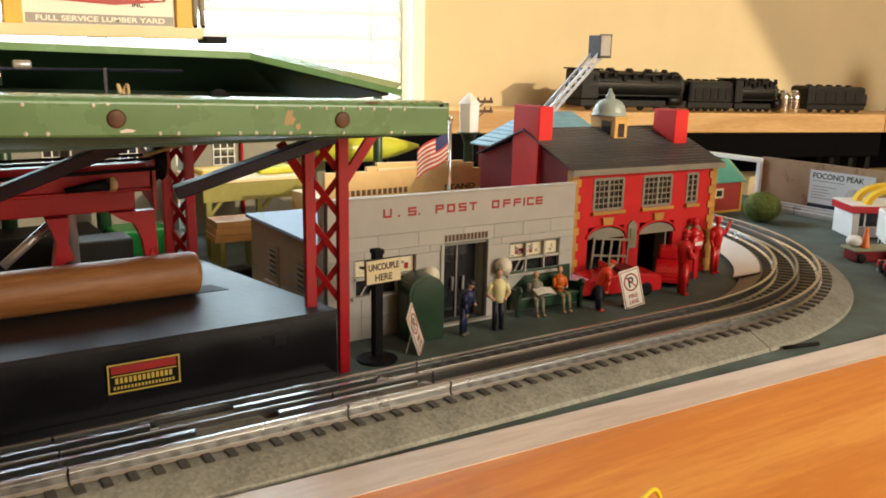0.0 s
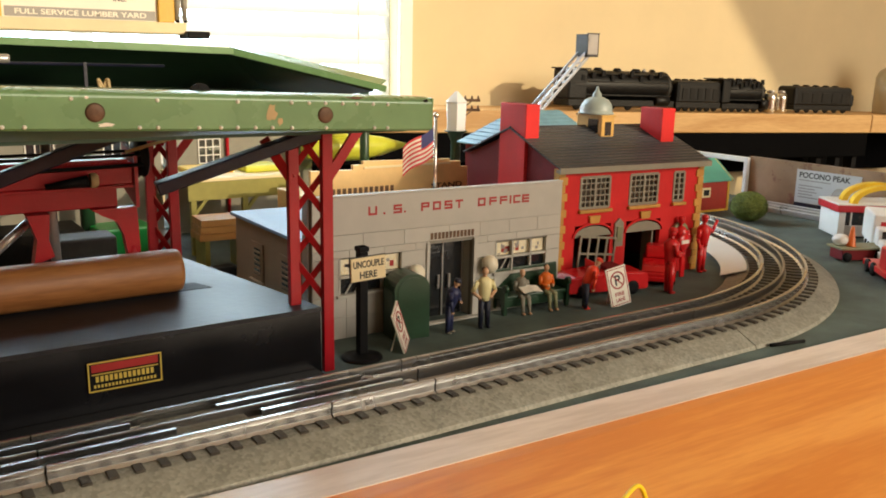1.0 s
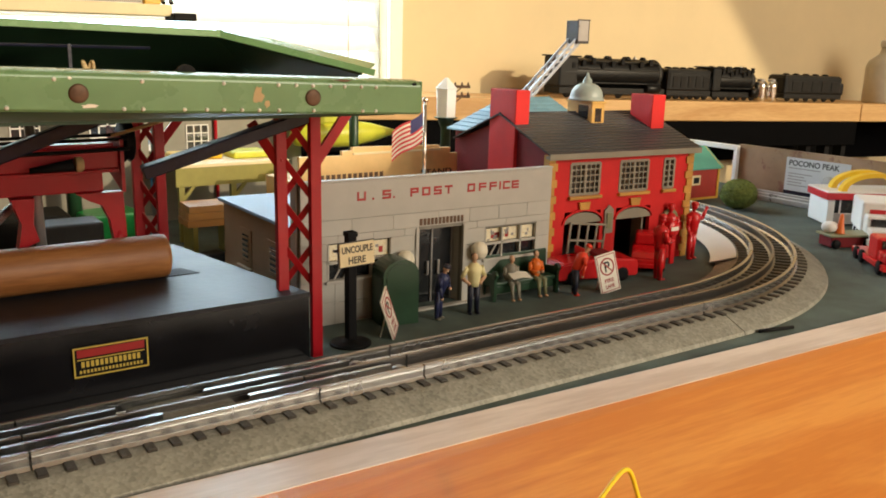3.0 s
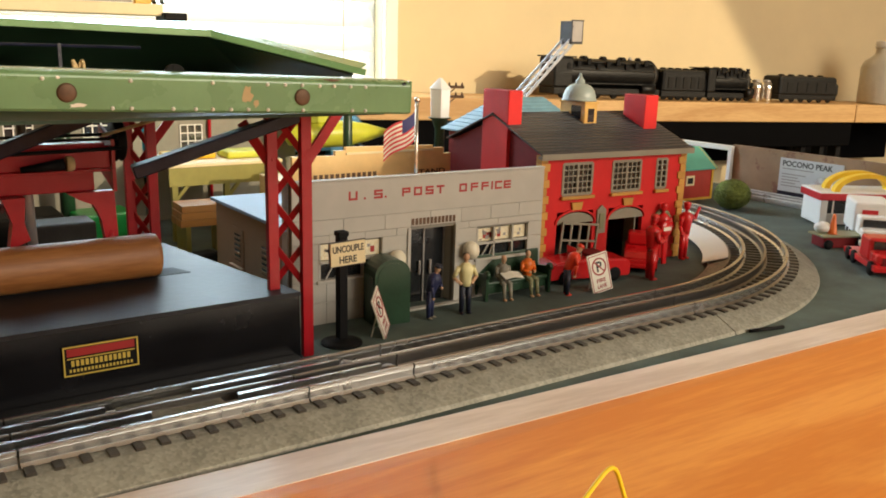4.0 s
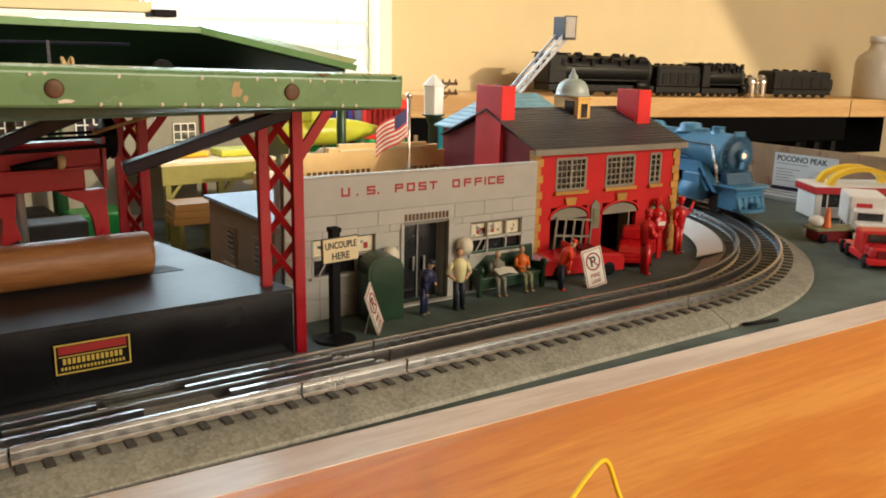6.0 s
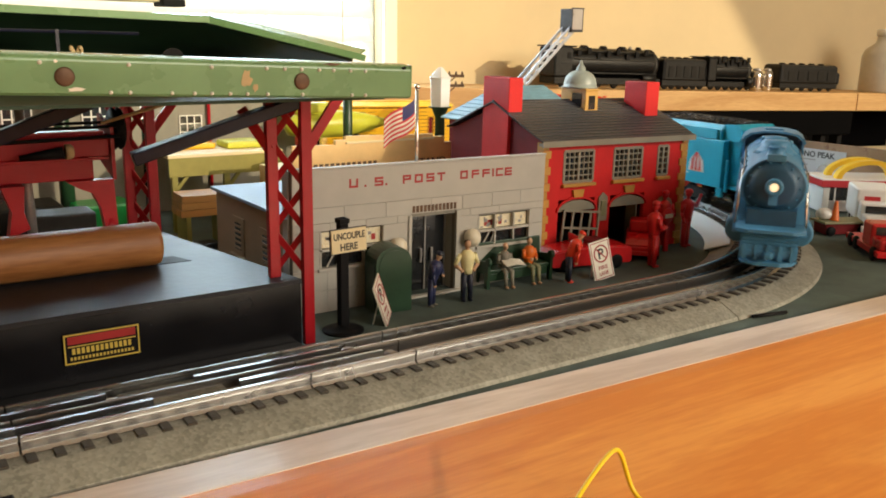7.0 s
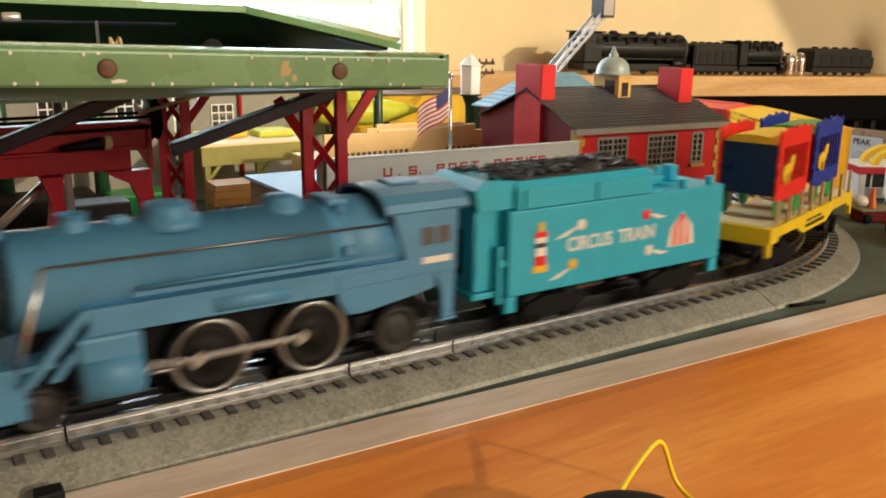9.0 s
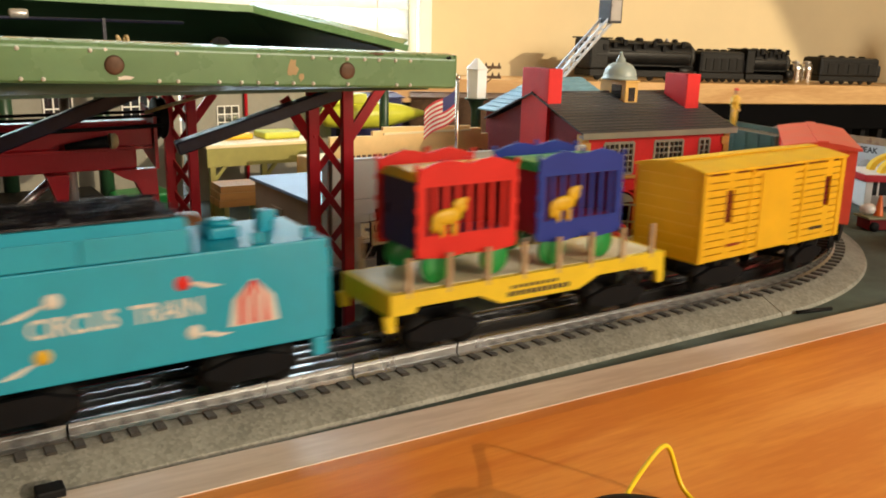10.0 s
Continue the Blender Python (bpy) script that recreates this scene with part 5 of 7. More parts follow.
def shed():
    g = thing("trackside_shed", "dark red shed with turquoise roof and yellow trim", "toy building", m=pose(0.775, 0.335, 0, 0, 0, -4))
    W, D, E, R_ = 0.062, 0.055, 0.040, 0.060
    gab = [(0, 0), (D, 0), (D, E), (D / 2, R_), (0, E)]
    part("front_wall", B(box, 0.001, W - 0.001, 0.0, 0.002, 0, E), MAT_SHEDRED, g)
    part("end_wall", B(prism, gab, W - 0.002, W, "x"), MAT_CORAL, g, "red end wall, sunlight put into its orange-red")
    part("end_wall", B(prism, gab, 0.0, 0.001, "x"), MAT_SHEDRED, g)
    part("back_wall", B(box, 0.001, W - 0.002, D - 0.002, D, 0, E), MAT_SHEDRED, g)
    for s in (0, 1):
        y0 = -0.004 if s == 0 else D + 0.004
        o = [(y0, E - 0.003), (D / 2, R_), (D / 2, R_ + 0.0018), (y0, E - 0.0012)]
        part("roof_slope", B(prism, o, -0.004, W + 0.003, "x"), MAT_SHEDROOF, g)
    wd = part("window", B(box, 0.016, 0.030, -0.0008, 0.0, 0.018, 0.030), MAT_CREAM, g)
    part("pane", B(box, 0.0185, 0.0275, -0.0011, -0.0008, 0.0205, 0.0275), MAT_GLASSDARK, wd)
    for x in (0.0, W - 0.003):
        part("corner_trim", B(box, x, x + 0.003, -0.001, 0.0, 0.0, E), MAT_TRIMYEL, g)
    part("sill_trim", B(box, 0.0, W, -0.0009, 0.0, 0.0, 0.0025), MAT_TRIMYEL, g)
    part("barge_board", B(beam, (W + 0.0005, -0.004, E - 0.003), (W + 0.0005, D / 2, R_), 0.0012, 0.003), MAT_TRIMYEL, g)
    part("barge_board", B(beam, (W + 0.0005, D + 0.004, E - 0.003), (W + 0.0005, D / 2, R_), 0.0012, 0.003), MAT_TRIMYEL, g)
    part("stove_pipe", B(tube, (0.018, 0.012, 0.048), (0.018, 0.012, 0.062), 0.0022, seg=10), MAT_BLACK, g)


shed()


def bush():
    bm = bmesh.new()
    ball(bm, (0, 0, 0.0175), 0.0165, (1.15, 1.05, 1.0), 3)
    for v in bm.verts:
        v.co += (v.co - Vector((0, 0, 0.0175))).normalized() * (noise.noise(v.co * 220) * 0.0018)
        v.co.z = max(v.co.z, 0.0)
    rnd = random.Random(3)
    for i in range(2600):
        d = Vector((rnd.gauss(0, 1), rnd.gauss(0, 1), rnd.gauss(0.15, 1))).normalized()
        c = Vector((0, 0, 0.0175)) + Vector((d.x * 0.019, d.y * 0.0173, d.z * 0.0168)) * rnd.uniform(0.95, 1.06)
        if c.z < 0.0008:
            continue
        u = d.orthogonal().normalized() * 0.0011
        w = d.cross(u).normalized() * 0.0011
        t = Vector((rnd.uniform(-1, 1), rnd.uniform(-1, 1), rnd.uniform(-1, 1))) * 0.0008
        bm.faces.new([bm.verts.new(c + u + t), bm.verts.new(c + w), bm.verts.new(c - u - t), bm.verts.new(c - w * 0.6)])
    solid("bush", bm, MAT_BUSH, "round mossy green model bush beside the shed", "bush", m=pose(0.797, 0.270, 0) @ Matrix.Diagonal((1.12, 1.12, 0.98, 1)))


bush()


def diner():
    g = thing("diner_cart", "white and red toy diner with yellow arches", "toy building", m=pose(0.797, 0.158, 0, 0, 0, -34) @ Matrix.Diagonal((1, 1, 0.84, 1)))
    W, D = 0.115, 0.045
    part("lower_wall", B(box, 0, W, 0.0, D, 0.003, 0.0165, 0.0006), MAT_SILVER, g)
    part("white_end", B(box, -0.0012, 0.006, -0.0012, D, 0.002, 0.034, 0.0006), MAT_WHITE, g)
    part("window_band", B(box, 0.006, W - 0.002, 0.002, D - 0.002, 0.0165, 0.034), MAT_GLASSDARK, g)
    for i in range(6):
        x = 0.012 + i * 0.019
        part("mullion", B(box, x, x + 0.0014, 0.0008, 0.002, 0.0165, 0.034), MAT_WHITE, g)
    part("red_fascia", B(box, -0.004, W + 0.003, -0.004, D + 0.002, 0.034, 0.0425, 0.0006), MAT_DINERRED, g)
    part("roof", B(box, -0.004, W + 0.003, -0.004, D + 0.002, 0.0425, 0.0445, 0.0006), MAT_WHITE, g)
    for y in (0.002, 0.026):
        outl = [(0.047 - 0.0362 * math.cos(math.pi * i / 18), 0.0445 + 0.0232 * math.sin(math.pi * i / 18)) for i in range(19)]
        outl += [(0.047 - 0.0305 * math.cos(math.pi * i / 18), 0.0445 + 0.0178 * math.sin(math.pi * i / 18)) for i in range(18, -1, -1)]
        ar = B(prism, outl, y - 0.0045, y + 0.0045)
        part("arch", ar, MAT_YELLOW, g)
    for x in (0.008, W - 0.01):
        part("skid", B(box, x, x + 0.006, 0.001, 0.008, 0, 0.0035), MAT_BLACK, g)


diner()


def crate_cart():
    g = thing("supply_cart", "dark wooden crate cart with an orange cone and white helmet", "toy cart", m=pose(0.700, 0.092, 0, 0, 0, -25))
    part("crate", B(box, 0, 0.040, 0.0, 0.020, 0.001, 0.011, 0.0006), MAT_DARKRED, g, "dark brown-red crate")
    part("cone", B(lathe, [(0.0045, 0), (0.004, 0.001), (0.0018, 0.016), (0.0012, 0.0185)], (0.013, 0.008, 0.013), "z", 14), MAT_ORANGE, g)
    part("deck", B(box, -0.003, 0.046, -0.002, 0.022, 0.011, 0.013, 0.0005), MAT_OLIVE, g)
    part("helmet", B(ball, (0.006, 0.014, 0.018), 0.0075, (1.1, 1, 0.75)), MAT_WHITE, g)
    for x in (0.004, 0.036):
        part("wheel", B(lathe, [(0.001, -0.0012), (0.0045, -0.001), (0.0045, 0.001), (0.001, 0.0012)], (x, -0.0015, 0.0045), "y", 14), MAT_BLACK, g)


crate_cart()


def truck(name, label, m, paint, load):
    g = thing(name, label, "toy truck", m=m)
    part("chassis", B(box, -0.016, 0.016, -0.002, 0.075, 0.005, 0.010, 0.0006), paint, g)
    part("hood", B(box, -0.0135, 0.0135, -0.001, 0.020, 0.010, 0.019, 0.0018), paint, g)
    cab = part("cab", B(box, -0.0145, 0.0145, 0.018, 0.040, 0.010, 0.029, 0.002), paint, g)
    part("windscreen", B(box, -0.011, 0.011, 0.0172, 0.018, 0.0195, 0.0265), MAT_GLASSDARK, cab)
    part("grille", B(box, -0.009, 0.009, -0.0018, -0.001, 0.010, 0.0165), MAT_DARKRED, g)
    part("bumper", B(box, -0.016, 0.016, -0.0045, -0.002, 0.005, 0.009, 0.0006), paint, g)
    for x in (-0.0165, 0.0135):
        for y in (0.008, 0.050, 0.064):
            part("wheel", B(lathe, [(0.001, 0), (0.0055, 0.0002), (0.006, 0.0012), (0.0055, 0.0028), (0.001, 0.003)], (x, y, 0.006), "x", 16), MAT_BLACK, g)
    if load:
        part("body", B(box, -0.017, 0.017, 0.034, 0.085, 0.0105, 0.040, 0.002), MAT_WHITE, g, "white box body with printing")
        part("sign_bars", B(box, -0.010, 0.004, 0.0334, 0.034, 0.027, 0.033), MAT_DINERRED, g)
    return g


truck("toy_truck", "red plastic toy fire truck facing the track", pose(0.652, 0.000, 0, 0, 0, -42), MAT_FIRERED, False)
truck("delivery_truck", "white toy delivery truck with a red cab behind", pose(0.735, 0.060, 0, 0, 0, -50), MAT_WHITE, True)


# ---- shelf with engines ----
SH = Matrix.Translation((1.07, 0.63, 0)) @ pose(0, 0, 0, 0, 1.2, -8)


def shelf():
    g = thing("wall_shelf", "pine shelf plank on black brackets above the layout", "shelf", m=SH)
    part("plank", B(box, -0.62, 0.47, 0.0, 0.13, 0.0625, 0.0955, 0.002), MAT_SHELF, g, "knotty pine plank")
    part("rear_board", B(box, -0.62, 0.47, 0.11, 0.13, -0.02, 0.060), MAT_SHADEBLACK, g, "near-black board added for the shade below the shelf")
    part("front_rail", B(box, -0.62, 0.47, 0.004, 0.03, 0.018, 0.0615, 0.002), MAT_SHADEBLACK, g)
    for x in (0.36, 0.41, 0.455):
        part("bracket", B(box, x, x + 0.012, 0.02, 0.04, -0.10, 0.030, 0.001), MAT_BLACK, g)


shelf()


def shelf_engine(x0, L_, h, tall, material, label):
    g = thing("shelf_engine", label, "toy train", "engines on the shelf", m=SH @ pose(x0, 0.055, 0.0957))
    r = h * 0.36
    zc = h * 0.60
    part("frame", B(box, 0, L_, -0.022, 0.022, h * 0.10, h * 0.26, 0.001), material, g)
    if tall:
        prof = [(r * 0.7, 0), (r * 0.95, 0.004), (r, 0.01), (r, L_ - 0.016), (r * 0.96, L_ - 0.008), (r * 0.8, L_ - 0.003), (r * 0.3, L_)]
        part("boiler", B(lathe, prof, (0, 0, zc), "x", 24), material, g)
        for f, w in ((0.12, 0.006), (0.32, 0.008), (0.5, 0.007), (0.68, 0.008), (0.84, 0.0055)):
            part("dome", B(lathe, [(w, 0), (w, r * 0.12), (w * 0.6, r * 0.25)], (L_ * f, 0, zc + r * 0.93), "z", 12), material, g)
        part("headlamp", B(lathe, [(0.006, 0), (0.006, 0.003), (0.002, 0.004)], (L_, 0, zc), "x", 14), MAT_SILVER, g)
        for i in range(9):
            z = zc + r * 0.3
            part("fitting", B(box, L_ * (0.1 + 0.09 * i), L_ * (0.1 + 0.09 * i) + 0.006, -r * 1.04, -r * 0.9, z + 0.004 * (i % 3), z + 0.009 + 0.004 * (i % 3)), MAT_BLACK, g)
        for y in (-r * 0.98, -r * 0.72):
            part("pipe", B(tube, (L_ * 0.16, y, zc + r * (0.25 if y < -r * 0.9 else 0.78)), (L_ * 0.94, y, zc + r * (0.25 if y < -r * 0.9 else 0.78)), 0.0011, seg=8), MAT_WHEELGREY, g)
        part("cylinder_block", B(lathe, [(0.006, L_ * 0.80), (0.0085, L_ * 0.81), (0.0085, L_ * 0.93), (0.006, L_ * 0.94)], (0, -0.021, h * 0.26), "x", 16), material, g)
        part("front_ring", B(lathe, [(r * 0.99, L_ - 0.016), (r * 1.05, L_ - 0.015), (r * 1.05, L_ - 0.011), (r * 0.97, L_ - 0.009)], (0, 0, zc), "x", 24), MAT_WHEELGREY, g)
        part("cab_roof", B(box, -0.006, L_ * 0.18, -0.0250, 0.0250, h * 0.965, h * 1.0, 0.0012), material, g)
        part("bell", B(lathe, [(0.004, 0), (0.003, 0.003), (0.001, 0.005)], (L_ * 0.76, 0, zc + r), "z", 12), MAT_SILVER, g)
        part("running_board", B(box, 0.006, L_ - 0.01, -0.024, 0.024, h * 0.36, h * 0.39), material, g)
        part("cab", B(box, -0.002, L_ * 0.16, -0.0235, 0.0235, h * 0.26, h * 0.97, 0.003), material, g)
    else:
        part("body", B(box, 0, L_, -0.0225, 0.0225, h * 0.2, h * 0.86, 0.006), material, g)
        for i in range(5):
            x = L_ * (0.12 + 0.17 * i)
            part("side_panel", B(box, x, x + L_ * 0.11, -0.0236, -0.0226, h * 0.34, h * 0.66, 0.0004), MAT_WHEEL, g)
            part("roof_fan", B(lathe, [(0.006, 0), (0.006, 0.002), (0.003, 0.003)], (x + 0.006, 0, h * 0.855), "z", 12), MAT_BLACK, g)
        part("nose", B(box, L_ - 0.002, L_ + 0.010, -0.020, 0.020, h * 0.2, h * 0.66, 0.006), material, g)
    for i in range(6):
        x = L_ * (0.08 + 0.16 * i)
        part("wheel", B(lathe, [(0.001, 0), (0.0075, 0.0004), (0.008, 0.0016), (0.001, 0.002)], (x, -0.0205, 0.0082), "y", 14), MAT_WHEEL, g)


shelf_engine(-0.190, 0.212, 0.066, True, MAT_ENGINE, "black toy steam engine standing on the shelf")
shelf_engine(0.026, 0.098, 0.060, False, MAT_ENGINE, "charcoal toy diesel engine on the shelf")
shelf_engine(0.128, 0.108, 0.057, True, MAT_ENGINE, "black toy diesel with handrails on the shelf")
shelf_engine(0.300, 0.150, 0.056, False, MAT_ENGINE, "long black toy engine with silver front on the shelf")
for i, x in enumerate((0.247, 0.273)):
    c = thing("metal_canister", "ribbed bright metal canister between the engines", "canister", "canisters on the shelf", m=SH @ pose(x, 0.040, 0.0957))
    part("shell", B(lathe, [(0.010, 0), (0.0115, 0.002), (0.0108, 0.008), (0.0116, 0.012), (0.0108, 0.020), (0.0116, 0.025), (0.0105, 0.034), (0.006, 0.0355)], (0, 0, 0), "z", 20), MAT_CHROME, c)
    part("lid", B(lathe, [(0.007, 0.0355), (0.007, 0.0385), (0.002, 0.040)], (0, 0, 0), "z", 16), MAT_SILVER, c)


def jug(x, y, s):
    g = thing("plastic_jug", "pale plastic jug with a dark label on the shelf end", "jug", m=SH @ pose(x, y, 0.0955))
    part("body", B(lathe, [(0.036 * s, 0), (0.038 * s, 0.004), (0.038 * s, 0.070 * s), (0.033 * s, 0.082 * s), (0.017 * s, 0.094 * s), (0.0145 * s, 0.10 * s), (0.0145 * s, 0.108 * s)], (0, 0, 0), "z", 24), MAT_JUG, g)
    part("cap", B(lathe, [(0.0165 * s, 0.108 * s), (0.0165 * s, 0.119 * s), (0.015 * s, 0.121 * s)], (0, 0, 0), "z", 20), MAT_WHITE, g)
    part("label", B(box, 0.004 * s, 0.030 * s, -0.0386 * s, -0.030 * s, 0.045 * s, 0.068 * s), MAT_PRINTGREY, g)


part("shelf_extension", B(box, 0.472, 0.72, 0.0, 0.13, 0.0625, 0.0955, 0.002), MAT_SHELF, bpy.data.objects["wall_shelf"])
part("rear_board", B(box, 0.472, 0.72, 0.11, 0.13, -0.02, 0.060), MAT_SHADEBLACK, bpy.data.objects["wall_shelf"])
jug(0.590, 0.050, 1.0)


# ---- behind the post office ----
def snack_stand():
    g = thing("snack_stand", "tan stepped-front toy refreshment stand with brown lettering", "toy building", m=pose(0.262, 0.305, 0))
    out = [(0, 0), (0.160, 0), (0.160, 0.080), (0.152, 0.080), (0.152, 0.0855), (0.140, 0.0855), (0.140, 0.0880), (0.050, 0.0900), (0.050, 0.0870), (0.040, 0.0870), (0.040, 0.0830), (0.0, 0.0840)]
    part("front_wall", B(prism, out, 0.0, 0.004), MAT_CARDBOARD, g)
    part("body", B(box, 0.002, 0.158, 0.0045, 0.075, 0, 0.060, 0.0006), MAT_CARDBOARD, g)
    part("cornice", B(box, 0.050, 0.140, -0.0015, 0.0, 0.0835, 0.0852), MAT_CREAM, g)
    part("sign_bars", B(bars, 0.019, 0.082, 0.0625, 0.0675, -0.0002, 12, 0.35), MAT_BRASS, g)
    lettering("STAND", 0.034, 0.005, MAT_BRASS, g, pose(0.120, -0.0002, 0.0615, 90))


snack_stand()


def street_lamp(x, y, h):
    g = thing("street_lamp", "dark green lamp post with white lantern house", "street lamp", m=pose(x, y, 0))
    part("post", B(lathe, [(0.009, 0), (0.009, 0.004), (0.0055, 0.010), (0.0050, h * 0.78), (0.0085, h * 0.86), (0.012, h * 0.87), (0.012, h * 0.88)], (0, 0, 0), "z", 14), MAT_DARKGREEN, g)
    ln = part("lantern", B(lathe, [(0.0105, h * 0.88), (0.0115, h * 1.12), (0.0125, h * 1.13), (0.002, h * 1.22)], (0, 0, 0), "z", 6), MAT_WHITE, g, "white six-sided lantern with peaked cap")
    for f in ln.data.polygons:
        f.use_smooth = False


street_lamp(0.474, 0.400, 0.118)


def telegraph_pole(x, y):
    g = thing("telegraph_pole", "brown toy telegraph pole with two cross arms", "pole", m=pose(x, y, 0, 0, 0, -30))
    part("pole", B(tube, (0, 0, 0), (0, 0, 0.138), 0.0024, 0.0019, 10), MAT_BRASS, g)
    for z in (0.1235, 0.1335):
        part("cross_arm", B(box, -0.002, 0.0215, -0.0016, 0.0016, z, z + 0.0028), MAT_BRASS, g)
        part("brace", B(beam, (0.0, 0, z - 0.010), (0.012, 0, z), 0.0012, 0.0012), MAT_BRASS, g)
        for xx in (0.006, 0.013, 0.0195):
            part("insulator", B(lathe, [(0.0014, 0), (0.0010, 0.002), (0.0004, 0.0035)], (xx, 0, z + 0.0028), "z", 8), MAT_BRASS, g)


telegraph_pole(0.480, 0.403)


def blue_house():
    g = thing("blue_roof_house", "toy house with pale blue shingle roof", "toy building", m=pose(0.441, 0.290, 0))
    W, D, E, R_ = 0.129, 0.05, 0.100, 0.1285
    part("wall_block", B(box, 0.002, W - 0.002, 0.002, D - 0.002, 0, E), MAT_DARKRED, g)
    # hipped roof in overlapping courses
    n = 9
    for i in range(n):
        t0, t1 = i / n, min(1.0, (i + 1) / n + 0.03)
        bm = bmesh.new()
        rings = []
        for t, dz in ((t0, 0.0), (t1, 0.0), (t1, 0.0006), (t0, 0.0015)):
            e = 0.004 * (1 - t)
            x0, x1, y0, y1 = -e + 0.042 * t, W + e - 0.030 * t, -e + D / 2 * t, D + e - D / 2 * t
            z = E - 0.002 + (R_ - E + 0.002) * t + dz
            rings.append([bm.verts.new(v) for v in ((x0, y0, z), (x1, y0, z), (x1, y1 + 1e-5, z), (x0, y1 + 1e-5, z))])
        for p_, q_ in zip(rings, rings[1:] + rings[:1]):
            for k in range(4):
                bm.faces.new((p_[k], p_[(k + 1) % 4], q_[(k + 1) % 4], q_[k]))
        bmesh.ops.recalc_face_normals(bm, faces=bm.faces)
        part("roof_course", bm, MAT_BLUEROOF, g)


blue_house()


def ladder_truck():
    g = thing("ladder_truck", "red toy ladder truck with raised silver ladder and bucket", "toy truck", m=pose(0.472, 0.352, 0))
    part("chassis", B(box, -0.02, 0.075, -0.014, 0.014, 0.006, 0.030, 0.002), MAT_FIRERED, g)
    part("turntable", B(lathe, [(0.010, 0.030), (0.010, 0.036), (0.006, 0.040), (0.006, 0.085)], (0.02, 0, 0), "z", 16), MAT_SILVER, g)
    for x in (-0.008, 0.06):
        for y in (-0.016, 0.0125):
            part("wheel", B(lathe, [(0.001, 0), (0.0075, 0.0003), (0.008, 0.0015), (0.0075, 0.003), (0.001, 0.0035)], (x, y, 0.008), "y", 16), MAT_BLACK, g)
    a, b = Vector((0.02, 0.0, 0.080)), Vector((0.134, 0.0, 0.182))
    d = (b - a).normalized()
    up = Vector((-d.z, 0, d.x))
    for y in (-0.0055, 0.0055):
        o = Vector((0, y, 0))
        part("ladder_rail", B(beam, a + o, b + o, 0.0016, 0.0028), MAT_LADDER, g)
        part("ladder_rail", B(beam, a + o + up * 0.006, b + o + up * 0.006, 0.0014, 0.0024), MAT_LADDER, g)
        lc = bmesh.new()
        for i in range(16):
            p, q = a + (b - a) * (i / 16) + o, a + (b - a) * ((i + 1) / 16) + o
            beam(lc, p + up * (0 if i % 2 else 0.006), q + up * (0.006 if i % 2 else 0), 0.0008, 0.0010)
        part("lattice", lc, MAT_LADDER, g)
    for i in range(17):
        p = a + (b - a) * (i / 16)
        part("rung", B(tube, p + Vector((0, -0.0055, 0)), p + Vector((0, 0.0055, 0)), 0.0007, seg=6), MAT_LADDER, g)
    part("bucket", B(box, 0.1285, 0.1450, -0.009, 0.009, 0.1815, 0.1840, 0.0006), MAT_BUCKET, g)
    for x0, x1, y0, y1, material in ((0.1285, 0.1298, -0.009, 0.009, MAT_BUCKET), (0.1437, 0.1450, -0.009, 0.009, MAT_BUCKET), (0.1298, 0.1437, -0.009, -0.0078, MAT_SILVER), (0.1298, 0.1437, 0.0078, 0.009, MAT_BUCKET)):
        part("bucket_side", B(box, x0, x1, y0, y1, 0.1840, 0.2050, 0.0003), material, g, "bucket side, dark grey as shade" if material is MAT_BUCKET else "bucket panel, pale grey as its lit face")
    part("bucket_rim", B(box, 0.1280, 0.1455, -0.0095, -0.0080, 0.2050, 0.2062, 0.0003), MAT_BUCKET, g)


ladder_truck()
sgn = thing("number_board", "small grey board with a printed number, seen past the chimney", "sign", m=pose(0.5905, 0.27, 0.0, 0, 0, -10))
part("post", B(tube, (0, 0, 0), (0, 0, 0.105), 0.0012, seg=8), MAT_PRINTGREY, sgn)
part("board", B(box, -0.004, 0.018, -0.001, 0.001, 0.102, 0.1085), MAT_SILVER, sgn).matrix_basis = pose(0, 0, 0, 0, -14, 0)


# ---- far side of the layout, seen through the loader ----
def freight_table():
    g = thing("freight_platform", "mustard toy freight platform with a white deck edge", "toy platform", m=pose(0.188, 0.400, 0))
    part("deck", B(box, 0, 0.108, 0, 0.08, 0.0665, 0.0695, 0.0005), MAT_CREAM, g)
    part("apron", B(box, 0.001, 0.107, 0.0008, 0.003, 0.050, 0.0665), MAT_MUSTARD, g)
    for x in (0.004, 0.052, 0.100):
        part("leg", B(box, x, x + 0.005, 0.003, 0.008, 0, 0.0665), MAT_MUSTARD, g)
        part("knee_brace", B(beam, (x + 0.0025, 0.005, 0.036), (x + 0.014, 0.005, 0.050), 0.003, 0.003), MAT_MUSTARD, g)
    part("pallet", B(box, 0.010, 0.055, 0.030, 0.060, 0.0695, 0.075, 0.002), MAT_YELLOW, g, "yellow cargo")
    part("pallet", B(box, 0.062, 0.098, 0.020, 0.050, 0.0695, 0.076, 0.002), MAT_LIME, g)


freight_table()
lum = thing("lumber_pile", "stack of sawn orange boards on a low stand", "lumber", m=pose(0.178, 0.340, 0, 0, 0, -3))
for k in range(3):
    for i in range(6):
        part("plank", B(box, 0.0 + 0.0008 * k, 0.042, 0.005 * i, 0.005 * i + 0.0046, 0.026 + 0.006 * k, 0.0316 + 0.006 * k), MAT_LUMBER, lum)
for x in (0.004, 0.034):
    part("stand", B(box, x, x + 0.004, 0.0, 0.030, 0.0, 0.026), MAT_MUSTARD, lum)


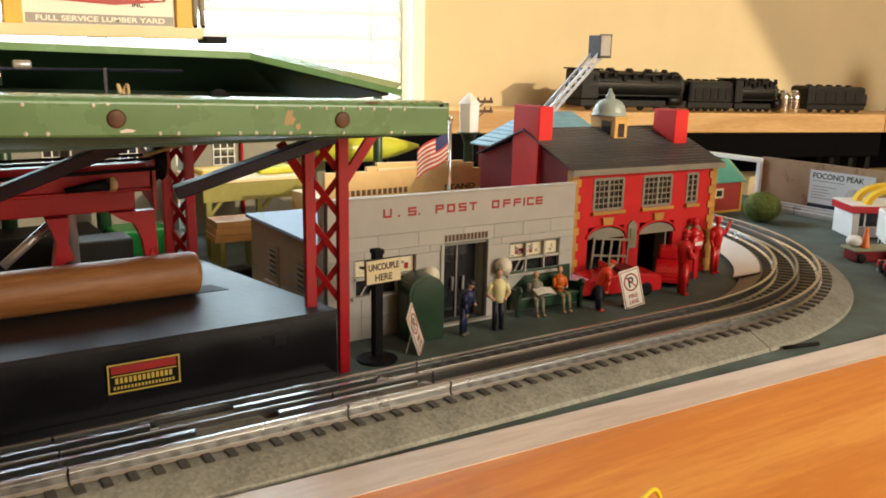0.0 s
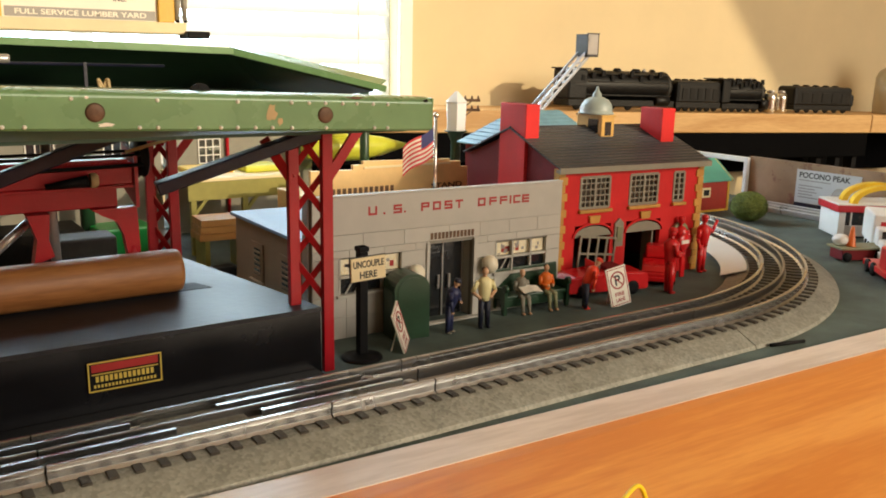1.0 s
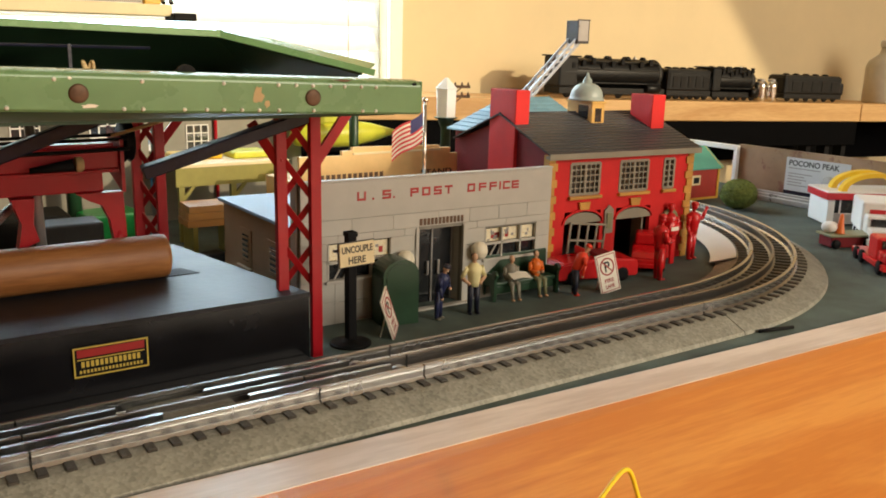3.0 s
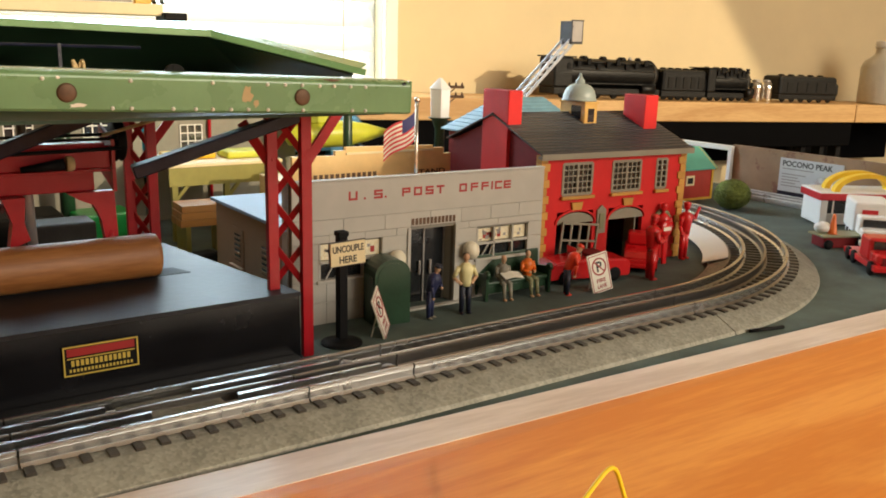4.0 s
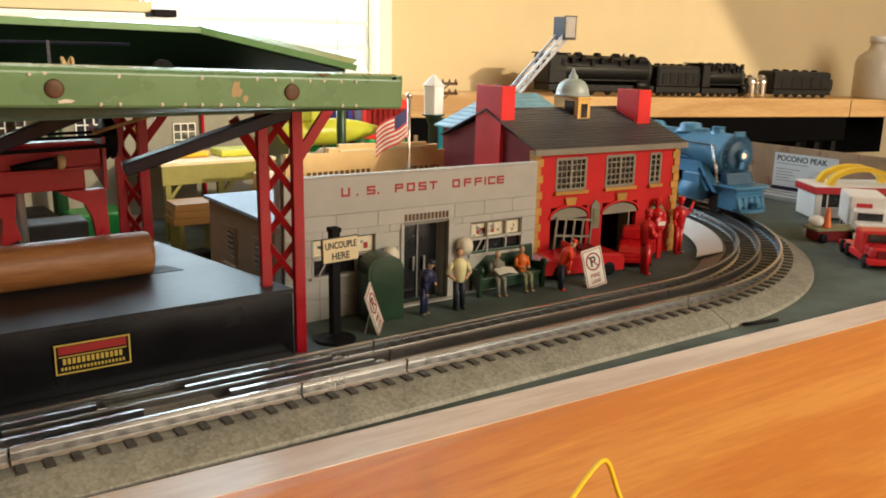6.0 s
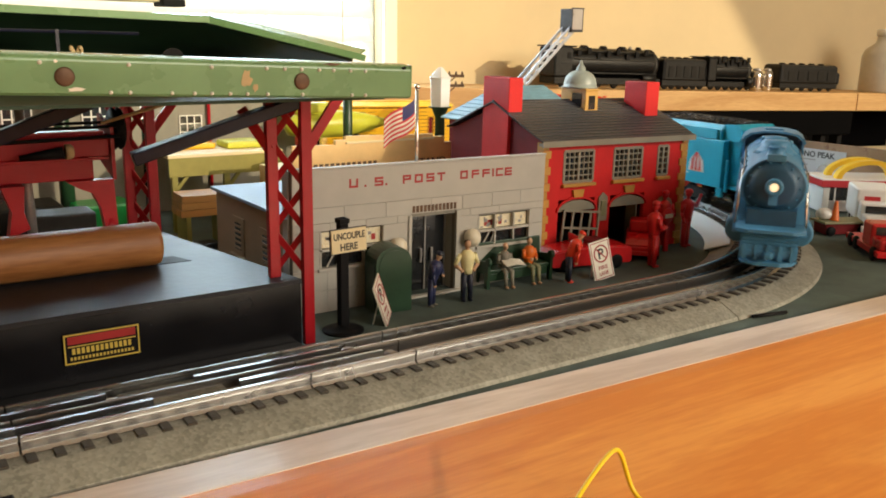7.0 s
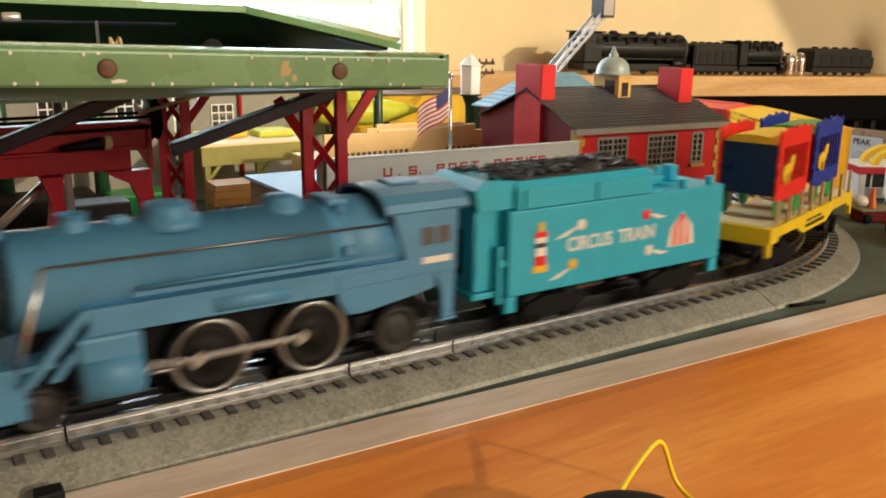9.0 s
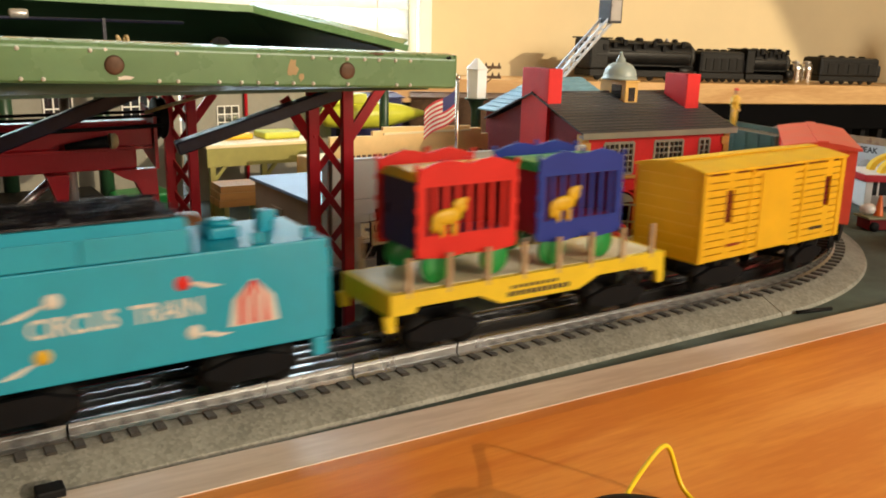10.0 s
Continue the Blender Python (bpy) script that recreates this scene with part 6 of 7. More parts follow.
MAT_STATION = mat("station_wall", (0.25, 0.24, 0.20), 0.6, var=0.12, scale=40)


def white_station():
    g = thing("white_station", "white toy station, walls greyed as shade, many-paned windows, green pillars", "toy building", m=pose(-0.12, 0.500, 0))
    part("wall", B(box, 0.0, 0.315, 0.0, 0.03, 0, 0.150), MAT_STATION, g)
    for x in (0.05, 0.12, 0.195, 0.262):
        wd = part("window", B(box, x, x + 0.024, -0.0008, 0.0, 0.064, 0.118), MAT_GLASSDARK, g)
        fr = bmesh.new()
        for i in range(4):
            box(fr, x + 0.008 * i - 0.0006, x + 0.008 * i + 0.0006, -0.0016, -0.0008, 0.064, 0.118)
        for i in range(6):
            z = 0.064 + 0.0108 * i
            box(fr, x, x + 0.024, -0.0016, -0.0008, z - 0.0006, z + 0.0006)
        part("glazing_bars", fr, MAT_WHITE, wd)
    for x in (0.085, 0.160, 0.238):
        part("pillar", B(tube, (x, -0.03, 0), (x, -0.03, 0.150), 0.0065, seg=12), MAT_DARKGREEN, g)
    part("plinth", B(box, 0.0, 0.315, -0.04, -0.001, 0.0, 0.008), MAT_PRINTGREY, g)


white_station()


def grey_depot():
    g = thing("grey_depot", "small grey-green toy depot with a low gable", "toy building", m=pose(0.208, 0.505, 0))
    out = [(0, 0), (0.150, 0), (0.150, 0.106), (0.075, 0.124), (0, 0.106)]
    part("front_wall", B(prism, out, 0.0, 0.004), MAT_STATION, g)
    part("body", B(box, 0.002, 0.148, 0.0045, 0.040, 0, 0.105), MAT_STATION, g)
    for x0, x1 in ((-0.004, 0.075), (0.154, 0.075)):
        part("roof_slope", B(prism, [(x0, 0.1042), (x1, 0.1242), (x1, 0.1262), (x0, 0.1062)], -0.004, 0.044), MAT_PRINTGREY, g)
    wd = part("window", B(box, 0.026, 0.048, -0.0008, 0.0, 0.070, 0.094), MAT_GLASSDARK, g)
    fr = bmesh.new()
    for i in range(4):
        box(fr, 0.026 + 0.0073 * i - 0.0005, 0.026 + 0.0073 * i + 0.0005, -0.0014, -0.0008, 0.070, 0.094)
    for i in range(4):
        box(fr, 0.026, 0.048, -0.0016, -0.0010, 0.070 + 0.008 * i - 0.0005, 0.070 + 0.008 * i + 0.0005)
    part("glazing_bars", fr, MAT_WHITE, wd)
    part("drain_pipe", B(tube, (0.055, -0.003, 0), (0.055, -0.003, 0.112), 0.0018, seg=10), MAT_RED, g, "red pipe")


grey_depot()
for i, (x, y, w, d, h, material, nm, lab, cat) in enumerate((
        (0.060, 0.330, 0.05, 0.03, 0.040, MAT_WHEELGREY, "dark_crate", "dark drab toy crate behind the loader", "crate"),
        (0.085, 0.300, 0.045, 0.03, 0.006, MAT_GREYCLOTH, "card_sheet", "drab card sheet lying by the loader", "card"),
        (0.150, 0.300, 0.05, 0.016, 0.010, MAT_BLACK, "spare_axle", "dark wheel set lying behind the loader", "toy part"),
        (0.005, 0.420, 0.10, 0.05, 0.030, MAT_WHEEL, "grey_bin", "dark plastic bin behind the loader", "bin"),
        (0.120, 0.435, 0.05, 0.04, 0.024, MAT_WHEELGREEN, "green_tub", "bright green plastic tub", "tub"),
        (0.245, 0.330, 0.03, 0.03, 0.010, MAT_RED, "red_part", "small red metal part", "toy part"))):
    solid(nm, B(box, 0, w, 0, d, 0, h, 0.002), material, lab, cat, m=pose(x, y, 0, 0, 0, 5 * (i % 3)))


def toy_boat():
    g = thing("toy_aircraft", "lime yellow moulded toy hull on a rack", "toy", m=pose(0.330, 0.470, 0.0))
    bm = B(lathe, [(0.003, -0.05), (0.010, -0.045), (0.014, -0.02), (0.014, 0.02), (0.010, 0.045), (0.002, 0.075)], (0.05, 0, 0.083), "x", 16)
    part("hull", bm, MAT_LIME, g)
    part("cabin", B(box, 0.01, 0.05, -0.008, 0.008, 0.095, 0.106, 0.002), MAT_LIME, g)
    for x in (0.022, 0.078):
        part("rack_leg", B(box, x, x + 0.004, -0.010, 0.010, 0, 0.072), MAT_BLACK, g)


toy_boat()
for x in (0.376,):
    gp = thing("green_pillar", "slim dark green pillar behind the stand", "post", m=pose(x, 0.420, 0))
    part("shaft", B(tube, (0, 0, 0), (0, 0, 0.150), 0.0048, seg=12), MAT_DARKGREEN, gp)

# ---- on the desk ----
ctl = thing("controller", "black round-topped train controller on the desk", "controller", m=pose(0.133, -0.183, 0.0058))
part("housing", B(lathe, [(0.022, 0), (0.023, 0.003), (0.023, 0.015), (0.0215, 0.0185), (0.018, 0.0195), (0.010, 0.020)], (0, 0, 0), "z", 36), MAT_BLACK, ctl)
part("rim", B(lathe, [(0.0232, 0.0140), (0.0236, 0.0150), (0.0232, 0.0162)], (0, 0, 0), "z", 36), MAT_WHEELGREY, ctl)
part("knob", B(lathe, [(0.008, 0.0200), (0.008, 0.0205), (0.006, 0.0208)], (0, 0, 0), "z", 20), MAT_BLACK, ctl)
wire = bpy.data.curves.new("yellow_wire", "CURVE")
wire.dimensions, wire.bevel_depth, wire.bevel_resolution = "3D", 0.0009, 3
spl = wire.splines.new("NURBS")
pts = [(0.136, -0.170, 0.0215), (0.146, -0.163, 0.0225), (0.160, -0.157, 0.0255), (0.1735, -0.1535, 0.0310), (0.1765, -0.1545, 0.0270), (0.1795, -0.1560, 0.0150), (0.1820, -0.1600, 0.0078), (0.180, -0.182, 0.0075), (0.158, -0.205, 0.0075)]
spl.points.add(len(pts) - 1)
for p, c in zip(spl.points, pts):
    p.co = (*c, 1)
spl.use_endpoint_u = True
wire.materials.append(MAT_WIRE)
tmpw = new("tmp_wire", wire)
bpy.context.view_layer.update()
wme = bpy.data.meshes.new_from_object(tmpw.evaluated_get(bpy.context.evaluated_depsgraph_get()))
bpy.data.objects.remove(tmpw)
tagged(new("yellow_wire", wme), "thin yellow insulated wire looping over the desk", "wire")
ck = thing("track_clip", "small black plastic clip at the foot of the roadbed", "clip", m=pose(-0.0121, -0.0317, 0.0))
part("body", B(box, -0.005, 0.005, -0.004, 0.004, 0.0, 0.0075, 0.0008), MAT_BLACK, ck)
part("tongue", B(box, -0.0015, 0.0015, 0.004, 0.007, 0.003, 0.0055, 0.0004), MAT_BLACK, ck)
jn = thing("cable_stub", "short black cable lying by the roadbed joint", "cable")
part("sleeve", B(tube, (0.428, -0.0285, 0.0014), (0.455, -0.0345, 0.0014), 0.0013, seg=8), MAT_BLACK, jn)


# ---- the circus train ----
def coupler(parent, x, z=0.010):
    bm = B(box, x - 0.009, x + 0.009, -0.0025, 0.0025, z - 0.002, z + 0.002, 0.0006)
    lathe(bm, [(0.0038, z - 0.003), (0.0042, z), (0.0038, z + 0.003)], (x, 0, 0), "z", 12)
    part("coupler", bm, MAT_WHEEL, parent)


def bogie(parent, x):
    """Two-axle truck; its centre pin at x."""
    g = part("truck", B(box, -0.019, 0.019, -0.0035, 0.0035, 0.009, 0.016, 0.001), MAT_BLACK, parent)
    g.matrix_basis = pose(x, 0, 0)
    for y in (-0.0225, 0.0195):
        bm = B(prism, [(-0.021, 0.008), (-0.008, 0.0045), (0.008, 0.0045), (0.021, 0.008), (0.021, 0.0115), (0.008, 0.0155), (-0.008, 0.0155), (-0.021, 0.0115)], y, y + 0.003)
        part("side_frame", bm, MAT_BLACK, g)
    for dx in (-0.013, 0.013):
        ws = bmesh.new()
        tube(ws, (dx, -0.017, 0.0085), (dx, 0.017, 0.0085), 0.0016, seg=8)
        for y, s in ((-0.0175, 1), (0.0175, -1)):
            lathe(ws, [(0.002, -0.0022 * s), (0.0082, -0.0020 * s), (0.0084, 0.0), (0.0096, 0.0006 * s), (0.0096, 0.0016 * s), (0.002, 0.0018 * s)], (dx, y, 0.0085), "y", 20)
        part("wheelset", ws, MAT_WHEEL, g)
    return g


def driver(parent, x, r):
    g = part("wheel_axle", B(tube, (0, -0.0165, 0), (0, 0.0165, 0), 0.002, seg=8), MAT_WHEEL, parent)
    for y, s in ((-0.0175, 1), (0.0175, -1)):
        bm = B(lathe, [(0.0005, -0.0024 * s), (0.0045, -0.0022 * s), (0.0052, -0.0006 * s), (0.0115, -0.0004 * s), (0.0140, -0.0012 * s), (0.0146, 0.0012 * s), (0.0005, 0.0014 * s)], (0, y, 0), "y", 30)
        part("driving_wheel", bm, MAT_WHEEL, g, "dark dished driving wheel")
        rim = bmesh.new()
        prof = [(0.0146, -0.0016 * s), (r - 0.0004, -0.0018 * s), (r, -0.0010 * s), (r, 0.0004 * s), (r + 0.0012, 0.0010 * s), (r + 0.0012, 0.0018 * s), (0.0146, 0.0018 * s)]
        seg = 36
        rings = [[rim.verts.new((q * math.cos(2 * math.pi * i / seg), y + h, q * math.sin(2 * math.pi * i / seg))) for i in range(seg)] for q, h in prof]
        for a, c in zip(rings, rings[1:] + rings[:1]):
            for i in range(seg):
                rim.faces.new((a[i], a[(i + 1) % seg], c[(i + 1) % seg], c[i])).smooth = True
        bmesh.ops.recalc_face_normals(rim, faces=rim.faces)
        part("tyre", rim, MAT_TYRE, g, "bright steel tyre")
    part("crank_pin", B(lathe, [(0.0022, -0.0045), (0.0022, 0.0), (0.001, 0.0004)], (0.0078, -0.0195, 0), "y", 12), MAT_TYRE, g)
    g.matrix_basis = pose(x, 0, r)
    return g


RD = 0.0172


def locomotive():
    g = thing("steam_locomotive", "light blue toy steam locomotive pulling the circus train", "toy locomotive")
    zb, rb = 0.0560, 0.0205
    bands = []
    for x in (0.060,):
        bands += [(rb, x - 0.0012), (rb * 1.018, x - 0.0010), (rb * 1.018, x + 0.0010), (rb, x + 0.0012)]
    part("boiler", B(lathe, [(rb * 0.92, -0.0725), (rb * 0.98, -0.0718), (rb, -0.070)] + bands + [(rb, 0.070), (rb * 1.05, 0.072), (rb * 1.05, 0.096)], (0, 0, zb), "x", 44), MAT_LOCO, g).data.transform(Matrix.Diagonal((1, 1.13, 1, 1)))
    fr = part("smokebox_front", B(lathe, [(0.0208, -0.0700), (0.0208, -0.0735), (0.0192, -0.0725), (0.0192, -0.0733), (0.0168, -0.0736), (0.0168, -0.0746), (0.0125, -0.0760), (0.0060, -0.0768)], (0, 0, zb), "x", 36), MAT_LOCOSHADE, g, "recessed smokebox door, shade put into its dark blue")
    for a in range(14):
        t = 2 * math.pi * a / 14
        part("bolt", B(lathe, [(0.0009, -0.0733), (0.0008, -0.0741)], (0, 0.0178 * math.cos(t), zb + 0.0178 * math.sin(t)), "x", 6), MAT_LOCO, fr)
    hl = part("headlamp", B(lathe, [(0.0062, -0.0760), (0.0062, -0.0815), (0.0056, -0.0825), (0.0036, -0.0825), (0.0031, -0.0808)], (0, 0, zb + 0.001), "x", 22), MAT_LOCO, g)
    part("lens", B(lathe, [(0.0030, -0.0810), (0.0024, -0.0816), (0.001, -0.0818)], (0, 0, zb + 0.001), "x", 18), MAT_HEADLIGHT, hl, "glowing warm headlamp")
    part("mount", B(box, -0.080, -0.075, -0.003, 0.003, zb - 0.012, zb - 0.005), MAT_LOCO, hl)
    part("number_board", B(box, -0.0745, -0.0720, -0.0065, 0.0065, zb + 0.0185, zb + 0.0235, 0.0004), MAT_LOCO, g)
    part("smokestack", B(lathe, [(0.0095, 0.0735), (0.0066, 0.0765), (0.0058, 0.0790), (0.0060, 0.0815), (0.0066, 0.0820), (0.0046, 0.0820), (0.0042, 0.078)], (-0.0455, 0, 0), "z", 22), MAT_LOCO, g)
    for x, r, h in ((-0.0075, 0.0105, 0.0835), (0.0440, 0.0080, 0.0815)):
        part("dome", B(lathe, [(r * 1.55, 0.0730), (r * 1.25, 0.0762), (r * 1.04, 0.0785), (r, h - 0.0022), (r * 0.86, h - 0.0006), (r * 0.3, h)], (x, 0, 0), "z", 26), MAT_LOCO, g)
    part("whistle", B(tube, (0.052, -0.003, 0.0755), (0.052, -0.003, 0.0800), 0.0012, seg=8), MAT_LOCO, g)
    part("sand_box", B(box, -0.0315, -0.0235, -0.004, 0.004, 0.0755, 0.0790, 0.001), MAT_LOCO, g)
    part("turret", B(box, 0.062, 0.0735, -0.0105, 0.0105, 0.0745, 0.0785, 0.0014), MAT_LOCO, g)
    part("turret_valve", B(lathe, [(0.0024, 0.0), (0.0024, 0.004), (0.001, 0.0045)], (0.067, -0.013, 0.0715), "z", 10), MAT_LOCO, g)
    # cab with rounded roof that reaches forward over the boiler
    for y in (-0.0255, 0.0237):
        sd = part("cab_side", B(prism, [(0.0985, 0.0400), (0.1240, 0.0400), (0.1250, 0.0735), (0.0885, 0.0745), (0.0915, 0.0620)], y, y + 0.0018), MAT_LOCO, g)
        yo = y - 0.0004 if y < 0 else y + 0.0018
        for x0 in (0.1045, 0.1135):
            part("window", B(box, x0, x0 + 0.0070, yo, yo + 0.0004, 0.0548, 0.0632), MAT_GLASSDARK, sd)
            part("window_sill", B(box, x0 - 0.0006, x0 + 0.0076, yo - 0.0003, yo + 0.0005, 0.0541, 0.0547), MAT_LOCO, sd)
        part("number_bar", B(box, 0.1050, 0.1210, yo, yo + 0.0004, 0.0453, 0.0486), MAT_POSTER, sd, "pale number panel")
        part("step", B(prism, [(0.1125, 0.0398), (0.1235, 0.0398), (0.1225, 0.0150), (0.1170, 0.0150), (0.1160, 0.0300)], y, y + 0.0018), MAT_LOCO, sd)
        part("step_tread", B(box, 0.1150, 0.1235, y - 0.0008, y + 0.004, 0.0150, 0.0165), MAT_LOCO, sd)
    arch = [(-0.0268, 0.0720), (-0.0252, 0.0755), (-0.0200, 0.0792), (-0.010, 0.0812), (0.0, 0.0816), (0.010, 0.0812), (0.0200, 0.0792), (0.0252, 0.0755), (0.0268, 0.0720)]
    part("cab_roof", B(prism, arch + [(y * 0.93, z - 0.0016) for y, z in reversed(arch)], 0.0850, 0.1310, "x"), MAT_LOCO, g)
    part("cab_front", B(prism, [(-0.0236, 0.042), (0.0236, 0.042), (0.0236, 0.072), (0.0190, 0.0775), (0.0, 0.0797), (-0.0190, 0.0775), (-0.0236, 0.072)], 0.0955, 0.0975, "x"), MAT_LOCOSHADE, g)
    part("roof_hatch", B(box, 0.098, 0.113, -0.008, 0.008, 0.0812, 0.0828, 0.0007), MAT_LOCO, g)
    for y0 in (-1, 1):
        def side(name, bm_pts, thick, inset, label=""):
            a = y0 * (0.0258 - inset)
            b = a - y0 * thick
            return part(name, B(prism, bm_pts, min(a, b), max(a, b)), MAT_LOCO, g, label)
        # the ledge beside the boiler, the deep skirt below it and the firebox apron
        side("running_board", [(-0.047, 0.0462), (0.0980, 0.0462), (0.0980, 0.0486), (-0.047, 0.0486)], 0.0085, 0.0)
        side("upper_ledge", [(-0.030, 0.0505), (0.0905, 0.0505), (0.0905, 0.0525), (-0.030, 0.0525)], 0.0060, 0.0016)
        side("skirt", [(-0.047, 0.0375), (0.060, 0.0375), (0.060, 0.0460), (-0.047, 0.0460)], 0.0015, 0.0008)
        side("firebox_apron", [(0.0602, 0.0460), (0.1120, 0.0460), (0.1120, 0.0330), (0.1030, 0.0310), (0.0720, 0.0265), (0.0645, 0.0270), (0.0602, 0.0345)], 0.0016, 0.0004)
        side("apron_rib", [(0.0640, 0.0385), (0.1110, 0.0400), (0.1110, 0.0408), (0.0640, 0.0393)], 0.0006, -0.0003)
        ym = y0 * 0.0215
        side("front_brace", [(-0.0445, 0.0486), (-0.0492, 0.0486), (-0.0735, 0.0215), (-0.0690, 0.0215)], 0.0080, 0.0)
        side("rear_brace", [(-0.0385, 0.0462), (-0.0420, 0.0462), (-0.0630, 0.0215), (-0.0595, 0.0215)], 0.0060, 0.0010)
        part("handrail", B(tube, (-0.0600, y0 * 0.0216, zb + 0.0104), (0.0880, y0 * 0.0222, zb + 0.0104), 0.0006, seg=6), MAT_TYRE, g)
        for x in (-0.045, -0.012, 0.021, 0.054, 0.082):
            part("rail_stanchion", B(tube, (x, y0 * 0.0190, zb + 0.0104), (x, y0 * 0.0220, zb + 0.0104), 0.0007, seg=6), MAT_LOCO, g)
        part("grab_rail", B(tube, (-0.0610, y0 * 0.0220, zb + 0.0104), (-0.0735, y0 * 0.0240, 0.0280), 0.0011, seg=8), MAT_CHROME, g)
        cy = part("cylinder", B(lathe, [(0.008, -0.0520), (0.0098, -0.0515), (0.0098, -0.0285), (0.008, -0.0278)], (0, ym, 0.0195), "x", 24), MAT_LOCO, g)
        part("steam_chest", B(box, -0.0525, -0.0275, min(ym - y0 * 0.008, ym + y0 * 0.0052), max(ym - y0 * 0.008, ym + y0 * 0.0052), 0.0200, 0.0374, 0.0018), MAT_LOCO, cy)
        part("air_tank", B(lathe, [(0.002, -0.008), (0.0040, -0.007), (0.0040, 0.026), (0.002, 0.027)], (0.010, y0 * 0.0225, 0.0418), "x", 14), MAT_LOCO, g)
        part("side_pipe", B(tube, (-0.028, y0 * 0.0246, 0.0543), (0.060, y0 * 0.0246, 0.0543), 0.0008, seg=6), MAT_LOCO, g)
        part("injector", B(box, 0.0640, 0.0700, y0 * 0.0235 - 0.002, y0 * 0.0235 + 0.002, 0.0545, 0.0590, 0.0008), MAT_LOCO, g)
        part("check_valve", B(lathe, [(0.0022, 0.0), (0.0022, 0.0028), (0.001, 0.0034)], (-0.004, y0 * 0.0195, zb + 0.001), "z", 10), MAT_LOCO, g)
    part("deck", B(prism, [(-0.0990, -0.0150), (-0.0950, -0.0235), (-0.0600, -0.0235), (-0.0600, 0.0235), (-0.0950, 0.0235), (-0.0990, 0.0150)], 0.0270, 0.0292, "z"), MAT_LOCO, g)
    part("deck_chest", B(prism, [(-0.0800, 0.0292), (-0.0700, 0.0292), (-0.0700, 0.0420), (-0.0770, 0.0400)], -0.0170, 0.0170), MAT_LOCOSHADE, g)
    for y in (-0.0105, 0.0105):
        part("deck_pump", B(lathe, [(0.0040, -0.0915), (0.0048, -0.0905), (0.0048, -0.0810), (0.0040, -0.0800)], (0, y, 0.0222), "x", 18), MAT_LOCO, g)
    apron = [(-0.0700, 0.0268), (-0.0915, 0.0268), (-0.0935, 0.0235), (-0.0915, 0.0185), (-0.0945, 0.0140), (-0.0950, 0.0085), (-0.0900, 0.0055), (-0.0700, 0.0055)]
    pb = B(prism, apron, -0.0195, 0.0195)
    bmesh.ops.bevel(pb, geom=list(pb.edges), offset=0.0012, segments=2, affect="EDGES")
    part("pilot", pb, MAT_LOCO, g)
    for i in range(5):
        y = -0.016 + 0.008 * i
        part("pilot_rib", B(beam, (-0.0930, y, 0.0180), (-0.0965, y, 0.0070), 0.0026, 0.0022), MAT_LOCO, g)
    part("pilot_lip", B(prism, [(-0.1035, -0.0080), (-0.0985, -0.0160), (-0.0880, -0.0195), (-0.0880, 0.0195), (-0.0985, 0.0160), (-0.1035, 0.0080)], 0.0048, 0.0072, "z"), MAT_LOCO, g)
    part("front_coupler", B(box, -0.106, -0.096, -0.003, 0.003, 0.0100, 0.0140, 0.001), MAT_LOCO, g)
    part("frame", B(box, -0.068, 0.112, -0.0085, 0.0085, 0.010, 0.0400), MAT_BLACK, g)
    for x, r in ((-0.0670, 0.0088), (0.0945, 0.0118)):
        ps = bmesh.new()
        for y, s in ((-0.0175, 1), (0.0175, -1)):
            lathe(ps, [(0.002, -0.0016 * s), (r * 0.45, -0.0018 * s), (r * 0.6, -0.0006 * s), (r * 0.8, -0.0006 * s), (r * 0.82, -0.0020 * s), (r, -0.0018 * s), (r, 0.0008 * s), (r + 0.001, 0.0012 * s), (0.002, 0.0020 * s)], (x, y, r), "y", 22)
        tube(ps, (x, -0.0175, r), (x, 0.0175, r), 0.0015, seg=8)
        part("pilot_wheelset" if x < 0 else "trailing_wheelset", ps, MAT_WHEELGREY, g)
    part("trailing_frame", B(box, 0.074, 0.118, -0.0120, 0.0120, 0.0140, 0.0200, 0.001), MAT_BLACK, g)
    wheels = [driver(g, 0.0020, RD), driver(g, 0.0500, RD)]
    rods = []
    for y in (-0.0225, 0.0215):
        rd = bmesh.new()
        box(rd, 0.0020, 0.0500, y, y + 0.0012, -0.0011, 0.0011, 0.0003)
        for x in (0.0020, 0.0500):
            lathe(rd, [(0.0030, y - 0.0004), (0.0030, y + 0.0016)], (x, 0, 0), "y", 14)
        rods.append(part("side_rod", rd, MAT_TYRE, g))
    mains = []
    for y in (-0.0245, 0.0235):
        rd = bmesh.new()
        box(rd, -0.032, 0.0020, y, y + 0.0012, -0.0009, 0.0009, 0.0003)
        lathe(rd, [(0.0032, y - 0.0004), (0.0032, y + 0.0016)], (0.0020, 0, 0), "y", 14)
        mains.append(part("main_rod", rd, MAT_TYRE, g))
        part("piston_rod", B(tube, (-0.030, y + 0.0006, RD), (-0.012, y + 0.0006, RD), 0.0009, seg=8), MAT_TYRE, g)
    coupler(g, 0.130)
    return g, wheels, rods, mains


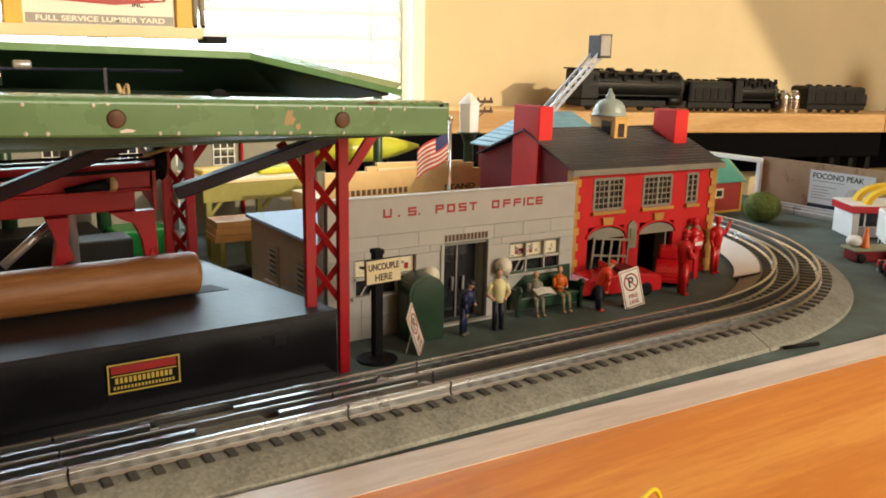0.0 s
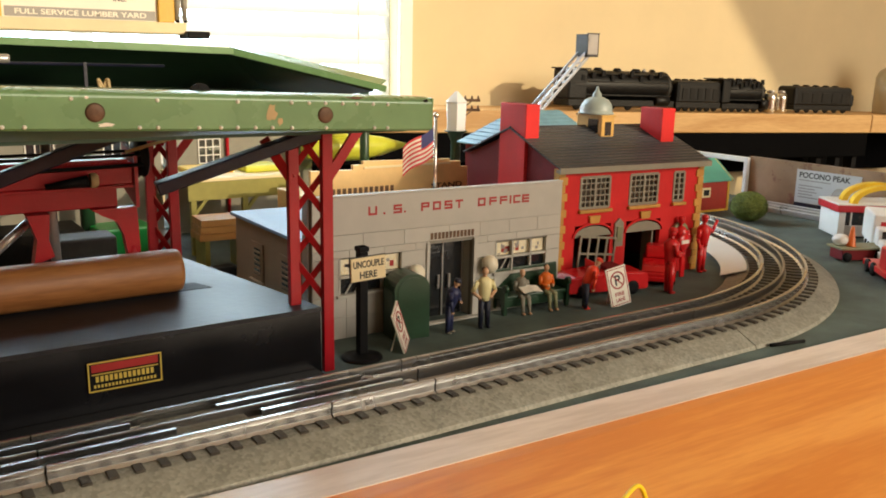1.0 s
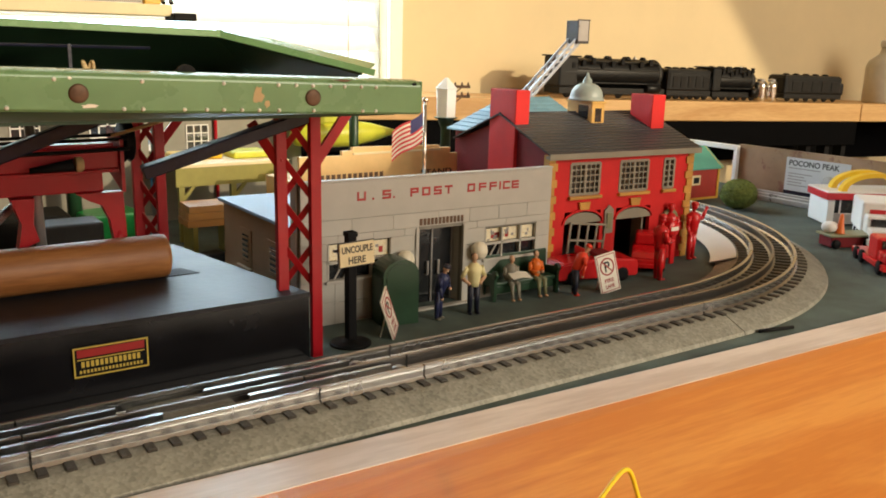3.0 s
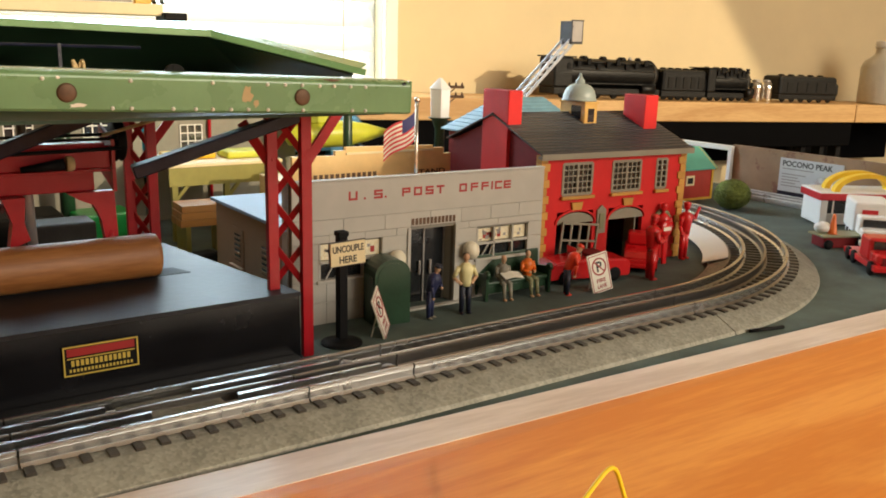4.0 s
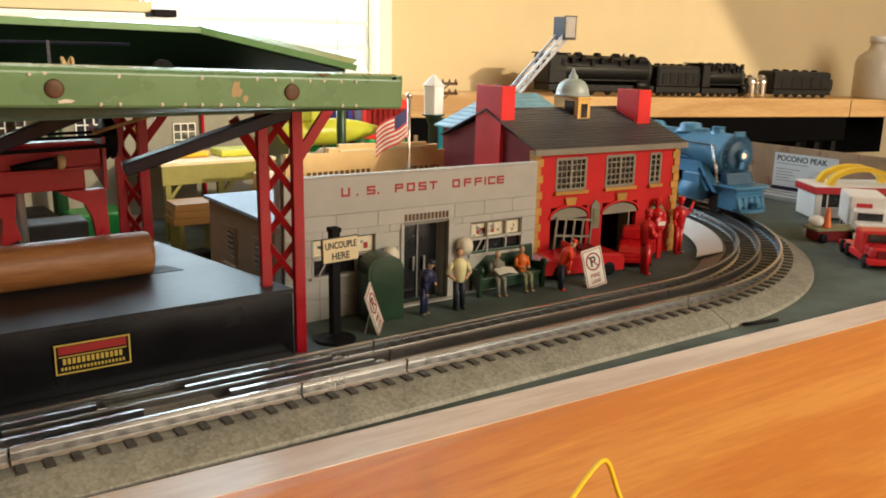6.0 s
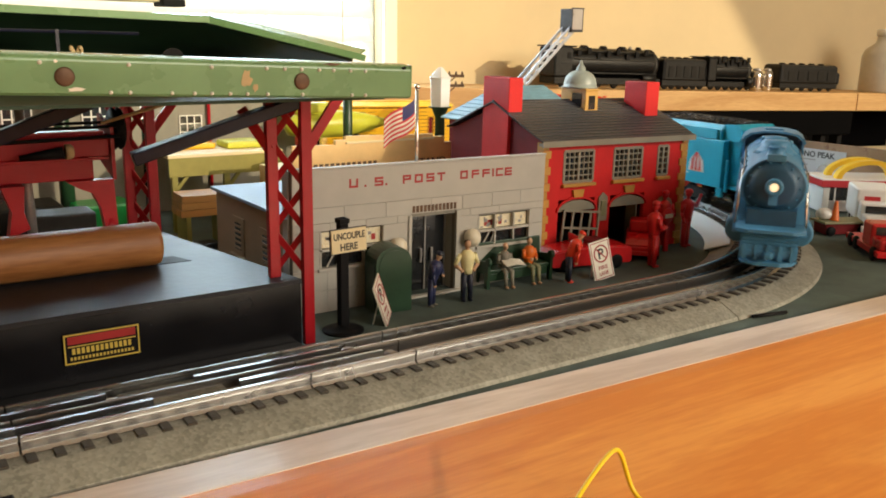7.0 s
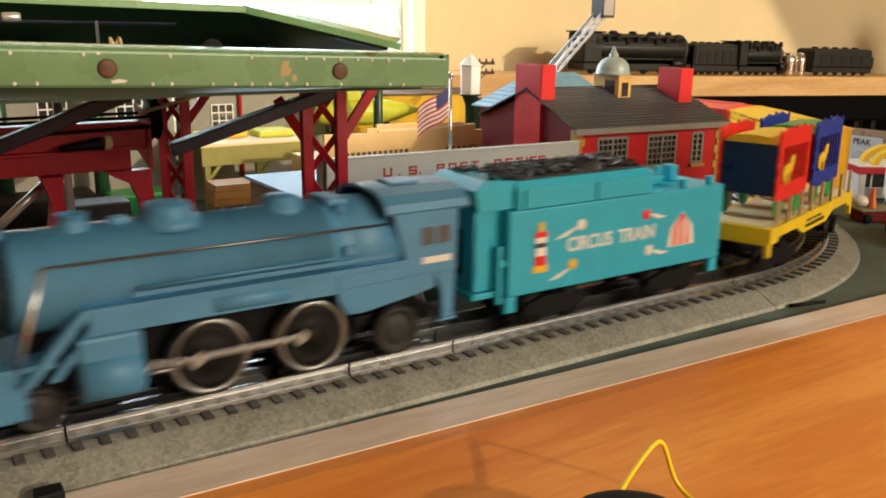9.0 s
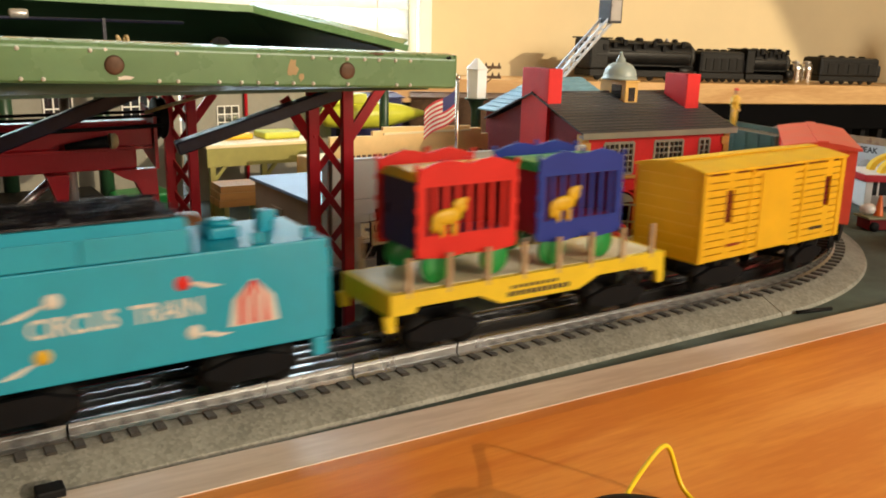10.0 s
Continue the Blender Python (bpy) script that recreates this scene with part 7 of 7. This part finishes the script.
def tender():
    g = thing("coal_tender", "teal toy tender with circus pictures and coal load", "toy tender")
    h = 0.0812
    body = part("body", B(box, -h, h, -0.0258, 0.0258, 0.0195, 0.0650, 0.0008), MAT_TEAL, g)
    # narrow front end with doorway, coal gate and corner steps
    front = part("front_end", B(box, -h - 0.0165, -h - 0.0002, -0.0185, 0.0185, 0.0230, 0.0655, 0.0006), MAT_TEAL, g)
    part("coal_gate", B(box, -h - 0.0172, -h - 0.0166, -0.0075, 0.0075, 0.0300, 0.0540, 0.0002), MAT_SHADEBLACK, front)
    for y in (-0.0189, 0.0186):
        part("side_recess", B(box, -h - 0.0150, -h - 0.0040, y, y + 0.0003, 0.0300, 0.0420), MAT_TEAL, front)
        part("side_recess", B(box, -h - 0.0150, -h - 0.0040, y, y + 0.0003, 0.0490, 0.0600), MAT_TEAL, front)
    for y in (-0.0238, 0.0210):
        part("corner_handrail", B(box, -h - 0.0052, -h - 0.0022, y, y + 0.0028, 0.0160, 0.0470, 0.0005), MAT_TEAL, front)
        part("corner_bracket", B(box, -h - 0.0050, -h, y, y + 0.0028, 0.0360, 0.0395, 0.0004), MAT_TEAL, front)
    part("footplate", B(box, -h - 0.0190, -h - 0.0002, -0.0210, 0.0210, 0.0195, 0.0228, 0.0005), MAT_TEAL, g)
    x1 = 0.0200
    part("bunker", B(prism, [(-0.0245, 0.0652), (0.0245, 0.0652), (0.0245, 0.0745), (0.0215, 0.0795), (-0.0215, 0.0795), (-0.0245, 0.0745)], -h + 0.0060, x1, "x"), MAT_TEAL, g)
    part("bunker_flare", B(prism, [(-h - 0.0165, 0.0657), (-h + 0.0058, 0.0657), (-h + 0.0058, 0.0800), (-h - 0.0120, 0.0815), (-h - 0.0185, 0.0765)], -0.0215, 0.0215), MAT_TEAL, g)
    for y in (-0.0258, 0.0248):
        part("side_board", B(box, -h + 0.010, -0.0240, y, y + 0.001, 0.0655, 0.0755, 0.0003), MAT_TEAL, g)
        part("side_board", B(box, -0.0215, x1, y, y + 0.001, 0.0655, 0.0755, 0.0003), MAT_TEAL, g)
    coal = bmesh.new()
    rnd = random.Random(8)
    for i in range(460):
        x, y = rnd.uniform(-h - 0.008, x1 - 0.004), rnd.uniform(-0.0195, 0.0195)
        s = rnd.uniform(0.0010, 0.0024)
        q = Euler((rnd.random() * 6, rnd.random() * 6, rnd.random() * 6)).to_matrix()
        c = Vector((x, y, 0.0805 + 0.0022 * (1 - (y / 0.02) ** 2) + rnd.uniform(0, 0.001)))
        t = [bm_v for bm_v in (coal.verts.new(c + q @ (Vector(v) * s)) for v in ((1, 0, 0), (-0.8, 0.5, 0), (0, -0.9, 0.3), (0, 0.2, 1.0), (0.1, 0, -0.9)))]
        for f in ((0, 1, 3), (1, 2, 3), (2, 0, 3), (1, 0, 4), (2, 1, 4), (0, 2, 4)):
            coal.faces.new([t[k] for k in f])
    box(coal, -h + 0.007, x1 - 0.002, -0.020, 0.020, 0.0797, 0.0808)
    part("coal_load", coal, MAT_COAL, g, "glossy black coal")
    part("water_hatch", B(box, 0.034, 0.047, -0.009, 0.009, 0.0652, 0.0705, 0.001), MAT_TEAL, g)
    part("hatch_lid", B(lathe, [(0.0062, 0.0706), (0.0062, 0.0720), (0.0045, 0.0728)], (0.0405, 0, 0), "z", 20), MAT_TEAL, g)
    part("hatch_post", B(box, 0.058, 0.064, -0.004, 0.004, 0.0652, 0.0750, 0.0008), MAT_TEAL, g)
    for x, y in ((0.073, -0.021), (0.073, 0.021), (0.025, 0.021), (0.050, -0.021)):
        part("corner_post", B(box, x - 0.002, x + 0.002, y - 0.002, y + 0.002, 0.0652, 0.0700, 0.0004), MAT_TEAL, g)
    part("rear_handrail", B(tube, (h + 0.001, -0.0235, 0.022), (h + 0.001, -0.0235, 0.060), 0.0007, seg=6), MAT_TEAL, g)
    for x in (-h + 0.0015, h - 0.005):
        for y in (-0.0258, 0.0223):
            part("step", B(box, x - 0.003, x + 0.004, y, y + 0.0035, 0.0110, 0.0194, 0.0004), MAT_TEAL, g)
    # circus pictures on both sides, simple flat shapes
    for s in (-1, 1):
        M_ = pose(0, 0, 0) if s < 0 else pose(0, 0, 0, 0, 0, 180)
        def deco(bm, material, label=""):
            o = part("picture", bm, material, body, label)
            o.matrix_basis = M_
        deco(B(prism, [(0.0350, 0.0315), (0.0570, 0.0315), (0.0550, 0.0430), (0.0460, 0.0515), (0.0370, 0.0430)], -0.0262, -0.0259), MAT_POSTER, "striped circus tent picture")
        for x in (0.0390, 0.0445, 0.0500):
            deco(B(prism, [(x, 0.0320), (x + 0.0028, 0.0320), (x + 0.0022 + (0.046 - x) * 0.12, 0.0430), (0.0465 + (x - 0.0445) * 0.12, 0.0505), (0.0455 + (x - 0.0445) * 0.12, 0.0505), (x + 0.0004, 0.0430)], -0.0265, -0.0262), MAT_CAGERED)
        for x, z, c in ((-0.0326, 0.0531, MAT_POSTER), (0.0163, 0.0533, MAT_CAGERED), (-0.0377, 0.0318, MAT_YELLOW), (0.0201, 0.0319, MAT_POSTER)):
            deco(B(lathe, [(0.0005, -0.0263), (0.0030, -0.0262), (0.0032, -0.0259)], (x, 0, z), "y", 16), c)
        for x0, z0, x1, z1 in ((-0.0358, 0.0520, -0.0505, 0.0470), (0.0195, 0.0528, 0.0320, 0.0505), (-0.0405, 0.0295, -0.0530, 0.0250), (0.0232, 0.0305, 0.0355, 0.0290)):
            deco(B(prism, [(x0, z0 - 0.0003), (x0 * 0.5 + x1 * 0.5, (z0 + z1) / 2 - 0.0016), (x1, z1 - 0.0002), (x1, z1 + 0.0002), (x0 * 0.4 + x1 * 0.6, (z0 + z1) / 2 + 0.0002), (x0 * 0.7 + x1 * 0.3, (z0 + z1) / 2 + 0.0016), (x0, z0 + 0.0005)], -0.0262, -0.0259), MAT_POSTER)
        # a plain stacked emblem of coloured blocks
        for z0, z1, w, c in ((0.0265, 0.0305, 0.0060, MAT_YELLOW), (0.0300, 0.0355, 0.0045, MAT_CAGERED), (0.0355, 0.0400, 0.0042, MAT_POSTER), (0.0400, 0.0425, 0.0040, MAT_PRINTBLACK), (0.0425, 0.0455, 0.0046, MAT_POSTER), (0.0455, 0.0485, 0.0050, MAT_CAGERED), (0.0485, 0.0535, 0.0022, MAT_YELLOW)):
            deco(B(box, -0.0605 - w * 0.8, -0.0605 + w * 0.8, -0.0265, -0.0259, z0 + 0.004, z1 + 0.004, 0.0001), c)
        for wd, x in (("CIRCUS", -0.0420), ("TRAIN", -0.0045)):
            o = lettering(wd, 0.0325 if wd == "CIRCUS" else 0.0282, 0.0080, MAT_POSTER, body, M_ @ pose(x, -0.0259, 0.0390, 90))
    return g, [bogie(g, -0.046), bogie(g, 0.046)]


def cage_wagon(name, label, m, wood_, body_, roof_, animal):
    """A toy circus wagon: scalloped side frames with bars, coloured body and roof."""
    g = thing(name, label, "toy wagon")
    g.matrix_world = m
    L_, z0, z1 = 0.0285, 0.0205, 0.0545
    part("body", B(box, -L_ + 0.002, L_ - 0.002, -0.017, 0.017, z0 - 0.004, z0 + 0.004, 0.0006), body_, g)
    for x in (-L_ + 0.001, L_ - 0.003):
        part("end_wall", B(box, x, x + 0.002, -0.0185, 0.0185, z0 - 0.004, z1 - 0.003, 0.0004), body_, g)
    part("roof", B(prism, [(-0.0185, z1 - 0.004), (0.0185, z1 - 0.004), (0.012, z1 + 0.0005), (0.0, z1 + 0.0015), (-0.012, z1 + 0.0005)], -L_, L_, "x"), roof_, g)
    for y in (-0.0205, 0.0190):
        fr = bmesh.new()
        n = 10
        top = [(-L_ - 0.001 + (2 * L_ + 0.002) * i / n, z1 + 0.002 + 0.0028 * abs(math.sin(math.pi * i / n * 2)) + 0.002 * math.sin(math.pi * i / n)) for i in range(n + 1)]
        prism(fr, [(-L_ - 0.001, z1 - 0.006)] + top + [(L_ + 0.001, z1 - 0.006)], y, y + 0.0015)
        prism(fr, [(-L_ - 0.001, z0 - 0.006), (-0.012, z0 - 0.008), (0, z0 - 0.006), (0.012, z0 - 0.008), (L_ + 0.001, z0 - 0.006), (L_ + 0.001, z0 + 0.004), (-L_ - 0.001, z0 + 0.004)], y, y + 0.0015)
        for x in (-L_ - 0.001, L_ - 0.004):
            box(fr, x, x + 0.005, y, y + 0.0015, z0 + 0.004, z1 - 0.006)
        for x in (-L_ - 0.001, -L_ / 2, 0.0, L_ / 2, L_ + 0.001):
            ball(fr, (x, y + 0.0008, z1 + 0.0035 + 0.0024 * math.cos(x * 50)), 0.0016, (1.1, 0.6, 1.4), 1)
        for x in (-L_ - 0.0008, L_ + 0.0008):
            for z in (z0 - 0.003, z0 + 0.008, (z0 + z1) / 2, z1 - 0.006):
                ball(fr, (x, y + 0.0008, z), 0.0018, (0.9, 0.6, 1.3), 1)
        part("side_frame", fr, wood_, g)
        for i in range(7):
            x = -L_ + 0.0085 + i * 0.0068
            part("bar", B(box, x - 0.0011, x + 0.0011, y + 0.0003, y + 0.0012, z0 + 0.004, z1 - 0.006), wood_, g)
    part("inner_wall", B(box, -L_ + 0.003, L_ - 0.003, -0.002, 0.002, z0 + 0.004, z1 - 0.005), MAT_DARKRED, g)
    an = bmesh.new()
    rl = 1.12
    for x, z, q, sx, sz in ((-0.0095, 0.0125, 0.0050, 1.5, 0.75), (-0.0035, 0.0165, 0.0038, 1.0, 1.0), (-0.0155, 0.0100, 0.0030, 0.8, 1.5), (-0.0120, 0.0070, 0.0020, 0.7, 2.0), (-0.0060, 0.0070, 0.0020, 0.7, 2.0), (-0.0010, 0.0190, 0.0016, 1.2, 1.0)):
        ball(an, (x * rl - 0.002, -0.0207, z0 + z * rl - 0.001), q * rl, (sx, 0.25, sz))
    part("gilt_relief", an, MAT_YELLOW, g, "yellow moulded relief")
    for x in (-0.0175, 0.0175):
        for y in (-0.0195, 0.0165):
            part("wagon_wheel", B(lathe, [(0.0015, 0), (0.0078, 0.0003), (0.0086, 0.001), (0.0086, 0.002), (0.0015, 0.003)], (x, y, 0.0087), "y", 20), MAT_WHEELGREEN, g)
    return g


def flat_car():
    g = thing("flat_car", "yellow toy flat car with wooden stakes", "toy wagon")
    h = 0.0895
    for y in (-0.0255, 0.0235):
        sill = [(-h, 0.0225), (-h + 0.012, 0.0225), (-h + 0.014, 0.0255), (-0.040, 0.0255), (-0.026, 0.0195), (0.026, 0.0195), (0.040, 0.0255), (h - 0.014, 0.0255), (h - 0.012, 0.0225), (h, 0.0225), (h, 0.0325), (-h, 0.0325)]
        part("side_sill", B(prism, sill, y, y + 0.002), MAT_CARYELLOW, g)
        yo = y - 0.0003 if y < 0 else y + 0.002
        part("word_bars", B(bars, -0.022, 0.020, 0.0222, 0.0248, yo + 0.0003, 12, 0.3), MAT_PRINTBLACK, g)
        part("word_bars", B(bars, -0.020, 0.012, 0.0262, 0.0280, yo + 0.0003, 9, 0.4), MAT_PRINTBLACK, g)
    part("deck", B(box, -h, h, -0.0254, 0.0254, 0.0305, 0.0328), MAT_CARYELLOW, g)
    part("deck_lining", B(box, -h + 0.002, h - 0.002, -0.022, 0.022, 0.0329, 0.0333), MAT_CREAM, g, "shiny pale deck lining")
    st = mesh_of("stake", B(box, -0.0014, 0.0014, -0.0010, 0.0010, 0.030, 0.0500, 0.0003), MAT_STAKE)
    for i in range(8):
        for y in (-0.0245, 0.0245):
            o = new("stake", st)
            o.parent = g
            o.matrix_basis = pose(-0.0805 + i * 0.0230, y, 0)
    for s in (-1, 1):
        part("end_beam", B(box, s * h - 0.0015, s * h + 0.0015, -0.0255, 0.0255, 0.0215, 0.0330, 0.0006), MAT_CARYELLOW, g)
        for y in (-0.0255, 0.0225):
            part("corner_step", B(prism, [(s * h - 0.0045, 0.0225), (s * h + 0.0015, 0.0225), (s * h + 0.0015, 0.0145), (s * h - 0.0030, 0.0145)], y, y + 0.003), MAT_CARYELLOW, g)
        coupler(g, s * (h + 0.006))
    return g, [bogie(g, -0.058), bogie(g, 0.058)]


def box_car(name, label, paint, roof, L_, slatted, top=0.0755, bars_mat=None):
    g = thing(name, label, "toy wagon")
    h = L_ / 2
    body = part("body", B(box, -h + 0.0008, h - 0.0008, -0.0235, 0.0235, 0.0215, top - 0.0005), MAT_DARKRED if slatted else paint, g)
    if slatted:
        for y in (-0.0255, 0.0238):
            n = 12
            for i in range(n):
                z = 0.0215 + i * (top - 0.0225) / n
                for x0, x1 in ((-h, -0.053), (-0.046, -0.029), (-0.028, -0.019), (0.017, 0.028), (0.029, h - 0.022), (h - 0.015, h)):
                    part("slat", B(box, x0, x1, y, y + 0.0017, z, z + 0.0037), paint, body)
            for x0, x1 in ((-h, -h + 0.005), (h - 0.005, h), (-0.0300, -0.0275), (0.0270, 0.0295)):
                part("post", B(box, x0, x1, y - 0.0006, y + 0.0020, 0.0215, top - 0.0005), paint, body)
            part("sliding_door", B(box, -0.019, 0.017, y - 0.0008, y + 0.0017, 0.0225, top - 0.003, 0.0005), paint, body)
            for x0 in (-0.053, h - 0.022):
                for z0, z1 in ((0.0215, 0.0440), (0.0640, top - 0.0005)):
                    part("panel", B(box, x0, x0 + 0.007, y, y + 0.0017, z0, z1), paint, body)
            part("door_track", B(box, -0.030, 0.030, y - 0.0012, y - 0.0001, top - 0.0032, top - 0.0016), paint, body)
            part("print_block", B(bars, -0.050, -0.036, 0.0290, 0.0310, y - 0.0006, 5, 0.3), MAT_PRINTRED, body)
            part("print_block", B(bars, 0.040, 0.056, 0.0290, 0.0310, y - 0.0006, 6, 0.3), MAT_PRINTBLACK, body)
        for x in (-h, h - 0.0008):
            part("end_wall", B(box, x, x + 0.0008, -0.0235, 0.0235, 0.0215, top), paint, body)
            for i in range(7):
                z = 0.026 + i * 0.007
                part("end_rib", B(box, x - 0.0006 if x < 0 else x + 0.0008, x if x < 0 else x + 0.0014, -0.022, 0.022, z, z + 0.0040), paint, body)
    else:
        for y in (-0.0243, 0.0236):
            for i in range(9):
                x = -h + 0.006 + i * (L_ - 0.012) / 8
                part("rib", B(box, x - 0.0010, x + 0.0010, y, y + 0.0007, 0.0225, top - 0.001), paint, body)
            part("sliding_door", B(box, -0.016, 0.016, y - 0.0006, y + 0.0012, 0.0230, top - 0.003, 0.0004), paint, body)
            part("word_bars", B(bars, 0.022, 0.055, 0.052, 0.0570, y - 0.0001, 8, 0.3), bars_mat or MAT_POSTER, body)
    part("roof", B(prism, [(-0.0268, top), (0.0268, top), (0.0268, top + 0.0015), (0.012, top + 0.0042), (0.0, top + 0.0052), (-0.012, top + 0.0042), (-0.0268, top + 0.0015)], -h - 0.001, h + 0.001, "x"), roof, g)
    part("roof_walk", B(box, -h, h, -0.004, 0.004, top + 0.0050, top + 0.0060, 0.0003), roof, g)
    part("underframe", B(box, -h + 0.004, h - 0.004, -0.008, 0.008, 0.015, 0.0214), MAT_BLACK, g)
    for s in (-1, 1):
        coupler(g, s * (h + 0.006))
    return g, [bogie(g, -h + 0.030), bogie(g, h - 0.030)]


def gondola(name, label, paint, L_):
    g = thing(name, label, "toy wagon")
    h = L_ / 2
    part("floor", B(box, -h, h, -0.0255, 0.0255, 0.020, 0.024), paint, g)
    for y in (-0.0255, 0.0237):
        part("side", B(box, -h, h, y, y + 0.0018, 0.024, 0.066), paint, g)
        for i in range(9):
            x = -h + 0.005 + i * (L_ - 0.01) / 8
            yo = y - 0.0007 if y < 0 else y + 0.0018
            part("rib", B(box, x - 0.001, x + 0.001, yo, yo + 0.0007, 0.024, 0.065), paint, g)
    for x in (-h, h - 0.0018):
        part("end", B(box, x, x + 0.0018, -0.0236, 0.0236, 0.024, 0.066), paint, g)
    part("load", B(box, -h + 0.003, h - 0.003, -0.022, 0.022, 0.024, 0.062, 0.003), MAT_COAL, g)
    for s in (-1, 1):
        coupler(g, s * (h + 0.006))
    return g, [bogie(g, -h + 0.030), bogie(g, h - 0.030)]


LOCO, DRIVERS, SIDE_RODS, MAIN_RODS = locomotive()
CARS = [
    (*tender(), 0.2378, 0.046),
    (*flat_car(), 0.4415, 0.058),
    (*box_car("stock_car", "bright yellow slatted toy stock car", MAT_STOCK, MAT_STOCK, 0.152, True), 0.6330, 0.046),
    (*box_car("coral_car", "coral red toy boxcar with pink roof", MAT_CORAL, MAT_CORAL, 0.156, False), 0.8095, 0.048),
    (*gondola("gondola_car", "dark green open toy wagon with a rider", MAT_DARKGREEN, 0.158), 0.9875, 0.049),
    (*box_car("mustard_car", "mustard yellow toy boxcar", MAT_YELLOW, MAT_BRASS, 0.158, False, bars_mat=MAT_PRINTBLACK), 1.1655, 0.049),
    (*box_car("brown_car", "brown toy boxcar with plain roof", MAT_BRASS, MAT_BRASS, 0.158, False), 1.3435, 0.049),
    (*box_car("navy_car", "dark navy toy boxcar with white writing", MAT_NAVYPLASTIC, MAT_NAVYPLASTIC, 0.158, False), 1.5215, 0.049),
]
WAGON_A = cage_wagon("cage_wagon", "red circus cage wagon with navy ends, yellow roof", pose(0, 0, 0), MAT_CAGERED, MAT_NAVYPLASTIC, MAT_YELLOW, 0)
WAGON_B = cage_wagon("cage_wagon", "blue circus cage wagon with crimson ends, green roof", pose(0, 0, 0), MAT_CAGEBLUE, MAT_RED, MAT_WHEELGREEN, 1)
RIDER = figurine("toy_figure", "toy figure in mustard coat riding on the wagon load", (0, 0, 0), 0.040, 90, MAT_TRIMYEL, MAT_TRIMYEL, cap=MAT_CORAL)
for w in (WAGON_A, WAGON_B):
    tagged(w, group="circus wagons on the flat car")

# ---- sleepers ----
tie_me = mesh_of("tie", B(box, -0.0021, 0.0021, -0.0268, 0.0268, 0.0086, 0.0101, 0.0003), MAT_TIE)
STEP = 0.127 / 12
for i in range(-24, 270):
    p, a = along(0.003 + i * STEP)
    o = new("tie", tie_me)
    o.parent = TRACK
    o.matrix_basis = Matrix.Translation(p) @ pose(0, 0, 0, 0, 0, math.degrees(a))

# ---- movement ----
TIMES = [0.0, 1.0, 2.0, 3.0, 4.1, 5.0, 5.6, 6.3, 6.5, 7.0, 7.5, 8.0, 8.5, 9.0, 9.5, 10.0]
PLACE = [2.335, 2.085, 1.832, 1.575, 1.287, 1.056, 0.905, 0.733, 0.686, 0.570, 0.449, 0.3215, 0.1925, 0.0585, -0.0765, -0.2075]


def place(t):
    """Where along the track the leading driving wheel is: a smooth curve through the table."""
    x, y = np.array(TIMES), np.array(PLACE)
    d = np.gradient(y, x)
    i = int(min(max(np.searchsorted(x, t) - 1, 0), len(x) - 2))
    h = x[i + 1] - x[i]
    u = (t - x[i]) / h
    return float((2 * u**3 - 3 * u**2 + 1) * y[i] + (u**3 - 2 * u**2 + u) * h * d[i] + (-2 * u**3 + 3 * u**2) * y[i + 1] + (u**3 - u**2) * h * d[i + 1])


def on_track(s, f, r):
    """Pose of a vehicle whose two pivots stand at s + f and s + r on the track."""
    a, b = along(s + f)[0], along(s + r)[0]
    yaw = math.atan2(b.y - a.y, b.x - a.x)
    m = Matrix.Translation((a + b) / 2 + Vector((0, 0, ZR))) @ pose(0, 0, 0, 0, 0, math.degrees(yaw))
    return m @ pose(-(f + r) / 2, 0, 0), yaw


def motions():
    times = [round(0.25 * i, 2) for i in range(41)]
    walk(LOCO, [(t, on_track(place(t), -0.01, 0.05)[0]) for t in times])
    for car, trucks, off, half in CARS:
        walk(car, [(t, on_track(place(t) + off, -half, half)[0]) for t in times])
        for tr, s in zip(trucks, (-half, half)):
            rows = []
            for t in times:
                yaw = on_track(place(t) + off, -half, half)[1]
                turn = along(place(t) + off + s)[1] - yaw
                turn = (turn + math.pi) % (2 * math.pi) - math.pi
                rows.append((t, pose(tr.location.x, 0, 0, 0, 0, math.degrees(turn))))
            walk(tr, rows)
    flat = CARS[1]
    for w, dx in ((WAGON_A, -0.0440), (WAGON_B, 0.0290)):
        walk(w, [(t, on_track(place(t) + flat[2], -flat[3], flat[3])[0] @ pose(dx, 0, 0.0334)) for t in times])
    gon = CARS[4]
    walk(RIDER, [(t, on_track(place(t) + gon[2], -gon[3], gon[3])[0] @ pose(0.02, 0, 0.0622, 0, 0, -60)) for t in times])
    # wheels and rods turn with the distance run
    fine = [round(i / 15, 4) for i in range(151)]
    for k, wheel in enumerate(DRIVERS):
        x = wheel.location.x
        walk(wheel, [(t, pose(x, 0, RD, 0, math.degrees(place(t) / RD), 0)) for t in fine])
    for rods in (SIDE_RODS, MAIN_RODS):
        for rod in rods:
            rows = []
            for t in fine:
                a = place(t) / RD
                px, pz = 0.0078 * math.cos(a), -0.0078 * math.sin(a)
                tilt = math.degrees(math.asin(pz / 0.032)) if rods is MAIN_RODS else 0.0
                rows.append((t, pose(px, 0, RD + pz, 0, tilt, 0)))
            walk(rod, rows)


motions()
